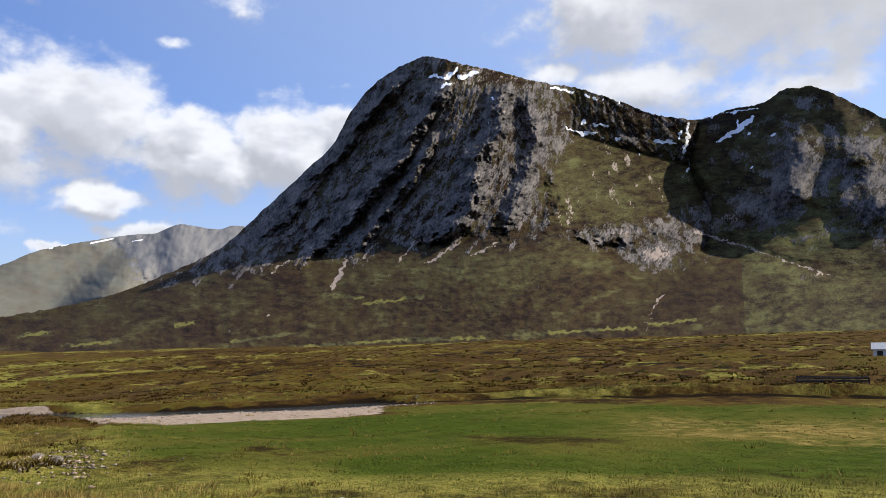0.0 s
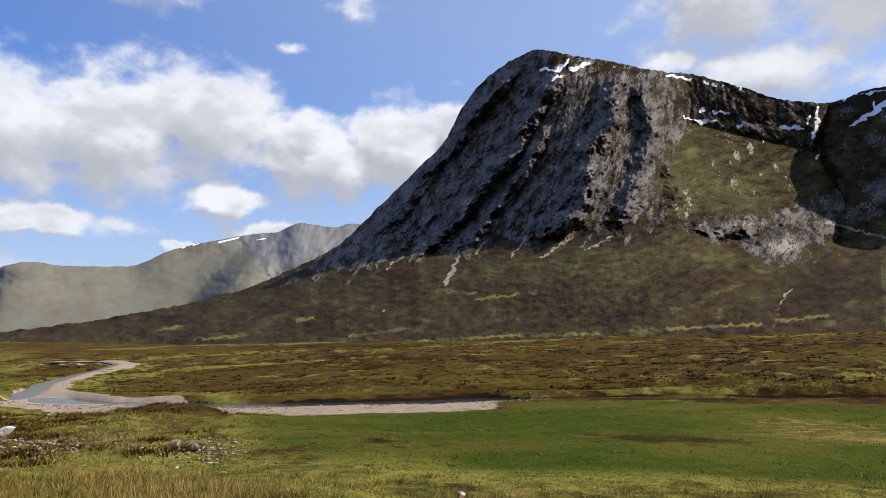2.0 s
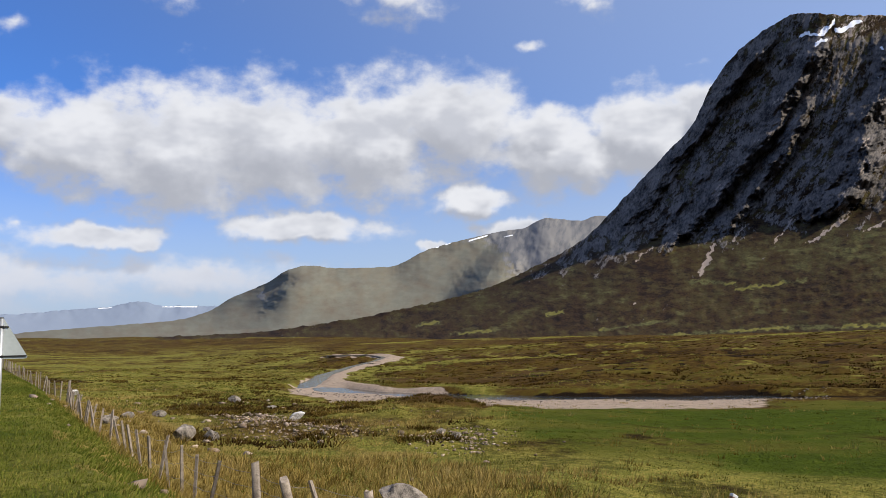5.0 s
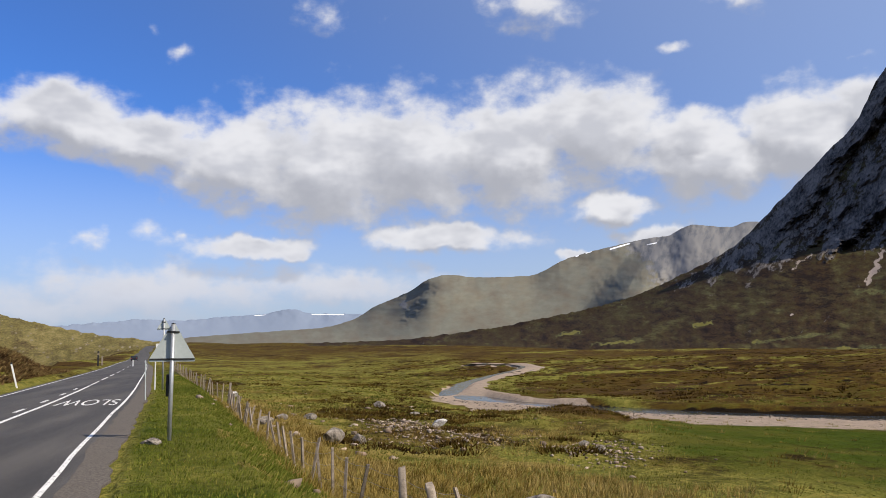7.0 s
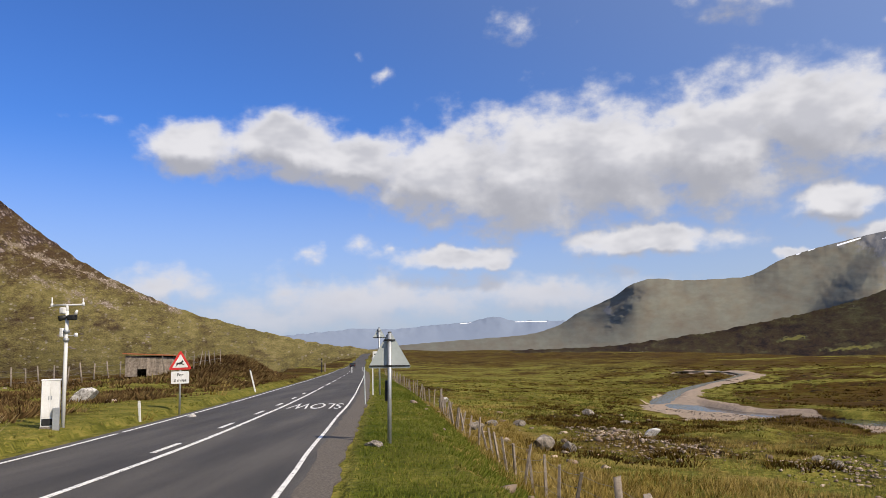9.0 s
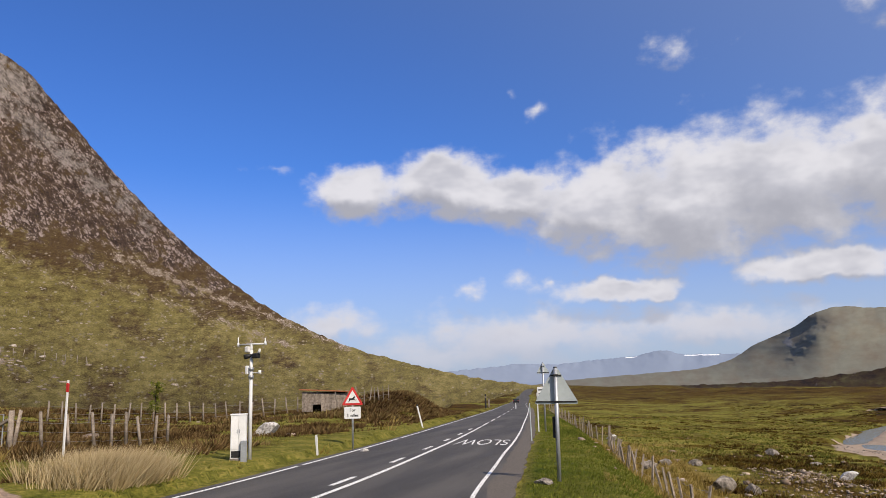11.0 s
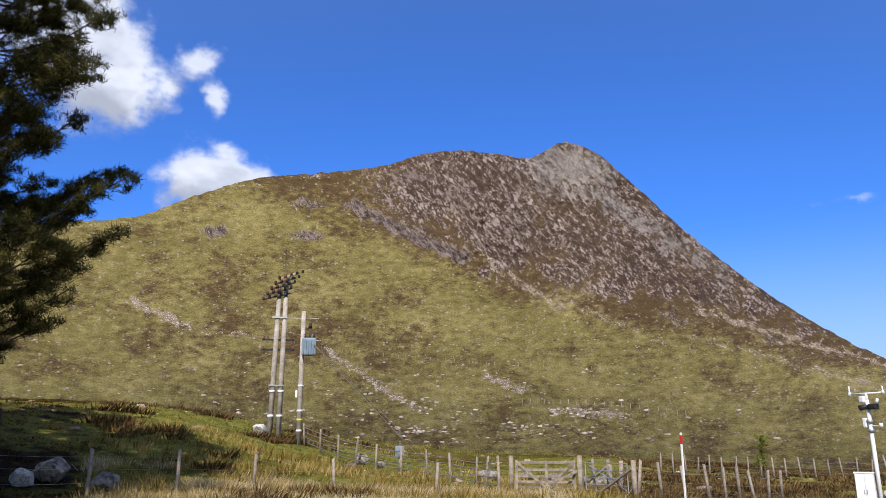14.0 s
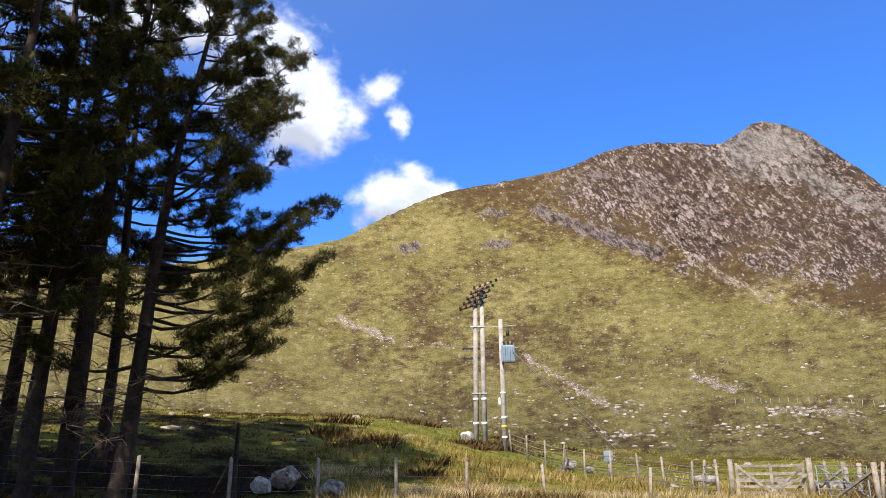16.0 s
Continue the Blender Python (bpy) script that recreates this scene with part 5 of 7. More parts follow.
def stone_mesh(seed, size, squash=(1, 1, 0.7), levels=2, mat=None):
    bm = B()
    bmesh.ops.create_icosphere(bm, subdivisions=levels, radius=1.0)
    off = Vector((seed * 7.3, seed * 3.1, -seed * 5.7))
    for v in bm.verts:
        p = v.co.copy()
        k = 1 + 0.35 * noise.noise(p * 1.1 + off) + 0.22 * noise.noise(p * 2.6 + off) + 0.08 * noise.noise(p * 6 + off)
        flat = 0.0
        v.co = Vector((p.x * squash[0], p.y * squash[1], p.z * squash[2])) * (k + flat) * size
    # split faces: the rock is broken along flat planes
    for i in range(9):
        n = Vector((math.sin(seed * 5.1 + i * 2.4), math.cos(seed * 3.7 + i * 1.7), math.sin(seed + i * 4.3) * 0.8)).normalized()
        lim = (0.72 + 0.16 * math.sin(seed * 2.3 + i * 3.3)) * size
        for v in bm.verts:
            over = v.co.dot(n) - lim * Vector((n.x * squash[0], n.y * squash[1], n.z * squash[2])).length
            if over > 0:
                v.co -= n * over * 0.9
    me = bpy.data.meshes.new("stone")
    bm.to_mesh(me)
    bm.free()
    me.materials.append(mat or M_STONE)
    return me


# ---------------------------------------------------------------- road markings
def marking(name, u, w, runs, label):
    """Painted bars along the road at one offset; runs: pairs of distances along it."""
    ob = thing(name, label, "road marking", pose(0, 0, 0))
    ob["kind"] = "structure"
    for a, b in runs:
        m = strip("paint", M_PAINT, np.linspace(a, b, max(2, int((b - a) / 2))), (lambda y: lane(y) - w / 2) if u == "lane" else u - w / 2, (lambda y: lane(y) + w / 2) if u == "lane" else u + w / 2, 0.055, 0.012)
        m.parent = ob


marking("road_edge_line", "lane", 0.08, [(-60, 260)], "worn solid white line along the verge")
marking("road_edge_line", -2.95, 0.10, [(-60, 20), (20.4, 34), (34.6, 260)], "worn thin white line along the far edge")
marking("road_centre_line", 0.0, 0.11, [(-60, 46), (47, 53), (56, 62), (66, 72), (78, 84), (92, 98), (110, 116), (130, 136)], "solid white centre line")
marking("road_centre_dashes", -0.36, 0.12, [(a, a + 1.7) for a in (-10, -4, 2, 8, 14.8, 20.2, 25.4, 30.4, 35.6, 41)], "broken white line beside the centre line")


def road_word():
    """The word painted for traffic coming the other way."""
    cu = bpy.data.curves.new("word", "FONT")
    cu.body, cu.align_x, cu.align_y = "SLOW", "CENTER", "CENTER"
    tmp = bpy.data.objects.new("word", cu)
    scene.collection.objects.link(tmp)
    me = bpy.data.meshes.new_from_object(tmp.evaluated_get(bpy.context.evaluated_depsgraph_get()))
    bpy.data.objects.remove(tmp)
    co = np.empty(len(me.vertices) * 3)
    me.vertices.foreach_get("co", co)
    co = co.reshape(-1, 3)
    sx, sy = np.ptp(co[:, 0]), np.ptp(co[:, 1])
    mid = (co.max(0) + co.min(0)) / 2
    y = 29.6 - (co[:, 1] - mid[1]) / sy * 3.4
    u = 1.28 - (co[:, 0] - mid[0]) / sx * 1.95
    co = np.stack([road_x(y) + u, y, road_z(y) + 0.062 - 0.018 * np.abs(u) ** 1.2], -1)
    me.vertices.foreach_set("co", co.reshape(-1))
    me.materials.clear()
    me.materials.append(M_PAINT)
    bm = B()
    bm.from_mesh(me)
    bmesh.ops.recalc_face_normals(bm, faces=bm.faces)
    if bm.faces and sum(f.normal.z for f in bm.faces) < 0:
        bmesh.ops.reverse_faces(bm, faces=bm.faces)
    bm.to_mesh(me)
    bm.free()
    tagged(new("road_word", me), "white worn word painted on the asphalt", "road marking", kind="structure")


road_word()


# ---------------------------------------------------------------- road signs
def warning_sign_back(m, side, foot, label):
    """A triangular sign seen from behind: plate, rails, clips and post."""
    s = thing("warning_sign", label, "road sign", m, "road signs")
    top = foot + side * 0.866
    bm = B()
    tube(bm, (0, 0, -0.3), (0, 0, top - 0.06), 0.042, n=14)
    post = part("post", bm, M_GALV, s)
    bm = B()
    tube(bm, (0, 0, top - 0.06), (0, 0, top - 0.045), 0.046, 0.03, n=14)
    part("cap", bm, M_BLACK, post)
    bm = B()
    prism(bm, [(x, z + foot) for x, z in triangle(side, 0.045)], 0.062, 0.066)
    plate = part("plate", bm, M_SIGNBACK, s, "plain grey back of the plate")
    for z, w in ((foot + 0.05, side * 0.46), (top - 0.22, side * 0.13)):
        bm = B()
        block(bm, (-w, 0.044, z - 0.014), (w, 0.061, z + 0.014), 0.003)
        part("rail", bm, M_BLACK, plate)
    for z in (foot + 0.05, top - 0.22):
        bm = B()
        block(bm, (-0.055, -0.05, z - 0.02), (0.055, 0.05, z + 0.02), 0.008)
        part("clip", bm, M_BLACK, plate)
    return s


sign = warning_sign_back(pose(-1.205, 16.3, land_at(-1.205, 16.3), 0, 0.9, 3), 0.94, 1.55, "grey back of a triangular road sign on a steel post")
# black bar added in place of the shade along the post, not a fitting
bm = B()
block(bm, (-0.10, 0.04, 0.86), (-0.035, 0.09, 1.30), 0.02)
part("spring_clamp", bm, M_BLACK, sign, "dark bar added for the shade along the post")

tall = warning_sign_back(at(-4.85, 39.0, 0, 4), 0.68, 2.85, "grey back of a smaller triangular sign on a tall post")
bm = B()
prism(bm, rounded([(-0.33, 1.45), (0.22, 1.45), (0.22, 2.2), (-0.33, 2.2)], 0.04), -0.06, -0.055)
sub = part("notice_plate", bm, M_WHITE, tall, "white notice plate, half hidden")
for i, z in enumerate((2.05, 1.86, 1.66)):
    bm = B()
    block(bm, (-0.27, -0.064, z - 0.03), (0.08 + 0.03 * i, -0.061, z + 0.03))
    part("line_of_print", bm, M_BLACK, sub)


def facing_sign():
    s = thing("warning_sign", "red-bordered triangular deer warning sign with a plate below", "road sign", at(-18.8, 29.6, 0, 18), "road signs")
    bm = B()
    tube(bm, (0, 0, -0.3), (0, 0, 2.26), 0.035, n=12)
    part("post", bm, M_GALV, s)
    bm = B()
    prism(bm, [(x, z + 1.60) for x, z in triangle(0.82, 0.05)], -0.045, -0.040)
    red = part("plate", bm, M_RED, s, "red triangle border")
    bm = B()
    prism(bm, [(x, z + 1.675) for x, z in triangle(0.56, 0.02)], -0.050, -0.0455)
    part("white_field", bm, M_WHITE, red)
    # a leaping deer: body, neck, antlers, fore and hind legs
    deer = [(-0.15, 0.16), (-0.13, 0.20), (-0.06, 0.19), (0.01, 0.21), (0.05, 0.25), (0.04, 0.30), (0.06, 0.27), (0.07, 0.31), (0.085, 0.26), (0.12, 0.245), (0.11, 0.225), (0.085, 0.215), (0.07, 0.165), (0.12, 0.13), (0.15, 0.155), (0.155, 0.14), (0.12, 0.105), (0.05, 0.13), (-0.03, 0.125), (-0.08, 0.13), (-0.12, 0.085), (-0.17, 0.045), (-0.18, 0.06), (-0.14, 0.10)]
    bm = B()
    prism(bm, [(x * 0.95, z + 1.66) for x, z in deer], -0.054, -0.0505)
    part("symbol", bm, M_BLACK, red, "black leaping deer")
    bm = B()
    prism(bm, rounded([(-0.31, 1.10), (0.31, 1.10), (0.31, 1.54), (-0.31, 1.54)], 0.05), -0.045, -0.040)
    plate = part("distance_plate", bm, M_WHITE, s, "white distance plate")
    for body, z in (("For", 1.365), ("3 miles", 1.17)):
        cu = bpy.data.curves.new("words", "FONT")
        cu.body, cu.align_x, cu.size, cu.extrude, cu.offset = body, "CENTER", 0.155, 0.001, 0.003
        tmp = bpy.data.objects.new("words", cu)
        scene.collection.objects.link(tmp)
        me = bpy.data.meshes.new_from_object(tmp.evaluated_get(bpy.context.evaluated_depsgraph_get()))
        bpy.data.objects.remove(tmp)
        me.materials.clear()
        me.materials.append(M_BLACK)
        shared("lettering", me, plate, "", pose(0, -0.047, z, 90, 0, 0))


facing_sign()


# ---------------------------------------------------------------- posts beside the road
def marker_post(m, h, label, lean=0.0, mat=None, band=None, w=0.05):
    s = thing("marker_post", label, "post", m @ pose(0, 0, 0, 0, lean, 0), "marker posts")
    bm = B()
    block(bm, (-w, -w * 0.6, -0.15), (w, w * 0.6, h), 0.012)
    part("shaft", bm, mat or M_WHITE, s)
    if band:
        bm = B()
        block(bm, (-w - 0.004, -w * 0.6 - 0.004, h - band[1]), (w + 0.004, w * 0.6 + 0.004, h - band[0]), 0.006)
        part("band", bm, band[2], s, "coloured reflector band")
    return s


marker_post(at(-21.3, 26.6), 0.66, "short white verge marker post with a reflector", -4, None, (0.08, 0.22, M_WHITE), 0.038)
marker_post(at(-13.75, 50.0), 1.5, "leaning white marker post with a dark tip", -14, None, (0.0, 0.10, M_BLACK), 0.045)
marker_post(at(-37.7, 19.0), 2.05, "tall white snow pole with a red band", 0.5, None, (0.06, 0.26, M_RED), 0.026)
marker_post(at(-5.9, 31.0), 1.5, "slender pale snow pole on the verge", -1, M_SIGNBACK, None, 0.022)
marker_post(at(-5.35, 39.0), 1.9, "thin white pole with a round reflector on the verge", 0, M_WHITE, (0.0, 0.16, M_WHITE), 0.03)
marker_post(at(-9.1, 125.0), 2.2, "weathered dark post beside the road", 0, M_BLACK, (0.3, 0.6, M_WOOD), 0.12)
marker_post(at(-8.85, 136.0), 1.5, "weathered dark post beside the road", 0, M_WOOD, None, 0.12)
marker_post(at(-6.9, 120.0), 1.0, "small white verge post far down the road", 0, M_WHITE, None, 0.06)
marker_post(at(43.6, 13.0), 1.02, "broken brown timber post with a pale top", 28, speckled("red_brown_timber", (0.20, 0.09, 0.045), (0.34, 0.17, 0.09), 6.0), (0.0, 0.05, M_WHITE), 0.055)


# ---------------------------------------------------------------- weather mast and its cabinet
def weather_mast():
    s = thing("weather_mast", "white roadside weather mast with sensors and a camera", "weather station", at(-25.95, 22.4, 0, -10))
    bm = B()
    tube(bm, (0, 0, -0.3), (0, 0, 3.0), 0.055, 0.045, n=14)
    pole = part("pole", bm, M_WHITE, s)
    for z in (2.2, 2.42):
        bm = B()
        tube(bm, (0, 0, z), (0, 0, z + 0.09), 0.075, n=14)
        part("collar", bm, M_GALV, pole)
    bm = B()
    tube(bm, (-0.46, 0, 3.16), (0.46, 0, 3.16), 0.024, n=8)
    tube(bm, (0, 0, 2.95), (0, 0, 3.17), 0.035, n=8)
    arm = part("crossarm", bm, M_WHITE, s)
    for x, h in ((-0.46, 0.24), (0.46, 0.18)):
        bm = B()
        tube(bm, (x, 0, 3.14), (x, 0, 3.14 + h), 0.018, n=8)
        tube(bm, (x, 0, 3.12), (x, 0, 3.22), 0.045, 0.03, n=10)
        part("wind_sensor", bm, M_WHITE, arm)
    bm = B()
    block(bm, (-0.16, -0.12, 2.93), (-0.02, 0.06, 3.10), 0.03)
    part("sensor_box", bm, M_WHITE, s)
    bm = B()
    tube(bm, (-0.13, -0.15, 2.80), (0.02, 0.05, 2.86), 0.07, 0.06, n=12)
    block(bm, (0.05, -0.10, 2.76), (0.26, 0.08, 2.90), 0.03)
    part("camera_housing", bm, M_BLACK, s, "black camera housing")
    bm = B()
    tube(bm, (0.26, -0.02, 2.90), (0.30, -0.02, 3.02), 0.045, 0.03, n=10)
    part("infrared_lamp", bm, M_WHITE, s)
    bm = B()
    block(bm, (-0.17, -0.06, 2.32), (-0.07, 0.05, 2.56), 0.02)
    part("junction_box", bm, M_WHITE, s)
    bm = B()
    tube(bm, (0.04, 0, 2.36), (0.32, -0.05, 2.36), 0.014, n=6)
    tube(bm, (0.32, -0.05, 2.32), (0.32, -0.05, 2.42), 0.05, 0.04, n=10)
    part("rain_sensor", bm, M_WHITE, s)


weather_mast()


def cabinet():
    s = thing("roadside_cabinet", "white steel roadside cabinet with a hooded vent", "cabinet", at(-26.7, 22.0, 0, 22) @ Matrix.Diagonal((0.74, 0.74, 0.84, 1)))
    bm = B()
    block(bm, (-0.30, -0.24, -0.1), (0.30, 0.24, 0.06), 0.01)
    part("plinth", bm, M_STONE, s)
    bm = B()
    block(bm, (-0.28, -0.22, 0.06), (0.28, 0.22, 1.42), 0.012)
    body = part("body", bm, M_WHITE, s)
    bm = B()
    block(bm, (-0.30, -0.24, 1.42), (0.30, 0.24, 1.46), 0.01)
    part("lid", bm, M_WHITE, body)
    for a, b in ((-0.27, -0.005), (0.005, 0.27)):
        bm = B()
        block(bm, (a, -0.236, 0.36), (b, -0.221, 1.40), 0.005)
        door = part("door", bm, M_WHITE, body)
        bm = B()
        block(bm, (b - 0.05 if a < 0 else a + 0.02, -0.25, 0.85), (b - 0.02 if a < 0 else a + 0.05, -0.237, 0.97), 0.004)
        part("handle", bm, M_GALV, door)
    bm = B()
    block(bm, (-0.24, -0.24, 0.10), (0.24, -0.222, 0.30), 0.004)
    part("vent", bm, M_BLACK, body)
    bm = B()
    block(bm, (0.10, -0.40, -0.05), (0.32, -0.26, 0.62), 0.01)
    part("meter_box", bm, M_GALV, s, "grey steel meter box")


cabinet()

# ---------------------------------------------------------------- fences, gate and shed
def post_meshes(h, r, squared, count=5):
    """A few weathered posts, each a little different."""
    out = []
    for i in range(count):
        bm = B()
        n = 4 if squared else 8
        k = h * random.uniform(0.92, 1.06)
        tube(bm, (0, 0, -0.3), (random.uniform(-0.02, 0.02), random.uniform(-0.02, 0.02), k), r * 1.08, r * random.uniform(0.85, 1.0), n=n)
        for v in bm.verts:
            if v.co.z > 0.5 * h:
                v.co.z += random.uniform(-0.04, 0.04) + v.co.x * random.uniform(-0.4, 0.4)
        me = bpy.data.meshes.new("post")
        bm.to_mesh(me)
        bm.free()
        me.materials.append(M_WOOD)
        out.append(me)
    return out


THIN, STOUT, PALE = post_meshes(1.12, 0.040, True), post_meshes(1.15, 0.075, False), post_meshes(1.2, 0.055, False)
M_WIRE = speckled("fence_wire", (0.16, 0.15, 0.14), (0.30, 0.28, 0.26), 8.0, 0.55, 0.6)


def fence(label, pts, gap, meshes, wires=(0.35, 0.7, 1.0), lean=5.0, height=1.0, wire_r=0.004, name="fence", stouts=()):
    """Posts set out along a line on the ground, with wires from post to post."""
    s = thing(name, label, "fence", pose(0, 0, 0), "fences")
    P, tops = [], []
    for i, ((ax, ay), (bx, by)) in enumerate(zip(pts[:-1], pts[1:])):
        n = max(1, round(math.hypot(bx - ax, by - ay) / gap))
        P += [(ax + (bx - ax) * (q + random.uniform(-0.15, 0.15) * (q > 0)) / n, ay + (by - ay) * q / n) for q in range(n)]
    P.append(pts[-1])
    for i, (x, y) in enumerate(P):
        me = random.choice(STOUT) if i in stouts else random.choice(meshes)
        m = pose(x, y, land_at(x, y), random.gauss(0, lean), random.gauss(0, lean), random.uniform(0, 360)) @ Matrix.Diagonal((1, 1, height * random.uniform(0.9, 1.08), 1))
        shared("post", me, s, "", m)
        tops.append(m)
    for w in wires:
        bm = B()
        for a, b in zip(tops[:-1], tops[1:]):
            p, q = a @ Vector((0, 0, w)), b @ Vector((0, 0, w))
            mid = (p + q) / 2 - Vector((0, 0, 0.03))
            tube(bm, p, mid, wire_r, n=4, cap=False)
            tube(bm, mid, q, wire_r, n=4, cap=False)
        part("wire", bm, M_WIRE, s)
    return s


def polar(*pairs):
    return [((d + ARM) * math.sin(radians(a)), (d + ARM) * math.cos(radians(a)) - ARM) for a, d in pairs]


fence("old stock fence of leaning grey posts below the road", [(4.2, 11.2), (3.7, 11.9), (3.3, 12.4), (2.85, 13.1), (2.3, 14.6), (1.9, 17.5), (1.72, 19.9), (1.45, 22.0), (1.25, 24.2), (0.75, 27.0), (0.40, 30.0), (0.1, 36), (-0.40, 46.0)], 1.15, THIN, lean=8, height=0.82, stouts=(0, 2, 3))
fence("old stock fence running on along the verge", [(-0.40, 46.0), (-1.4, 52), (-2.6, 62), (-5.0, 82), (-9, 115)], 2.2, THIN, lean=5, stouts=(0,))
fence("straight timber post and wire fence by the hill track", polar((-100, 23), (-90, 22.2), (-84, 22.5), (-78, 23), (-72.5, 23), (-67.5, 26), (-62, 28.5), (-54.8, 27.5), (-50.3, 30.2)), 3.2, PALE, lean=2)
fence("timber fence below the power poles", polar((-64.2, 45), (-61.8, 42), (-59.1, 39.5), (-55.4, 36.5), (-51.9, 34), (-50.2, 31)), 1.7, PALE, (0.25, 0.5, 0.75, 1.0), 3, 1.1, 0.02)
fence("close-set stock fence beside the road", polar((-44.4, 30.2), (-40.7, 27.2), (-36, 29), (-31.5, 33)), 0.95, PALE, (0.3, 0.6, 0.9), 4, 1.0, 0.006, stouts=(2, 3))
fence("grey timber fence at the foot of the hill", polar((-39, 52), (-35, 55), (-31, 58), (-26, 60), (-22, 63)), 1.0, PALE, (0.3, 0.6, 0.95), 4, 1.1, 0.008)
fence("short fence of stakes beside the shed", polar((-19.9, 52), (-18, 54), (-16.2, 58)), 0.8, THIN, (0.5, 0.9), 5, 1.1, 0.008)


def gate():
    a, b = polar((-49.3, 30.4), (-44.7, 30.0))
    L = math.hypot(b[0] - a[0], b[1] - a[1])
    turn = math.degrees(math.atan2(b[1] - a[1], b[0] - a[0]))
    s = thing("field_gate", "weathered five-bar timber gate, closed, at the hill track", "gate", pose(a[0], a[1], land_at(*a) + 0.05, 0, 0, turn))
    for z in (0.16, 0.36, 0.56, 0.80, 1.06):
        bm = B()
        block(bm, (0.1, -0.02, z - 0.045), (L - 0.12, 0.02, z + 0.045), 0.006)
        part("bar", bm, M_WOOD, s)
    for x in (0.1, L * 0.5, L - 0.2):
        bm = B()
        block(bm, (x, -0.045, 0.08), (x + 0.1, -0.021, 1.16), 0.006)
        part("upright", bm, M_WOOD, s)
    for p, q in (((0.18, -0.05, 1.08), (L * 0.48, -0.05, 0.2)), ((L - 0.15, -0.05, 1.08), (L * 0.56, -0.05, 0.2))):
        bm = B()
        beam(bm, p, q, 0.03, 0.09)
        part("brace", bm, M_WOOD, s, "pale diagonal brace")
    for x in (-0.06, L + 0.06):
        bm = B()
        tube(bm, (x, 0, -0.3), (x, 0, 1.32), 0.10, 0.09, n=10)
        part("gatepost", bm, M_WOOD, s)
    bm = B()
    beam(bm, (L * 0.42, -1.6, 0.0), (L - 0.05, -0.1, 0.75), 0.07, 0.07)
    part("prop", bm, M_WOOD, s)


gate()


def strainer(az, d):
    s = thing("strainer_post", "stout fence strainer with slanting struts", "fence post", at(az, d))
    bm = B()
    tube(bm, (0, 0, -0.3), (0, 0, 1.22), 0.09, 0.08, n=10)
    part("post", bm, M_WOOD, s)
    bm = B()
    beam(bm, (-0.1, 0, 0.95), (-1.9, 0.2, 0.05), 0.08, 0.08)
    part("strut", bm, M_WOOD, s)


def metal_gate():
    a, b = polar((-44.3, 29.6), (-41.2, 27.2))
    L = math.hypot(b[0] - a[0], b[1] - a[1])
    s = thing("metal_gate", "narrow galvanised tube gate beside the timber gate", "gate", pose(a[0], a[1], land_at(*a) + 0.06, 0, 0, math.degrees(math.atan2(b[1] - a[1], b[0] - a[0]))))
    for z in (0.12, 0.32, 0.55, 0.80, 1.05):
        bm = B()
        tube(bm, (0.1, 0, z), (L - 0.12, 0, z), 0.014, n=6)
        part("rail", bm, M_GALV, s)
    for p, q in (((0.1, 0, 0.1), (0.1, 0, 1.07)), ((L - 0.12, 0, 0.1), (L - 0.12, 0, 1.07)), ((0.1, 0.03, 1.05), (L - 0.12, 0.03, 0.12))):
        bm = B()
        tube(bm, p, q, 0.02, n=6)
        part("stile" if p[0] == q[0] else "brace", bm, M_GALV, s)


metal_gate()
strainer(-40.9, 27.0)
strainer(-42.6, 29.2)


def shed():
    m = at(-20.9, 54.0, 0, 15) @ Matrix.Diagonal((0.85, 0.85, 0.95, 1))
    s = thing("shed", "low derelict shed of grey boards with a rusty roof edge", "shed", m)
    rust = speckled("rusty_sheet", (0.28, 0.085, 0.03), (0.45, 0.17, 0.07), 3.0, 0.8)
    for i in range(16):
        bm = B()
        x = -1.75 + i * 0.22
        block(bm, (x, -0.02 * (i % 2), 0.0 if i not in (4, 5, 6) else 0.5), (x + 0.21, 0.03, 1.42 - 0.012 * i), 0.005)
        part("board", bm, M_WOOD, s)
    for y0, y1, x0, x1 in ((0.04, 1.9, -1.75, -1.70), (0.04, 1.9, 1.72, 1.77)):
        bm = B()
        block(bm, (x0, y0, 0), (x1, y1, 1.45), 0.005)
        part("side_wall", bm, M_WOOD, s)
    bm = B()
    block(bm, (-1.75, 1.9, 0), (1.77, 1.95, 1.4), 0.005)
    part("back_wall", bm, M_WOOD, s)
    bm = B()
    block(bm, (-1.95, -0.22, 1.44), (1.95, 2.1, 1.52), 0.01)
    for v in bm.verts:
        v.co.z -= 0.055 * v.co.x
    part("roof", bm, rust, s, "rusty orange sheet roof")


shed()


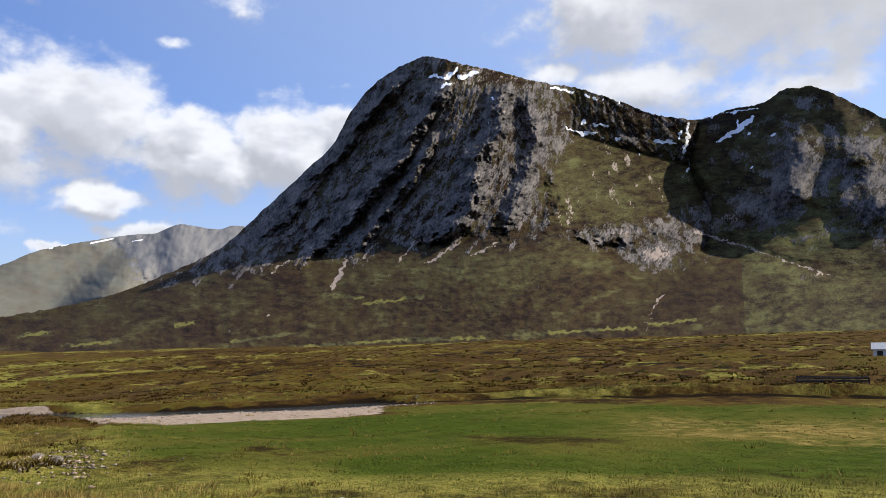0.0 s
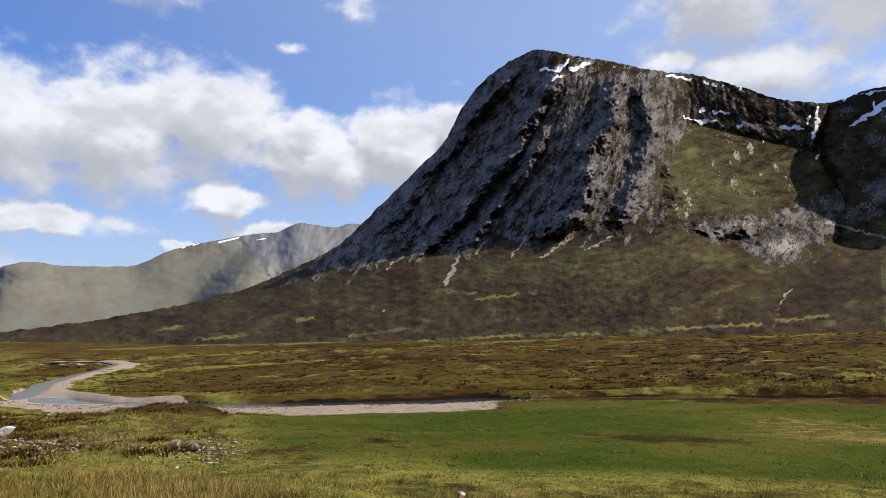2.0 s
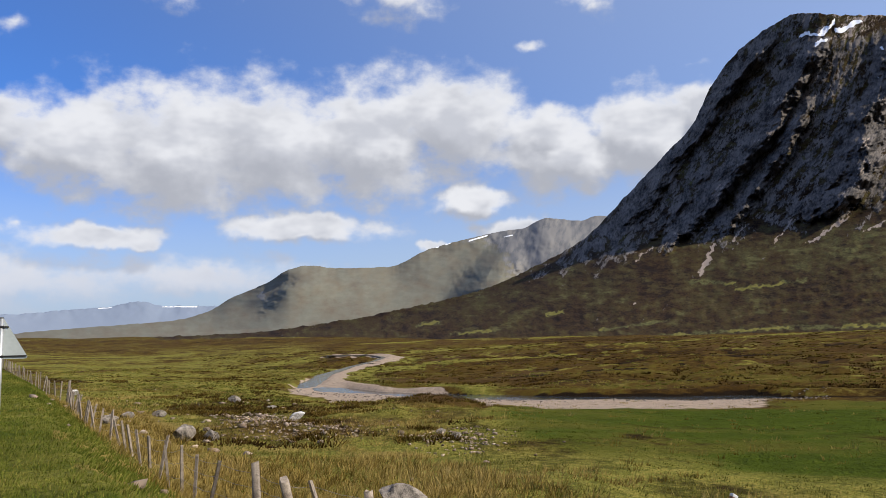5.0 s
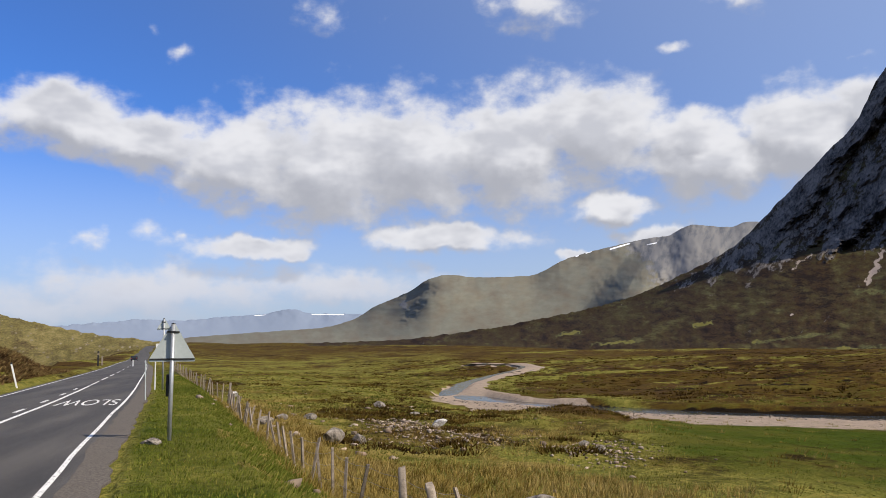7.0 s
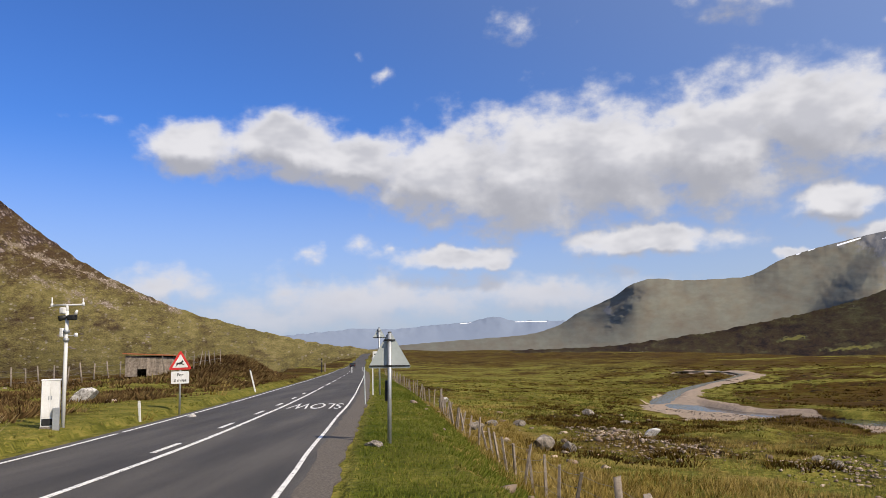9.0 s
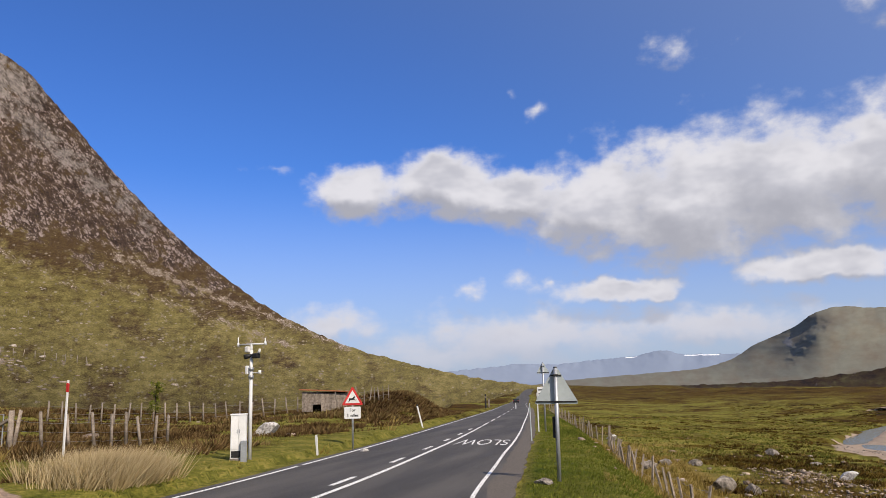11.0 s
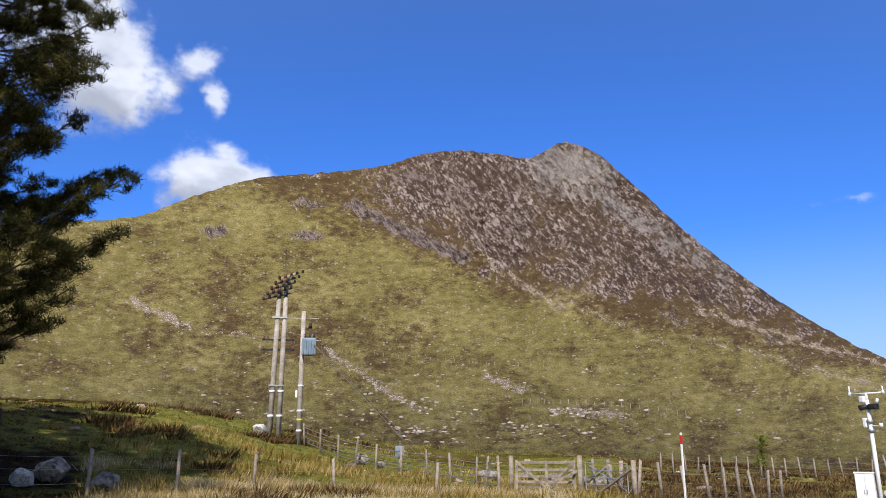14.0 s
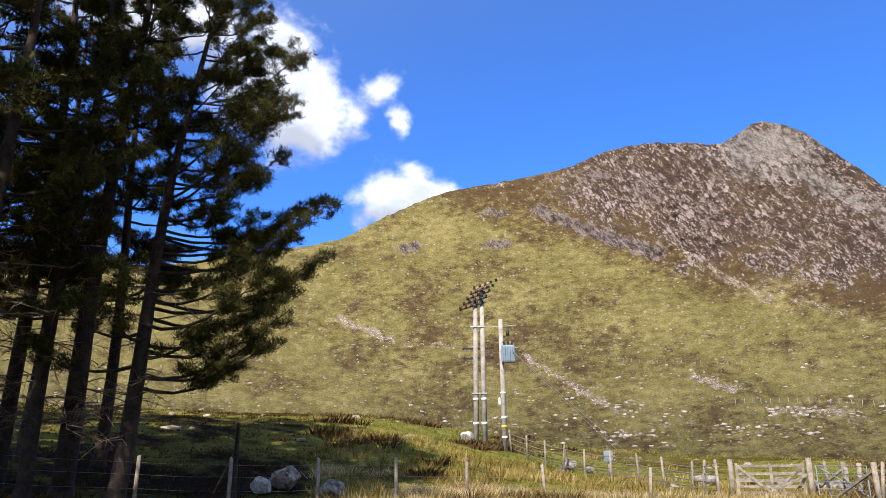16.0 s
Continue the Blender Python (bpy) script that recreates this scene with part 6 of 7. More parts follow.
# ---------------------------------------------------------------- power poles
def power_poles():
    brown = speckled("brown_insulator", (0.10, 0.03, 0.02), (0.22, 0.07, 0.04), 6, 0.3)
    pale = speckled("silvered_pole_timber", (0.24, 0.205, 0.17), (0.46, 0.41, 0.36), 2.5, 0.9)
    m = at(-66.4, 46.0, 0, 66.4)
    s = thing("power_pole", "twin grey timber power pole with stacked insulators", "power pole", m, "power poles")
    for x, h in ((-0.22, 8.7), (0.22, 9.3)):
        bm = B()
        tube(bm, (x * 1.15, 0, -0.5), (x * 0.9 + 0.12, 0, h), 0.17, 0.13, n=12)
        leg = part("pole", bm, pale, s)
        for z in (1.2, 2.6):
            bm = B()
            tube(bm, (x * 1.12 + 0.012 * z, 0, z), (x * 1.12 + 0.012 * z, 0, z + 0.14), 0.176, n=12)
            part("plate", bm, M_WHITE, leg, "white number plate band")
    for z in (5.1, 5.7):
        bm = B()
        beam(bm, (-0.95, 0.16, z), (0.95, 0.16, z), 0.08, 0.10)
        bar = part("crossarm", bm, M_BLACK, s)
        for x in (-0.85, 0.85):
            bm = B()
            tube(bm, (x, 0.16, z - 0.02), (x, 0.16, z + 0.2), 0.06, 0.05, n=8)
            part("insulator", bm, brown, bar)
    for i in range(5):
        z, y = 8.2 + 0.32 * i, -0.2
        bm = B()
        beam(bm, (-1.05 + 0.22 * i, y, z - 0.18), (0.55 + 0.1 * i, y, z + 0.28), 0.09, 0.10)
        bar = part("crossarm", bm, pale if i == 4 else M_BLACK, s)
        for q in range(5):
            x = -1.0 + 0.22 * i + 0.34 * q
            bm = B()
            zz = z - 0.18 + 0.46 * (q * 0.34) / 1.5
            for g in range(3):
                tube(bm, (x, y - 0.05, zz + 0.03 + 0.06 * g), (x, y - 0.05, zz + 0.08 + 0.06 * g), 0.09, 0.055, n=8)
            part("insulator", bm, brown if q < 3 else M_BLACK, bar)
    bm = B()
    tube(bm, (0.32, 0, 9.2), (0.55, 0, 9.7), 0.05, 0.04, n=8)
    part("finial", bm, pale, s)
    for z in (3.0, 7.0):
        bm = B()
        beam(bm, (-0.42, -0.16, z), (0.45, -0.16, z), 0.06, 0.08)
        part("brace", bm, M_GALV, s)
    m2 = at(-64.65, 45.0, 0, 64)
    s = thing("power_pole", "grey timber power pole carrying a blue-grey transformer", "power pole", m2, "power poles")
    bm = B()
    tube(bm, (0, 0, -0.5), (0.0, 0, 7.6), 0.16, 0.125, n=12)
    leg = part("pole", bm, pale, s)
    for z in (0.7, 1.3, 1.8, 3.2):
        bm = B()
        tube(bm, (0, 0, z), (0, 0, z + 0.12), 0.166, n=12)
        part("plate", bm, M_WHITE if z != 1.3 else speckled("yellow_plate", (0.6, 0.45, 0.05), (0.7, 0.55, 0.1)), leg)
    bm = B()
    beam(bm, (-0.9, 0.12, 7.2), (0.9, 0.12, 7.2), 0.05, 0.06)
    part("crossarm", bm, M_WOOD, s)
    steel = speckled("blue_grey_enamel", (0.15, 0.20, 0.26), (0.20, 0.26, 0.33), 2.0, 0.5)
    bm = B()
    block(bm, (-0.02, -0.75, 4.95), (0.78, -0.14, 5.95), 0.07)
    tank = part("transformer", bm, steel, s, "blue-grey transformer tank")
    for i in range(5):
        bm = B()
        block(bm, (0.06 + 0.14 * i, -0.82, 5.05), (0.09 + 0.14 * i, -0.751, 5.8), 0.006)
        part("cooling_fin", bm, steel, tank)
    for i in range(3):
        bm = B()
        for g in range(3):
            tube(bm, (0.15 + 0.24 * i, -0.45, 5.95 + 0.09 * g), (0.15 + 0.24 * i, -0.45, 6.02 + 0.09 * g), 0.07, 0.045, n=8)
        part("bushing", bm, M_BLACK, tank)
    bm = B()
    tube(bm, (0.4, -0.3, 6.55), (0.4, -0.3, 6.85), 0.11, 0.09, n=10)
    part("fuse", bm, M_BLACK, s)
    bm = B()
    block(bm, (-0.28, -0.15, 2.6), (-0.16, 0.05, 3.0), 0.02)
    part("cable_box", bm, M_WHITE, s)
    p = m2 @ Vector((0.1, 0, 6.2))
    for i, (az, d) in enumerate(((-54.6, 36.0), (-53.9, 35.6))):
        x, y = d * math.sin(radians(az)), d * math.cos(radians(az))
        e = Vector((x, y, land_at(x, y) - 0.1))
        w = thing("stay_wire", "taut steel stay wire from the power pole to the ground", "wire", pose(*p), "stay wires")
        bm = B()
        tube(bm, (0, 0, 0), e - p, 0.012, n=5)
        part("strand", bm, M_WIRE, w)
        for f in (0.03, 0.06):
            bm = B()
            tube(bm, (e - p) * f, (e - p) * (f + 0.012), 0.05, n=8)
            part("stay_insulator", bm, M_WHITE, w)


power_poles()
s = thing("meter_box", "small blue-grey box on a post by the fence", "box", at(-57.4, 38.5, 0, 57))
bm = B()
tube(bm, (0, 0, -0.2), (0, 0, 1.0), 0.05, n=8)
part("post", bm, M_WOOD, s)
bm = B()
block(bm, (-0.22, -0.16, 0.75), (0.22, 0.04, 1.28), 0.03)
part("case", bm, speckled("blue_grey_case", (0.17, 0.20, 0.24), (0.23, 0.27, 0.31), 2.0, 0.5), s)


# ---------------------------------------------------------------- bridge and hut across the river, car on the road
def footbridge():
    m = at(79.0, 78.0, 0, -79)
    m = Matrix.Translation((0, 0, -4.05 - m.translation.z)) @ m @ Matrix.Diagonal((0.78, 1, 1, 1))
    tar = speckled("tarred_timber", (0.018, 0.015, 0.013), (0.06, 0.05, 0.042), 3.0)
    s = thing("footbridge", "low dark timber footbridge with rails over the river", "bridge", m)
    bm = B()
    block(bm, (-3.8, -0.7, -0.25), (3.8, 0.7, -0.05), 0.02)
    part("deck", bm, tar, s)
    for y in (-0.7, 0.7):
        for z in (0.22, 0.52):
            bm = B()
            block(bm, (-3.8, y - 0.04, z - 0.06), (3.8, y + 0.04, z + 0.06), 0.01)
            part("rail", bm, tar, s)
        for i in range(7):
            bm = B()
            block(bm, (-3.75 + 1.24 * i, y - 0.05, -0.3), (-3.65 + 1.24 * i, y + 0.05, 0.58), 0.01)
            part("baluster", bm, tar, s)
    for x in (-3.9, 3.9):
        bm = B()
        block(bm, (x - 0.35, -1.0, -2.2), (x + 0.35, 1.0, -0.25), 0.1)
        part("abutment", bm, M_STONE, s, "rough stone abutment")


footbridge()


def hut():
    m = at(82.7, 114.0, 0, -83) @ Matrix.Scale(0.72, 4)
    s = thing("hut", "small white-walled hut with a pale metal roof", "hut", m)
    bm = B()
    prism(bm, [(-3.2, -0.5), (3.2, -0.5), (3.2, 1.5), (-3.2, 1.5)], -1.8, 1.8)
    part("wall", bm, M_WHITE, s)
    bm = B()
    for y0, y1 in ((-2.1, 0.0), (0.0, 2.1)):
        z0, z1 = (1.4, 2.5) if y0 < 0 else (2.5, 1.4)
        v = [bm.verts.new(p) for p in ((-3.5, y0, z0), (3.5, y0, z0), (3.5, y1, z1), (-3.5, y1, z1), (-3.5, y0, z0 + 0.1), (3.5, y0, z0 + 0.1), (3.5, y1, z1 + 0.1), (-3.5, y1, z1 + 0.1))]
        for q in ((3, 2, 1, 0), (4, 5, 6, 7), (0, 1, 5, 4), (1, 2, 6, 5), (2, 3, 7, 6), (3, 0, 4, 7)):
            bm.faces.new([v[i] for i in q])
    part("roof", bm, M_GALV, s, "pale metal roof")
    bm = B()
    block(bm, (-2.6, -1.83, -0.3), (-1.7, -1.79, 1.2))
    part("door", bm, M_BLACK, s)


hut()


def car():
    y = 235.0
    x = float(road_x(np.array([y]))[0]) - 0.6
    s = thing("car", "dark car driving away down the far lane", "car", pose(x, y, float(road_z(np.array([y]))[0]) + 0.03, 0, 0, 5))
    paint = speckled("dark_car_paint", (0.02, 0.022, 0.028), (0.03, 0.032, 0.04), 2.0, 0.25)
    bm = B()
    prism(bm, [(-2.1, 0.3), (2.1, 0.3), (2.15, 0.75), (1.2, 0.92), (0.6, 1.42), (-1.2, 1.45), (-1.95, 0.95), (-2.15, 0.8)], -0.85, 0.85)
    bmesh.ops.rotate(bm, verts=bm.verts, matrix=Matrix.Rotation(radians(90), 3, "Z"))
    body = part("body", bm, paint, s)
    glass = speckled("dark_glass", (0.03, 0.04, 0.05), (0.05, 0.06, 0.07), 1.0, 0.08)
    bm = B()
    block(bm, (-0.65, -1.86, 1.0), (0.65, -1.5, 1.36), 0.02)
    part("rear_window", bm, glass, body)
    for px in (-0.66, 0.66):
        bm = B()
        block(bm, (px - 0.12, -2.18, 0.72), (px + 0.12, -2.08, 0.86), 0.02)
        part("tail_light", bm, M_RED, body)
        for py in (-1.35, 1.35):
            bm = B()
            tube(bm, (px - 0.1 + 0.12 * (px > 0), py, 0.31), (px + 0.1 + 0.12 * (px > 0), py, 0.31), 0.31, n=16)
            wheel = part("tyre", bm, M_BLACK, s)
            bm = B()
            tube(bm, (px - 0.11 + 0.12 * (px > 0), py, 0.31), (px + 0.11 + 0.12 * (px > 0), py, 0.31), 0.18, n=12)
            part("rim", bm, M_GALV, wheel)


car()

# ---------------------------------------------------------------- stones
STONES = [stone_mesh(i, 1.0, (1.0 + 0.3 * (i % 3), 1.0, 0.62 + 0.1 * (i % 2)), 3) for i in range(6)]


M_QUARTZ = speckled("white_quartz", (0.22, 0.20, 0.18), (0.80, 0.77, 0.73), 4.5, 0.8, relief=0.02)
WHITE_STONES = [stone_mesh(i + 9, 1.0, (1.0 + 0.2 * i, 1.0, 0.7), 3, M_QUARTZ) for i in range(2)]


def boulder(az, d, size, label, i=0, sink=0.25, turn=0.0, tall=1.0):
    m = at(az, d, 0, turn)
    s = shared("boulder", WHITE_STONES[i % 2] if "white" in label else STONES[i % 6], None, "", Matrix.Translation((0, 0, size * (0.55 - sink) * tall)) @ m @ Matrix.Diagonal((size, size, size * tall, 1)))
    return tagged(s, label, "boulder", "boulders")


boulder(22.2, 15.2, 0.52, "large grey lichen-covered boulder in the grass", 0, 0.35, 30, 1.0)
boulder(7.0, 27.5, 0.36, "jagged grey boulder with pale faces", 2, 0.1, 10, 1.3)
boulder(8.8, 28.5, 0.30, "smooth grey boulder in rough grass", 3, 0.1, 80)
boulder(5.3, 36.0, 0.27, "pale grey stone lying in the grass", 4)
boulder(14.6, 36.0, 0.40, "flat white stone beside bare ground", 5, 0.2, 40, 0.7)
boulder(10.3, 49.0, 0.42, "pale stone out on the brown moor", 0)
boulder(2.2, 34.0, 0.30, "grey slab-sided stone near the fence", 1, 0.2, 15)
boulder(3.3, 35.5, 0.28, "small pale stone in rough pasture", 2)
boulder(-0.2, 60.0, 0.35, "white stone far out on the moor", 3)
boulder(26.2, 27.5, 0.18, "pale stone among bare rubble", 4, 0.1, 0, 1.2)
boulder(25.0, 28.0, 0.15, "flat grey stone among rubble", 5)
boulder(12.9, 44.0, 0.40, "broad grey stone on the pasture", 0, 0.2, 60, 0.7)
boulder(-24.9, 36.0, 0.52, "white quartz boulder in the heather", 1, 0.12, 60, 0.95)
boulder(-5.2, 15.8, 0.20, "flat grey stone on the verge", 3, 0.3, 0, 0.55)
boulder(-81.8, 25.5, 0.40, "white boulder in the shade of the pines", 4, 0.1, 0, 1.1)
boulder(-80.2, 26.3, 0.55, "dark grey boulder in the shade", 5, 0.1)
boulder(-77.0, 24.8, 0.50, "grey boulder at the edge of the shade", 0, 0.15)
boulder(-67.3, 46.0, 0.55, "white boulder at the foot of the twin pole", 1, 0.1)
boulder(-18.0, 27.0, 0.16, "small white stone on the verge", 4)
boulder(-50.9, 38.0, 0.52, "long flat grey boulder behind the gate", 1, 0.1, 50, 0.8)
boulder(-48.4, 39.0, 0.34, "pale angular boulder behind the gate", 2, 0.0, 10, 1.0)
boulder(-46.4, 38.5, 0.55, "broad grey boulder lying behind the gate", 3, 0.1, 30, 0.8)
boulder(-43.1, 36.5, 0.45, "grey boulder half sunk beside the gate", 5, 0.1, 70, 0.9)
boulder(-44.2, 40.0, 0.36, "pale boulder on the rough ground behind the gate", 0, 0.0, 120, 0.9)
boulder(-60.2, 42.0, 0.45, "jagged pale boulder behind the timber fence", 4, 0.0, 20, 1.1)
boulder(-58.8, 41.0, 0.28, "small grey boulder behind the timber fence", 2, 0.0, 90, 1.0)


def scattered(name, label, places, sizes, mat, kind="stuff", category="stones"):
    """Many small stones in one mesh; places as x, y, z rows."""
    V = np.array([(a, b, c) for a in (-0.8, 0.8) for b in (-0.8, 0.8) for c in (-0.8, 0.8)])
    Q = np.array([(0, 1, 3, 2), (4, 6, 7, 5), (0, 4, 5, 1), (2, 3, 7, 6), (0, 2, 6, 4), (1, 5, 7, 3)])
    F = np.concatenate([Q[:, [0, 1, 2]], Q[:, [0, 2, 3]]])
    rng = np.random.RandomState(len(places))
    n, nv = len(places), len(V)
    jig = 1 + 0.42 * (rng.rand(n, nv, 3) - 0.5) * 2
    sq = np.stack([rng.uniform(0.8, 1.5, n), rng.uniform(0.7, 1.2, n), rng.uniform(0.35, 0.75, n)], -1)[:, None]
    a = rng.uniform(0, 6.28, n)
    P = V[None] * jig
    b = rng.uniform(-0.7, 0.7, n)
    cb, sb = np.cos(b)[:, None], np.sin(b)[:, None]
    P = np.stack([P[..., 0] * cb - P[..., 2] * sb, P[..., 1], P[..., 0] * sb + P[..., 2] * cb], -1)
    P = P * sq * np.asarray(sizes)[:, None, None]
    c, s = np.cos(a)[:, None], np.sin(a)[:, None]
    P = np.stack([P[..., 0] * c - P[..., 1] * s, P[..., 0] * s + P[..., 1] * c, P[..., 2]], -1) + np.asarray(places)[:, None]
    return loose(name, label, P.reshape(-1, 3), (F[None] + (np.arange(n) * nv)[:, None, None]).reshape(-1, 3), mat, kind, category)


def loose(name, label, verts, tris, mat, kind, category, tone=None, parent=None):
    me = bpy.data.meshes.new(name)
    me.vertices.add(len(verts))
    me.vertices.foreach_set("co", np.asarray(verts, np.float32).reshape(-1))
    me.loops.add(tris.size)
    me.loops.foreach_set("vertex_index", tris.reshape(-1).astype(np.int32))
    me.polygons.add(len(tris))
    me.polygons.foreach_set("loop_start", (np.arange(len(tris)) * 3).astype(np.int32))
    me.update(calc_edges=True)
    if tone is not None:
        me.attributes.new("tone", "FLOAT", "POINT").data.foreach_set("value", np.asarray(tone, np.float32))
    me.materials.append(mat)
    ob = new(name, me)
    if parent is not None:
        ob.parent = parent
        return ob
    return tagged(ob, label, category, kind=kind)


def island_stone(name, bright, warm=1.0):
    m, k = material(name, 0.9)
    r = k.node("ShaderNodeNewGeometry").outputs["Random Per Island"]
    c = k.ramp(r, [(p, (bright * c[0] * warm, bright * c[1], bright * c[2] / warm)) for p, c in ((0.0, (0.11, 0.075, 0.052)), (0.5, (0.29, 0.21, 0.155)), (1.0, (0.56, 0.445, 0.35)))])
    k.put(k.p.inputs["Base Color"], k.mix(k.step(k.noise(k.pos, 3.0, 4.0), 0.4, 0.6), c, k.mix(0.5, c, (0.08, 0.075, 0.06))))
    return m


M_STONES = island_stone("rubble_stone", 1.0)
M_HILLSTONES = island_stone("pale_hill_stone", 0.95, 0.92)
rng = np.random.RandomState(3)


def drop(az, d, extra=0.0):
    x, y = d * np.sin(np.radians(az)), d * np.cos(np.radians(az))
    return np.stack([x, y, land(x, y) + extra], -1)


def rubble(az, d, saz, sd, n, lo, hi, label):
    A, D = az + saz * rng.randn(n), d + sd * rng.randn(n)
    size = lo * (hi / lo) ** rng.rand(n)
    scattered("rubble", label, drop(A, D, 0.03), size, M_STONES)


rubble(11.8, 34.0, 1.2, 2.2, 700, 0.015, 0.075, "pinkish rubble on a bare patch of ground")
rubble(16.5, 31.0, 2.2, 1.8, 420, 0.012, 0.07, "small stones spread over bare ground")
rubble(26.5, 27.5, 1.9, 1.4, 380, 0.012, 0.07, "grey rubble on a bare bank")
rubble(10, 40, 7, 9, 100, 0.04, 0.15, "stones strewn over rough pasture")
A = rng.uniform(14, 52, 900)
E = np.interp(A, (14, 20, 30, 47, 53), (-4.6, -5.2, -5.75, -5.8, -5.6)) + rng.randn(900) * 0.12
scattered("shingle", "pinkish river shingle along the near bank", drop(A, -7.0 / np.tan(np.radians(E)), 0.02), 0.03 * 3.5 ** rng.rand(900), M_HILLSTONES)
A, D = rng.uniform(-100, -22, 130), rng.uniform(34, 62, 130)
scattered("field_stones", "pale stones strewn at the foot of the hill", drop(A, D, 0.0), 0.06 * 4.5 ** rng.rand(130), M_STONES)


def on_mesh(ob, keep, n, lo, hi, name, label):
    """Stones strewn over the points of a mountain's mesh that keep() picks."""
    co = np.empty(len(ob.data.vertices) * 3)
    ob.data.vertices.foreach_get("co", co)
    co = co.reshape(-1, 3)
    w = keep(np.degrees(np.arctan2(co[:, 0], co[:, 1])), np.degrees(np.arctan2(co[:, 2] - EYE[2], np.hypot(co[:, 0], co[:, 1]))), np.hypot(co[:, 0], co[:, 1]))
    pick = rng.choice(len(co), n, p=w / w.sum())
    p = co[pick] + rng.randn(n, 3) * (0.3, 0.3, 0.05)
    d = np.hypot(p[:, 0], p[:, 1])
    return scattered(name, label, p, np.minimum(lo * (hi / lo) ** rng.rand(n) ** 1.6, d * 0.0032), M_HILLSTONES)


def hill_keep(a, e, r):
    clump = sstep(fbm(a / 2.2, e / 1.2, 3, 0.6, 77.0), -0.1, 0.5)
    w = (a > -100) * (a < -12) * (e > 0.6) * (e < 20) * (0.45 + clump) * (0.35 + 0.65 * sstep(e, 2.5, 5))
    for a0, e0, a1, e1, wd, k in ((-51.4, 5.6, -48.4, 4.4, 0.5, 9), (-63, 7.4, -56, 3.0, 0.35, 14), (-46.4, 2.9, -41.4, 2.6, 0.5, 6), (-77, 10.5, -72.8, 8.6, 0.35, 10), (-72, 8.6, -66, 8.0, 0.2, 8), (-56, 3.6, -52, 2.8, 0.6, 2),
                                 (-38, 9.8, -24, 4.4, 0.4, 4), (-35, 7.6, -22, 3.2, 0.4, 4), (-60, 12.0, -44, 6.5, 1.5, 1.5), (-50, 1.7, -44, 1.4, 0.5, 2), (-58, 1.6, -54, 1.4, 0.4, 2)):
        w = w + k * streak(a, e, a0, e0, a1, e1, wd) * (r < 900)
    return w


on_mesh(bpy.data.objects["hill"], hill_keep, 5500, 0.12, 0.75, "hill_stones", "pale boulders and scree strewn over the grassy hill")


# posts of the two fences that cross the hillside
def hill_fence(pts, n, label):
    s = thing("fence", label, "fence", pose(0, 0, 0), "fences")
    me = bpy.data.objects["hill"].data
    co = np.empty(len(me.vertices) * 3)
    me.vertices.foreach_get("co", co)
    co = co.reshape(-1, 3)
    az, el = np.degrees(np.arctan2(co[:, 0], co[:, 1])), np.degrees(np.arctan2(co[:, 2] - EYE[2], np.hypot(co[:, 0], co[:, 1])))
    t = np.linspace(0, len(pts) - 1, n)
    for a, e in zip(np.interp(t, range(len(pts)), [p[0] for p in pts]), np.interp(t, range(len(pts)), [p[1] for p in pts])):
        i = int(np.argmin((az - a) ** 2 + (el - e) ** 2))
        shared("post", random.choice(PALE), s, "", pose(*co[i], random.gauss(0, 4), random.gauss(0, 4), 0) @ Matrix.Diagonal((1.5, 1.5, 1.35, 1)))


hill_fence([(-73, 8.9), (-68, 8.1), (-62, 7.2), (-55, 6.6), (-48, 6.0), (-40, 5.6)], 60, "line of pale fence posts across the hillside")
hill_fence([(-48.5, 3.3), (-45, 3.2), (-41, 2.9), (-37, 2.3)], 20, "short line of fence posts above the stones")


# ---------------------------------------------------------------- grass, rushes and heather
def blade_material(name, stops):
    m, k = material(name, 0.9, 0.0, 0.04)
    patch = k.math("MULTIPLY", k.math("SUBTRACT", k.noise(k.vec("MULTIPLY", k.pos, (1, 1, 0)), 0.14, 4.0, 0.6), 0.5), 1.5)
    t = k.math("ADD", k.math("MULTIPLY", k.attr("tone"), 0.8), k.math("ADD", patch, 0.1))
    k.put(k.p.inputs["Base Color"], k.ramp(t, stops))
    return m


M_GREEN = blade_material("grass_blades", [(0.1, (0.066, 0.074, 0.014)), (0.45, (0.135, 0.135, 0.025)), (0.7, (0.205, 0.175, 0.040)), (1.0, (0.31, 0.245, 0.078))])
M_STRAW = blade_material("straw_blades", [(0.1, (0.10, 0.07, 0.011)), (0.5, (0.22, 0.155, 0.041)), (1.0, (0.38, 0.285, 0.11))])
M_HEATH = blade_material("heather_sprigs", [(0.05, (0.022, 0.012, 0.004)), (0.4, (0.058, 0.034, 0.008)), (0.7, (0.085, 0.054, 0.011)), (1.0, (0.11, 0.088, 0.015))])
M_BRACKEN = blade_material("brown_bracken", [(0.05, (0.030, 0.017, 0.008)), (0.4, (0.088, 0.052, 0.022)), (0.7, (0.142, 0.092, 0.038)), (1.0, (0.205, 0.158, 0.060))])
M_PALE = blade_material("bleached_blades", [(0.1, (0.20, 0.145, 0.065)), (0.5, (0.39, 0.30, 0.16)), (1.0, (0.56, 0.46, 0.29))])
M_FIELD = blade_material("meadow_blades", [(0.1, (0.028, 0.042, 0.003)), (0.6, (0.058, 0.078, 0.007)), (1.0, (0.09, 0.082, 0.012))])


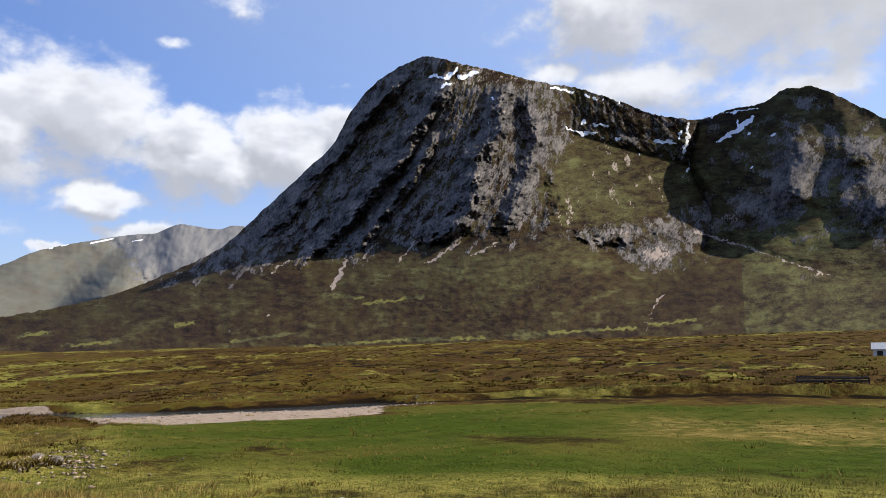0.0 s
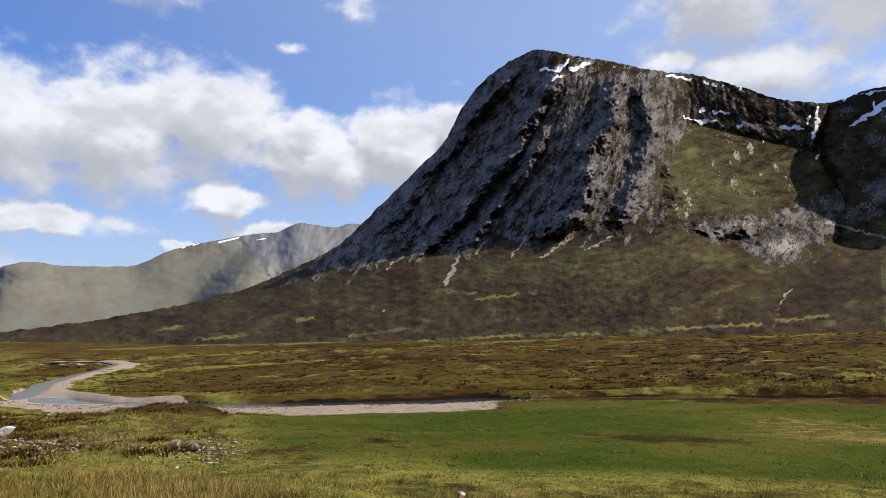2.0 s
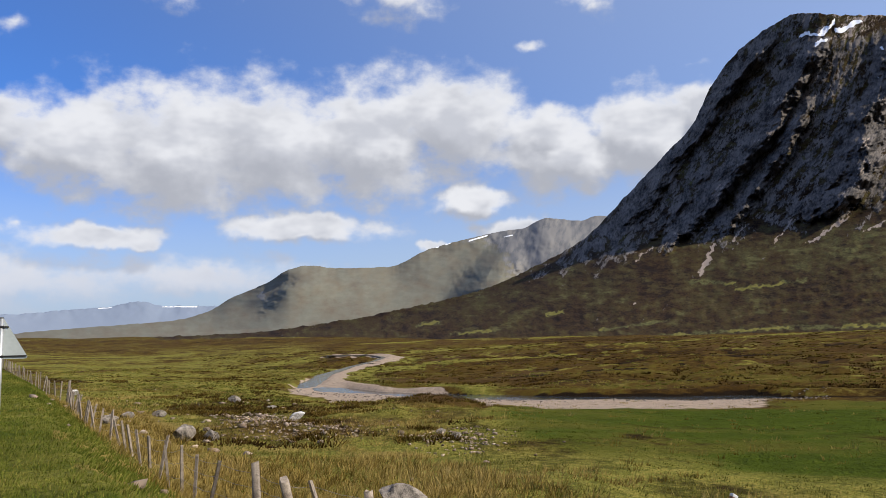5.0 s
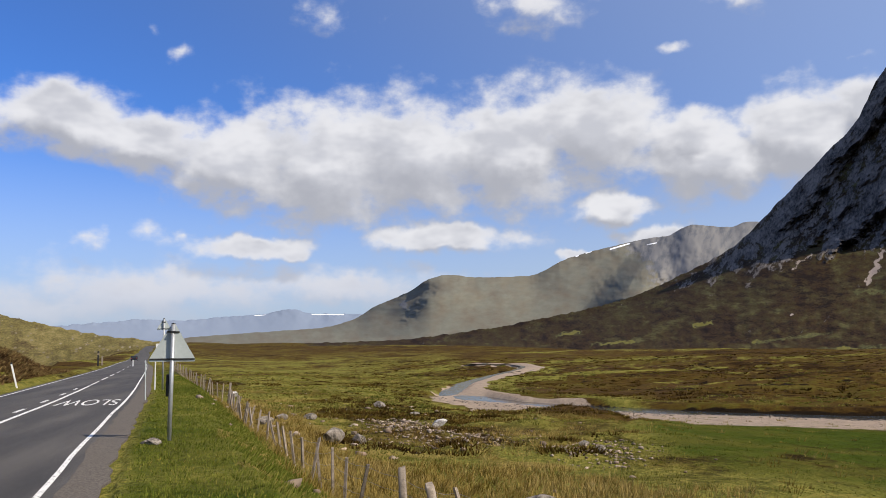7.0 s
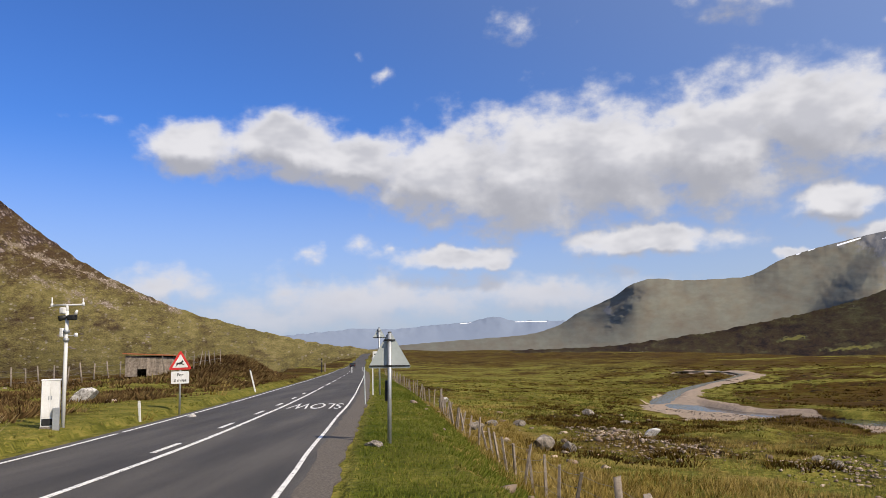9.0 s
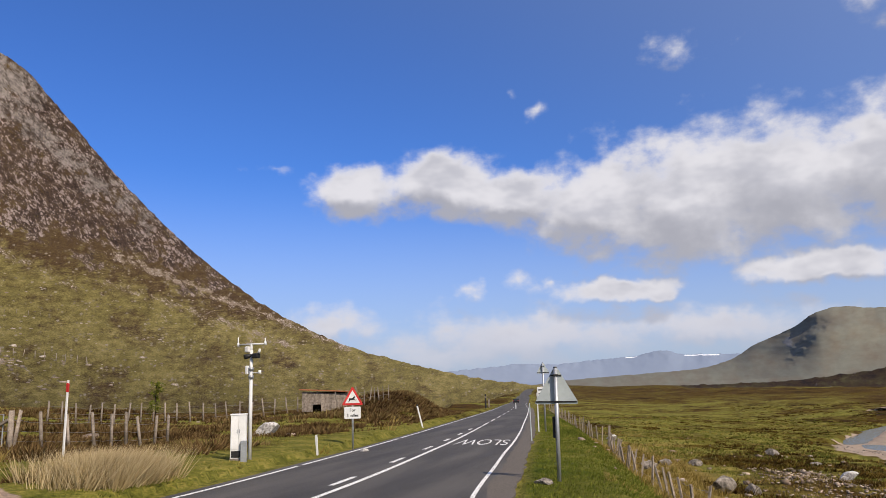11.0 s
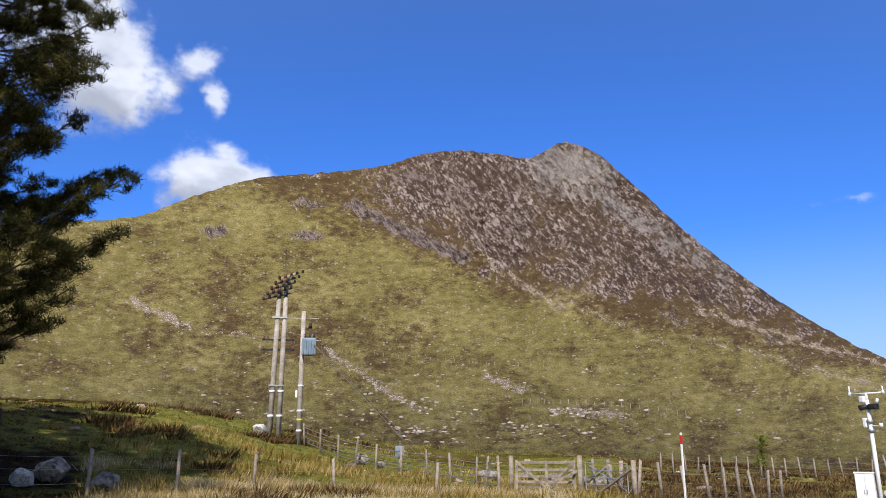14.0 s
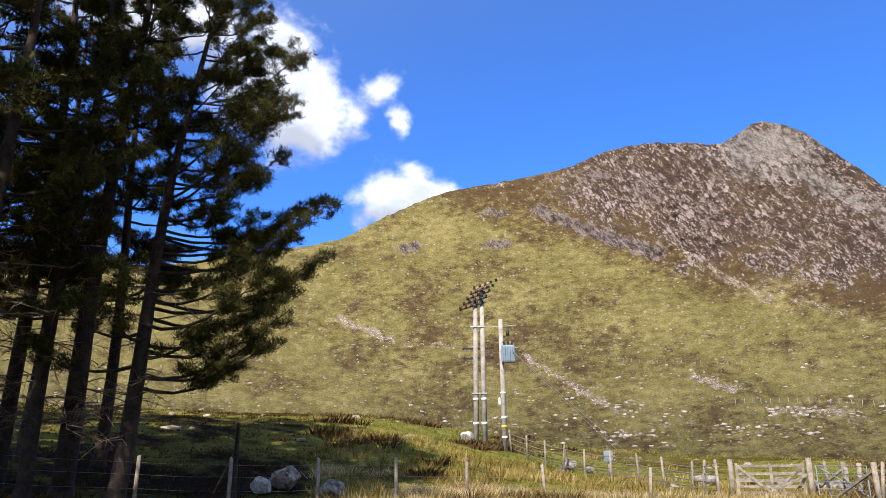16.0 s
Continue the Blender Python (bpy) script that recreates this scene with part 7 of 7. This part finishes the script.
def tufts(name, label, P, mat, blades, height, width, spread, seed, category="grass"):
    """Blades in clumps at the places P (rows x, y, z); heights and widths are for each clump."""
    g = np.random.RandomState(seed)
    n = len(P)
    H, W, S = (np.broadcast_to(np.asarray(v, float), (n,)) for v in (height, width, spread))
    a, r = g.uniform(0, 6.283, (n, blades)), np.sqrt(g.rand(n, blades))
    base = P[:, None] + np.stack([np.cos(a) * r * S[:, None], np.sin(a) * r * S[:, None], np.full_like(a, -0.03)], -1)
    h = H[:, None] * g.uniform(0.55, 1.15, (n, blades))
    lean = (0.2 + 0.8 * r) * h * (1.3 if category == "heather" else 1.0) * g.uniform(0.3, 1.1, (n, blades))
    tip = base + np.stack([np.cos(a) * lean + 0.12 * h, np.sin(a) * lean, h], -1)
    t = g.uniform(0, 3.1416, (n, blades))
    side = np.stack([np.cos(t), np.sin(t), 0 * t], -1) * (W[:, None] * g.uniform(0.6, 1.3, (n, blades)))[..., None]
    V = np.stack([base - side, base + side, tip], 2).reshape(-1, 3)
    tone = np.repeat(np.clip(0.5 + 0.22 * g.randn(n)[:, None] + 0.18 * g.randn(n, blades), 0, 1).reshape(-1), 3)
    tone = np.clip(tone + np.tile([-0.12, -0.12, 0.15], n * blades), 0, 1)
    return loose(name, label, V, np.arange(len(V)).reshape(-1, 3), mat, "stuff", category, tone)


def spread_u(n, y0, y1, u0, u1, power=1.6):
    y = y0 + (y1 - y0) * rng.rand(n) ** power
    u = rng.uniform(u0, u1, n)
    x = road_x(y) + u + lane(y) - 2.48
    return np.stack([x, y, land(x, y)], -1)


M_VERGE = blade_material("verge_blades", [(0.1, (0.058, 0.078, 0.010)), (0.5, (0.104, 0.124, 0.018)), (0.8, (0.152, 0.152, 0.028)), (1.0, (0.25, 0.20, 0.05))])
P = spread_u(9000, 6, 70, 3.5, 7.0)
tufts("grass", "short green verge grass along the road", P, M_VERGE, 9, 0.06 + 0.04 * rng.rand(len(P)), 0.006 + 0.0004 * P[:, 1], 0.13, 11)
P = np.concatenate([spread_u(1500, 6, 50, 6.4, 9.4), spread_u(2200, -8, 13, 9, 19, 1.0), spread_u(1300, 8, 22, 8.5, 15, 1.0)])
tufts("straw_grass", "dry golden grass along the old fence", P, M_STRAW, 12, 0.16 + 0.18 * rng.rand(len(P)), 0.005 + 0.0003 * np.hypot(P[:, 0], P[:, 1]), 0.16, 12)
P = drop(rng.uniform(-4, 86, 16000), 11 + 56 * rng.rand(16000) ** 1.3)
P = P[P[:, 0] - road_x(P[:, 1]) > 8.5]
rise = plan(24.4, -6.3, -4.1)
on_rise = np.hypot(P[:, 0] - rise[0], P[:, 1] - rise[1]) < 5.0
brown = on_rise | ((P[:, 0] / P[:, 1] > 0.1) & (P[:, 0] / P[:, 1] < 0.55) & (np.hypot(P[:, 0], P[:, 1]) > 26) & (fbm(P[:, 0] / 6, P[:, 1] / 6, 3, 0.6, 8.0) > 0.08))
tufts("heather", "brown heather and bracken on the rise by the river", P[brown], M_HEATH, 16, 0.12 + 0.12 * rng.rand(brown.sum()), 0.035, 0.3, 25, "heather")
P = P[~brown]
d = np.hypot(P[:, 0], P[:, 1])
az = np.degrees(np.arctan2(P[:, 0], P[:, 1]))
wet = sstep(az, 26, 36) * sstep(d, 17, 24)
pick = rng.rand(len(P))
dry = fbm(P[:, 0] / 7, P[:, 1] / 7, 3, 0.6, 5.0)
a = P[pick < wet * 0.8]
tufts("meadow_grass", "lush green grass on the river flat", a, M_FIELD, 10, 0.05, 0.006 + 0.0004 * np.hypot(a[:, 0], a[:, 1]), 0.25, 13)
a = P[(pick >= wet * 0.93) & (dry <= 0.12)]
tufts("rough_grass", "rough green-brown pasture grass", a, M_GREEN, 12, 0.08 + 0.07 * rng.rand(len(a)), 0.004 + 0.0004 * np.hypot(a[:, 0], a[:, 1]), 0.2, 14)
a = P[(pick >= wet * 0.93) & (dry > 0.05)]
tufts("straw_grass", "dry straw-coloured grass across the pasture", a, M_STRAW, 12, 0.12 + 0.14 * rng.rand(len(a)), 0.004 + 0.0003 * np.hypot(a[:, 0], a[:, 1]), 0.2, 15)
# beyond the river: peat hags with heather and grass
P = drop(rng.uniform(8, 86, 15000), 74 + 240 * rng.rand(15000) ** 1.5)
rd = river_reach(P[:, 0], P[:, 1])
P = P[(rd > 8) | ((rd > 3.2) & (np.degrees(np.arctan2(P[:, 0], P[:, 1])) > 48))]
d = np.hypot(P[:, 0], P[:, 1])
f = fbm(P[:, 0] / 16, P[:, 1] / 16, 3, 0.6, 2.0)
a = P[f < 0.12]
tufts("heather", "dark heather and peat hummocks across the moor", a, M_HEATH, 10, 0.05 + 0.26 * rng.rand(len(a)) ** 2, 0.05 + 0.0009 * np.hypot(a[:, 0], a[:, 1]), 0.3 + 0.6 * rng.rand(len(a)), 16, "heather")
a = P[f >= 0.16]
tufts("moor_grass", "yellow-green moor grass among the heather", a, M_GREEN, 8, 0.14, 0.04 + 0.0008 * np.hypot(a[:, 0], a[:, 1]), 0.5, 17)
P = drop(rng.uniform(-6, 22, 7000), 40 + 130 * rng.rand(7000) ** 1.4)
P = P[(P[:, 0] - road_x(P[:, 1]) > 9) & (river_reach(P[:, 0], P[:, 1]) > 8)]
f = fbm(P[:, 0] / 12, P[:, 1] / 12, 3, 0.6, 6.0)
a = P[f < -0.22]
tufts("heather", "brown heather patches over rough pasture", a, M_HEATH, 10, 0.14, 0.05 + 0.0008 * np.hypot(a[:, 0], a[:, 1]), 0.5, 18, "heather")
a = P[f >= -0.15]
tufts("rough_grass", "green and yellow rough grass on the moor", a, M_GREEN, 8, 0.14, 0.03 + 0.0008 * np.hypot(a[:, 0], a[:, 1]), 0.4, 19)
# across the road
P = drop(rng.uniform(-100, -10, 9000), 14 + 60 * rng.rand(9000) ** 1.2)
u = P[:, 0] - road_x(P[:, 1])
tr, _ = line_dist(P[:, 0], P[:, 1], TRACK)
P = P[(u < -3.9) & (tr > 2.4) & ((np.hypot(P[:, 0], P[:, 1]) > 17) | (P[:, 0] / P[:, 1] > -0.85) | (P[:, 0] / P[:, 1] < -1.4))]
u = P[:, 0] - road_x(P[:, 1])
az, d = np.degrees(np.arctan2(P[:, 0], P[:, 1])), np.hypot(P[:, 0], P[:, 1])
f = fbm(P[:, 0] / 6, P[:, 1] / 6, 3, 0.6, 9.0)
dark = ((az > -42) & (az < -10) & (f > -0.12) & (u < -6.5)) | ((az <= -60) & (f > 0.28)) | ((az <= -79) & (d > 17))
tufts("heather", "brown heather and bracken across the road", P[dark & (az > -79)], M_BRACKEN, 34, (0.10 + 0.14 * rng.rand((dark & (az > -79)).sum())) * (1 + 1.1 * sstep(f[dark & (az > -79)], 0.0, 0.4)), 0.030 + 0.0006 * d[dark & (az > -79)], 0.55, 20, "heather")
# dark heather colour used under the pines to deepen their shade
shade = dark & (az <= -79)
tufts("heather", "undergrowth below the pines, coloured dark to deepen their shade", P[shade], M_HEATH, 14, 0.12, 0.012 + 0.0004 * d[shade], 0.4, 27, "heather")
gold = ~dark & (((f > -0.30) & (az < -42) & (az > -79) & (d < 40)) | (f > 0.5))
tufts("straw_grass", "tall golden grass beside the hill track", P[gold], M_STRAW, 12, 0.24 + 0.22 * rng.rand(gold.sum()), 0.009 + 0.0005 * d[gold], 0.25, 21)
rest = ~dark & ~gold
tufts("rough_grass", "green rough grass across the road", P[rest], M_GREEN, 9, np.where(u[rest] > -6.5, 0.07, 0.14) * (0.8 + 0.5 * rng.rand(rest.sum())), 0.008 + 0.0005 * d[rest], 0.25, 22)
a = drop(-35.0 + 2.0 * rng.randn(420), 17.6 + 0.8 * rng.randn(420))
a = a[a[:, 0] - road_x(a[:, 1]) < -4.2]
tufts("straw_grass", "big golden tussock beside the road", a, M_PALE, 24, 0.62, 0.010, 0.25, 23)
a = drop(rng.uniform(-79, -46, 4800), 14.5 + 15 * rng.rand(4800))
a = a[(a[:, 0] - road_x(a[:, 1]) < -4.6) & (line_dist(a[:, 0], a[:, 1], TRACK)[0] > 2.5) & ((np.degrees(np.arctan2(a[:, 0], a[:, 1])) < -55) | (np.hypot(a[:, 0], a[:, 1]) > 20)) & (fbm(a[:, 0] / 4, a[:, 1] / 4, 2, 0.5, 3.0) > -0.06)]
tufts("straw_grass", "tall bleached grass in front of the gate", a, M_PALE, 13, 0.20 + 0.22 * rng.rand(len(a)), 0.007 + 0.0003 * np.hypot(a[:, 0], a[:, 1]), 0.22, 26)
A, D = rng.uniform(-19, -8.5, 2200), 65 + 9 * rng.randn(2200)
P = drop(A, D)
P = P[(P[:, 0] - road_x(P[:, 1]) < -5)]
tufts("heather", "dark heather covering a roadside bank", P, M_BRACKEN, 26, 0.12 + 0.14 * rng.rand(len(P)), 0.07, 0.8, 24, "heather")


# ---------------------------------------------------------------- pines
M_BARK = speckled("pine_bark", (0.014, 0.010, 0.008), (0.062, 0.042, 0.031), 4.0, 0.95, relief=0.03, own=True)
M_NEEDLE = blade_material("pine_needles", [(0.05, (0.015, 0.017, 0.006)), (0.5, (0.056, 0.054, 0.016)), (0.85, (0.14, 0.122, 0.035)), (1.0, (0.22, 0.175, 0.055))])
M_DEAD = speckled("dead_twigs", (0.085, 0.055, 0.038), (0.20, 0.14, 0.10), 6.0, 0.95)


def limb(bm, pts, r0, r1, n=6):
    for i, (p, q) in enumerate(zip(pts[:-1], pts[1:])):
        f0, f1 = i / (len(pts) - 1), (i + 1) / (len(pts) - 1)
        tube(bm, p, q, r0 + (r1 - r0) * f0, r0 + (r1 - r0) * f1, n=n, cap=False)


def pine(az, d, h, girth, seed, bare, reach, lean=(0, 0), label="", sides=None, dense=3.0, needles=20):
    """A Scots pine: bare: height of the lowest live branches; reach: length of the longest."""
    g = random.Random(seed)
    rs = np.random.RandomState(seed)
    s = thing("pine_tree", label, "tree", at(az, d), "pines")
    path = []
    for i in range(13):
        f = i / 12
        path.append(Vector((lean[0] * f + 0.38 * math.sin(f * 6 + seed) * f, lean[1] * f + 0.32 * math.cos(f * 5 + seed) * f, -0.3 + (h + 0.3) * f)))
    bm = B()
    limb(bm, path, girth, girth * 0.16, 12)
    tube(bm, path[0], path[0] + Vector((0, 0, 0.55)), girth * 1.4, girth * 1.0, n=12, cap=False)
    part("trunk", bm, M_BARK, s, "dark scaly trunk")
    tips = []

    def trunk_at(z):
        f = max(0.0, min(11.99, (z + 0.3) / (h + 0.3) * 12))
        i = int(f)
        return path[i].lerp(path[i + 1], f - i)

    count = int((h - bare) * dense)
    for b in range(count):
        f = (b + g.random()) / count
        z = bare + (h - bare) * f
        a = g.uniform(0, 6.283) if sides is None or f > 0.75 or g.random() < 0.25 else g.gauss(sides, 0.75)
        L = reach * float(np.interp(f, (0, 0.10, 0.24, 0.52, 0.82, 1.0), (0.62, 0.86, 1.0, 0.70, 0.44, 0.14))) * g.uniform(0.55, 1.08)
        rise = g.uniform(-0.10, 0.16) + 0.42 * f
        p0 = trunk_at(z)
        pts = [p0]
        for q in range(1, 6):
            t = q / 5
            pts.append(p0 + Vector((math.cos(a + 0.25 * t * g.uniform(-1, 1)) * L * t, math.sin(a + 0.25 * t) * L * t, L * (rise * t - 0.36 * t * (1 - t) + 0.16 * t**3))))
        wood = B()
        limb(wood, pts, max(0.022, girth * 0.26 * (1 - 0.6 * f)), 0.012, 5)
        # flat sprays: side shoots that end in dense tufts, with gaps between
        for q in range(int(4 + L * 2.9)):
            t = g.uniform(0.30, 1.0) ** 0.8
            i = min(4, int(t * 5))
            c = pts[i].lerp(pts[i + 1], t * 5 - i)
            aa = a + g.choice((-1, 1)) * g.uniform(0.35, 1.1)
            l = g.uniform(0.35, 1.0) * (1.2 - 0.6 * t) * min(1.0, L / 2.4)
            e = c + Vector((math.cos(aa) * l, math.sin(aa) * l, l * g.uniform(0.02, 0.42)))
            tube(wood, c, e, 0.012, 0.005, n=3, cap=False)
            for w in range(3):
                c2 = c.lerp(e, (0.5, 0.78, 1.0)[w])
                for v in range(2 + w):
                    tips.append(c2 + Vector((g.gauss(0, 0.10), g.gauss(0, 0.10), g.gauss(0.07, 0.04))))
        for q in range(10):
            c = pts[4].lerp(pts[5], g.uniform(0.3, 1.0))
            tips.append(c + Vector((g.gauss(0, 0.11), g.gauss(0, 0.11), g.gauss(0.07, 0.05))))
        part("branch", wood, M_BARK, s)
    for b in range(int(bare * 4.5)):
        z, a = g.uniform(1.6, bare + 3.0), g.uniform(0, 6.283)
        p0, L = trunk_at(z), g.uniform(0.5, 2.2)
        p1 = p0 + Vector((math.cos(a) * L * 0.6, math.sin(a) * L * 0.6, L * g.uniform(-0.15, 0.15)))
        p2 = p1 + Vector((math.cos(a + 0.3) * L * 0.5, math.sin(a + 0.3) * L * 0.5, L * g.uniform(-0.35, 0.1)))
        dead = B()
        limb(dead, [p0, p1, p2], 0.022, 0.006, 4)
        for q in range(12):
            c = p0.lerp(p1, g.uniform(0.3, 1)) if q % 3 == 0 else p1.lerp(p2, g.random())
            tube(dead, c, c + Vector((g.gauss(0, 0.3), g.gauss(0, 0.3), g.gauss(-0.08, 0.2))), 0.009, 0.004, n=3, cap=False)
        part("dead_branch", dead, M_DEAD, s, "bare dead branch")
    T = np.array([t[:] for t in tips])
    n, nb = len(T), needles
    dirs = rs.randn(n, nb, 3) + (0, 0, 0.55)
    dirs /= np.linalg.norm(dirs, axis=-1, keepdims=True)
    L = (0.11 + 0.09 * rs.rand(n, nb, 1)) * (0.8 + 0.5 * rs.rand(n, 1, 1))
    c = T[:, None] + rs.randn(n, nb, 3) * 0.05
    sd = np.cross(dirs, rs.randn(n, nb, 3))
    sd /= np.linalg.norm(sd, axis=-1, keepdims=True)
    w = 0.22 / needles
    V = np.stack([c - sd * w, c + sd * w, c + dirs * L], 2).reshape(-1, 3)
    tone = np.repeat(np.clip(0.42 + 0.2 * rs.randn(n)[:, None] + 0.12 * rs.randn(n, nb), 0, 1).reshape(-1), 3)
    loose("crown", "", V, np.arange(len(V)).reshape(-1, 3), M_NEEDLE, "", "", tone, s)
    return s


pine(-91.2, 22.5, 15.5, 0.25, 1, 2.9, 4.7, (0.6, 1.5), "tall leaning Scots pine with wide low branches", 1.35, 5.4)
pine(-94.4, 23.5, 18.0, 0.30, 2, 5.6, 4.0, (1.3, 1.0), "tall dark Scots pine with a bare lower trunk")
pine(-96.6, 22.8, 17.0, 0.20, 3, 6.2, 3.2, (1.2, 0.9), "slender Scots pine with reddish upper bark")
pine(-98.2, 24.5, 18.5, 0.24, 4, 5.6, 3.6, (1.0, 0.8), "dark Scots pine at the edge of the clump")
pine(-97.0, 29.0, 17.0, 0.22, 5, 4.4, 3.2, (0.8, 0.9), "Scots pine at the back of the clump")
pine(-92.4, 28.0, 17.5, 0.22, 6, 4.8, 3.2, (0.9, 0.5), "straight Scots pine at the back of the clump")
pine(-103.0, 23.0, 18.5, 0.28, 7, 5.0, 4.0, (0.0, 0.3), "broad Scots pine beside the road", needles=9)
pine(-100.8, 20.5, 17.0, 0.25, 9, 4.2, 4.0, (0.5, 0.5), "dense dark Scots pine in front of the clump")
pine(-109.0, 25.0, 18.0, 0.28, 8, 5.0, 4.0, (0.0, 0.2), "broad Scots pine beside the road", needles=9)


# unseen pines beyond the view, placed and scaled to cast shade on the rise
for az, d, turn, big in ((-115, 24, 40, 1.0), (-121, 27, 120, 1.0), (-112, 31, 75, 1.0), (-106, 30, 160, 1.0), (-120, 19, 70, 1.15), (-110, 14.0, 200, 1.2), (-113, 17.0, 110, 1.2), (-121, 14.0, 250, 1.25)):
    copy_thing(bpy.data.objects["pine_tree.006"], at(az, d, 0, turn) @ Matrix.Scale(big, 4))


def stump():
    s = thing("dead_pine", "thin dead pine stem leaning on a prop", "tree", at(-83.7, 24.0))
    bm = B()
    limb(bm, [Vector((0, 0, -0.2)), Vector((0.05, 0, 1.0)), Vector((0.02, 0.05, 2.2))], 0.11, 0.05, 8)
    part("trunk", bm, M_BARK, s)
    bm = B()
    tube(bm, (-0.05, 0.1, 1.6), (-1.2, -0.6, -0.1), 0.03, 0.035, n=6)
    part("prop", bm, M_DEAD, s)


stump()


def sapling():
    """A young rowan standing alone behind the stock fence."""
    g, rs = random.Random(5), np.random.RandomState(5)
    s = thing("sapling", "slender young rowan with sparse green leaves", "tree", at(-32.4, 52.0))
    bm = B()
    limb(bm, [Vector((0, 0, -0.2)), Vector((0.03, 0, 0.8)), Vector((-0.04, 0.03, 1.8)), Vector((0.02, 0, 2.6))], 0.035, 0.01, 6)
    tips = []
    for i in range(16):
        z, a, l = g.uniform(0.7, 2.5), g.uniform(0, 6.283), g.uniform(0.25, 0.55)
        p, e = Vector((0, 0, z)), Vector((math.cos(a) * l, math.sin(a) * l, z + 0.6 * l))
        tube(bm, p, e, 0.01, 0.004, n=3, cap=False)
        tips += [p.lerp(e, g.uniform(0.4, 1.05))[:] for _ in range(7)]
    part("trunk", bm, M_BARK, s)
    T = np.array(tips)
    n, nb = len(T), 5
    c = T[:, None] + rs.randn(n, nb, 3) * 0.08
    d, e = rs.randn(n, nb, 3) * 0.06, rs.randn(n, nb, 3) * 0.04
    V = np.stack([c - d, c + e, c + d], 2).reshape(-1, 3)
    loose("crown", "", V, np.arange(len(V)).reshape(-1, 3), M_VERGE, "", "", np.repeat(rs.rand(n * nb), 3), s)


sapling()
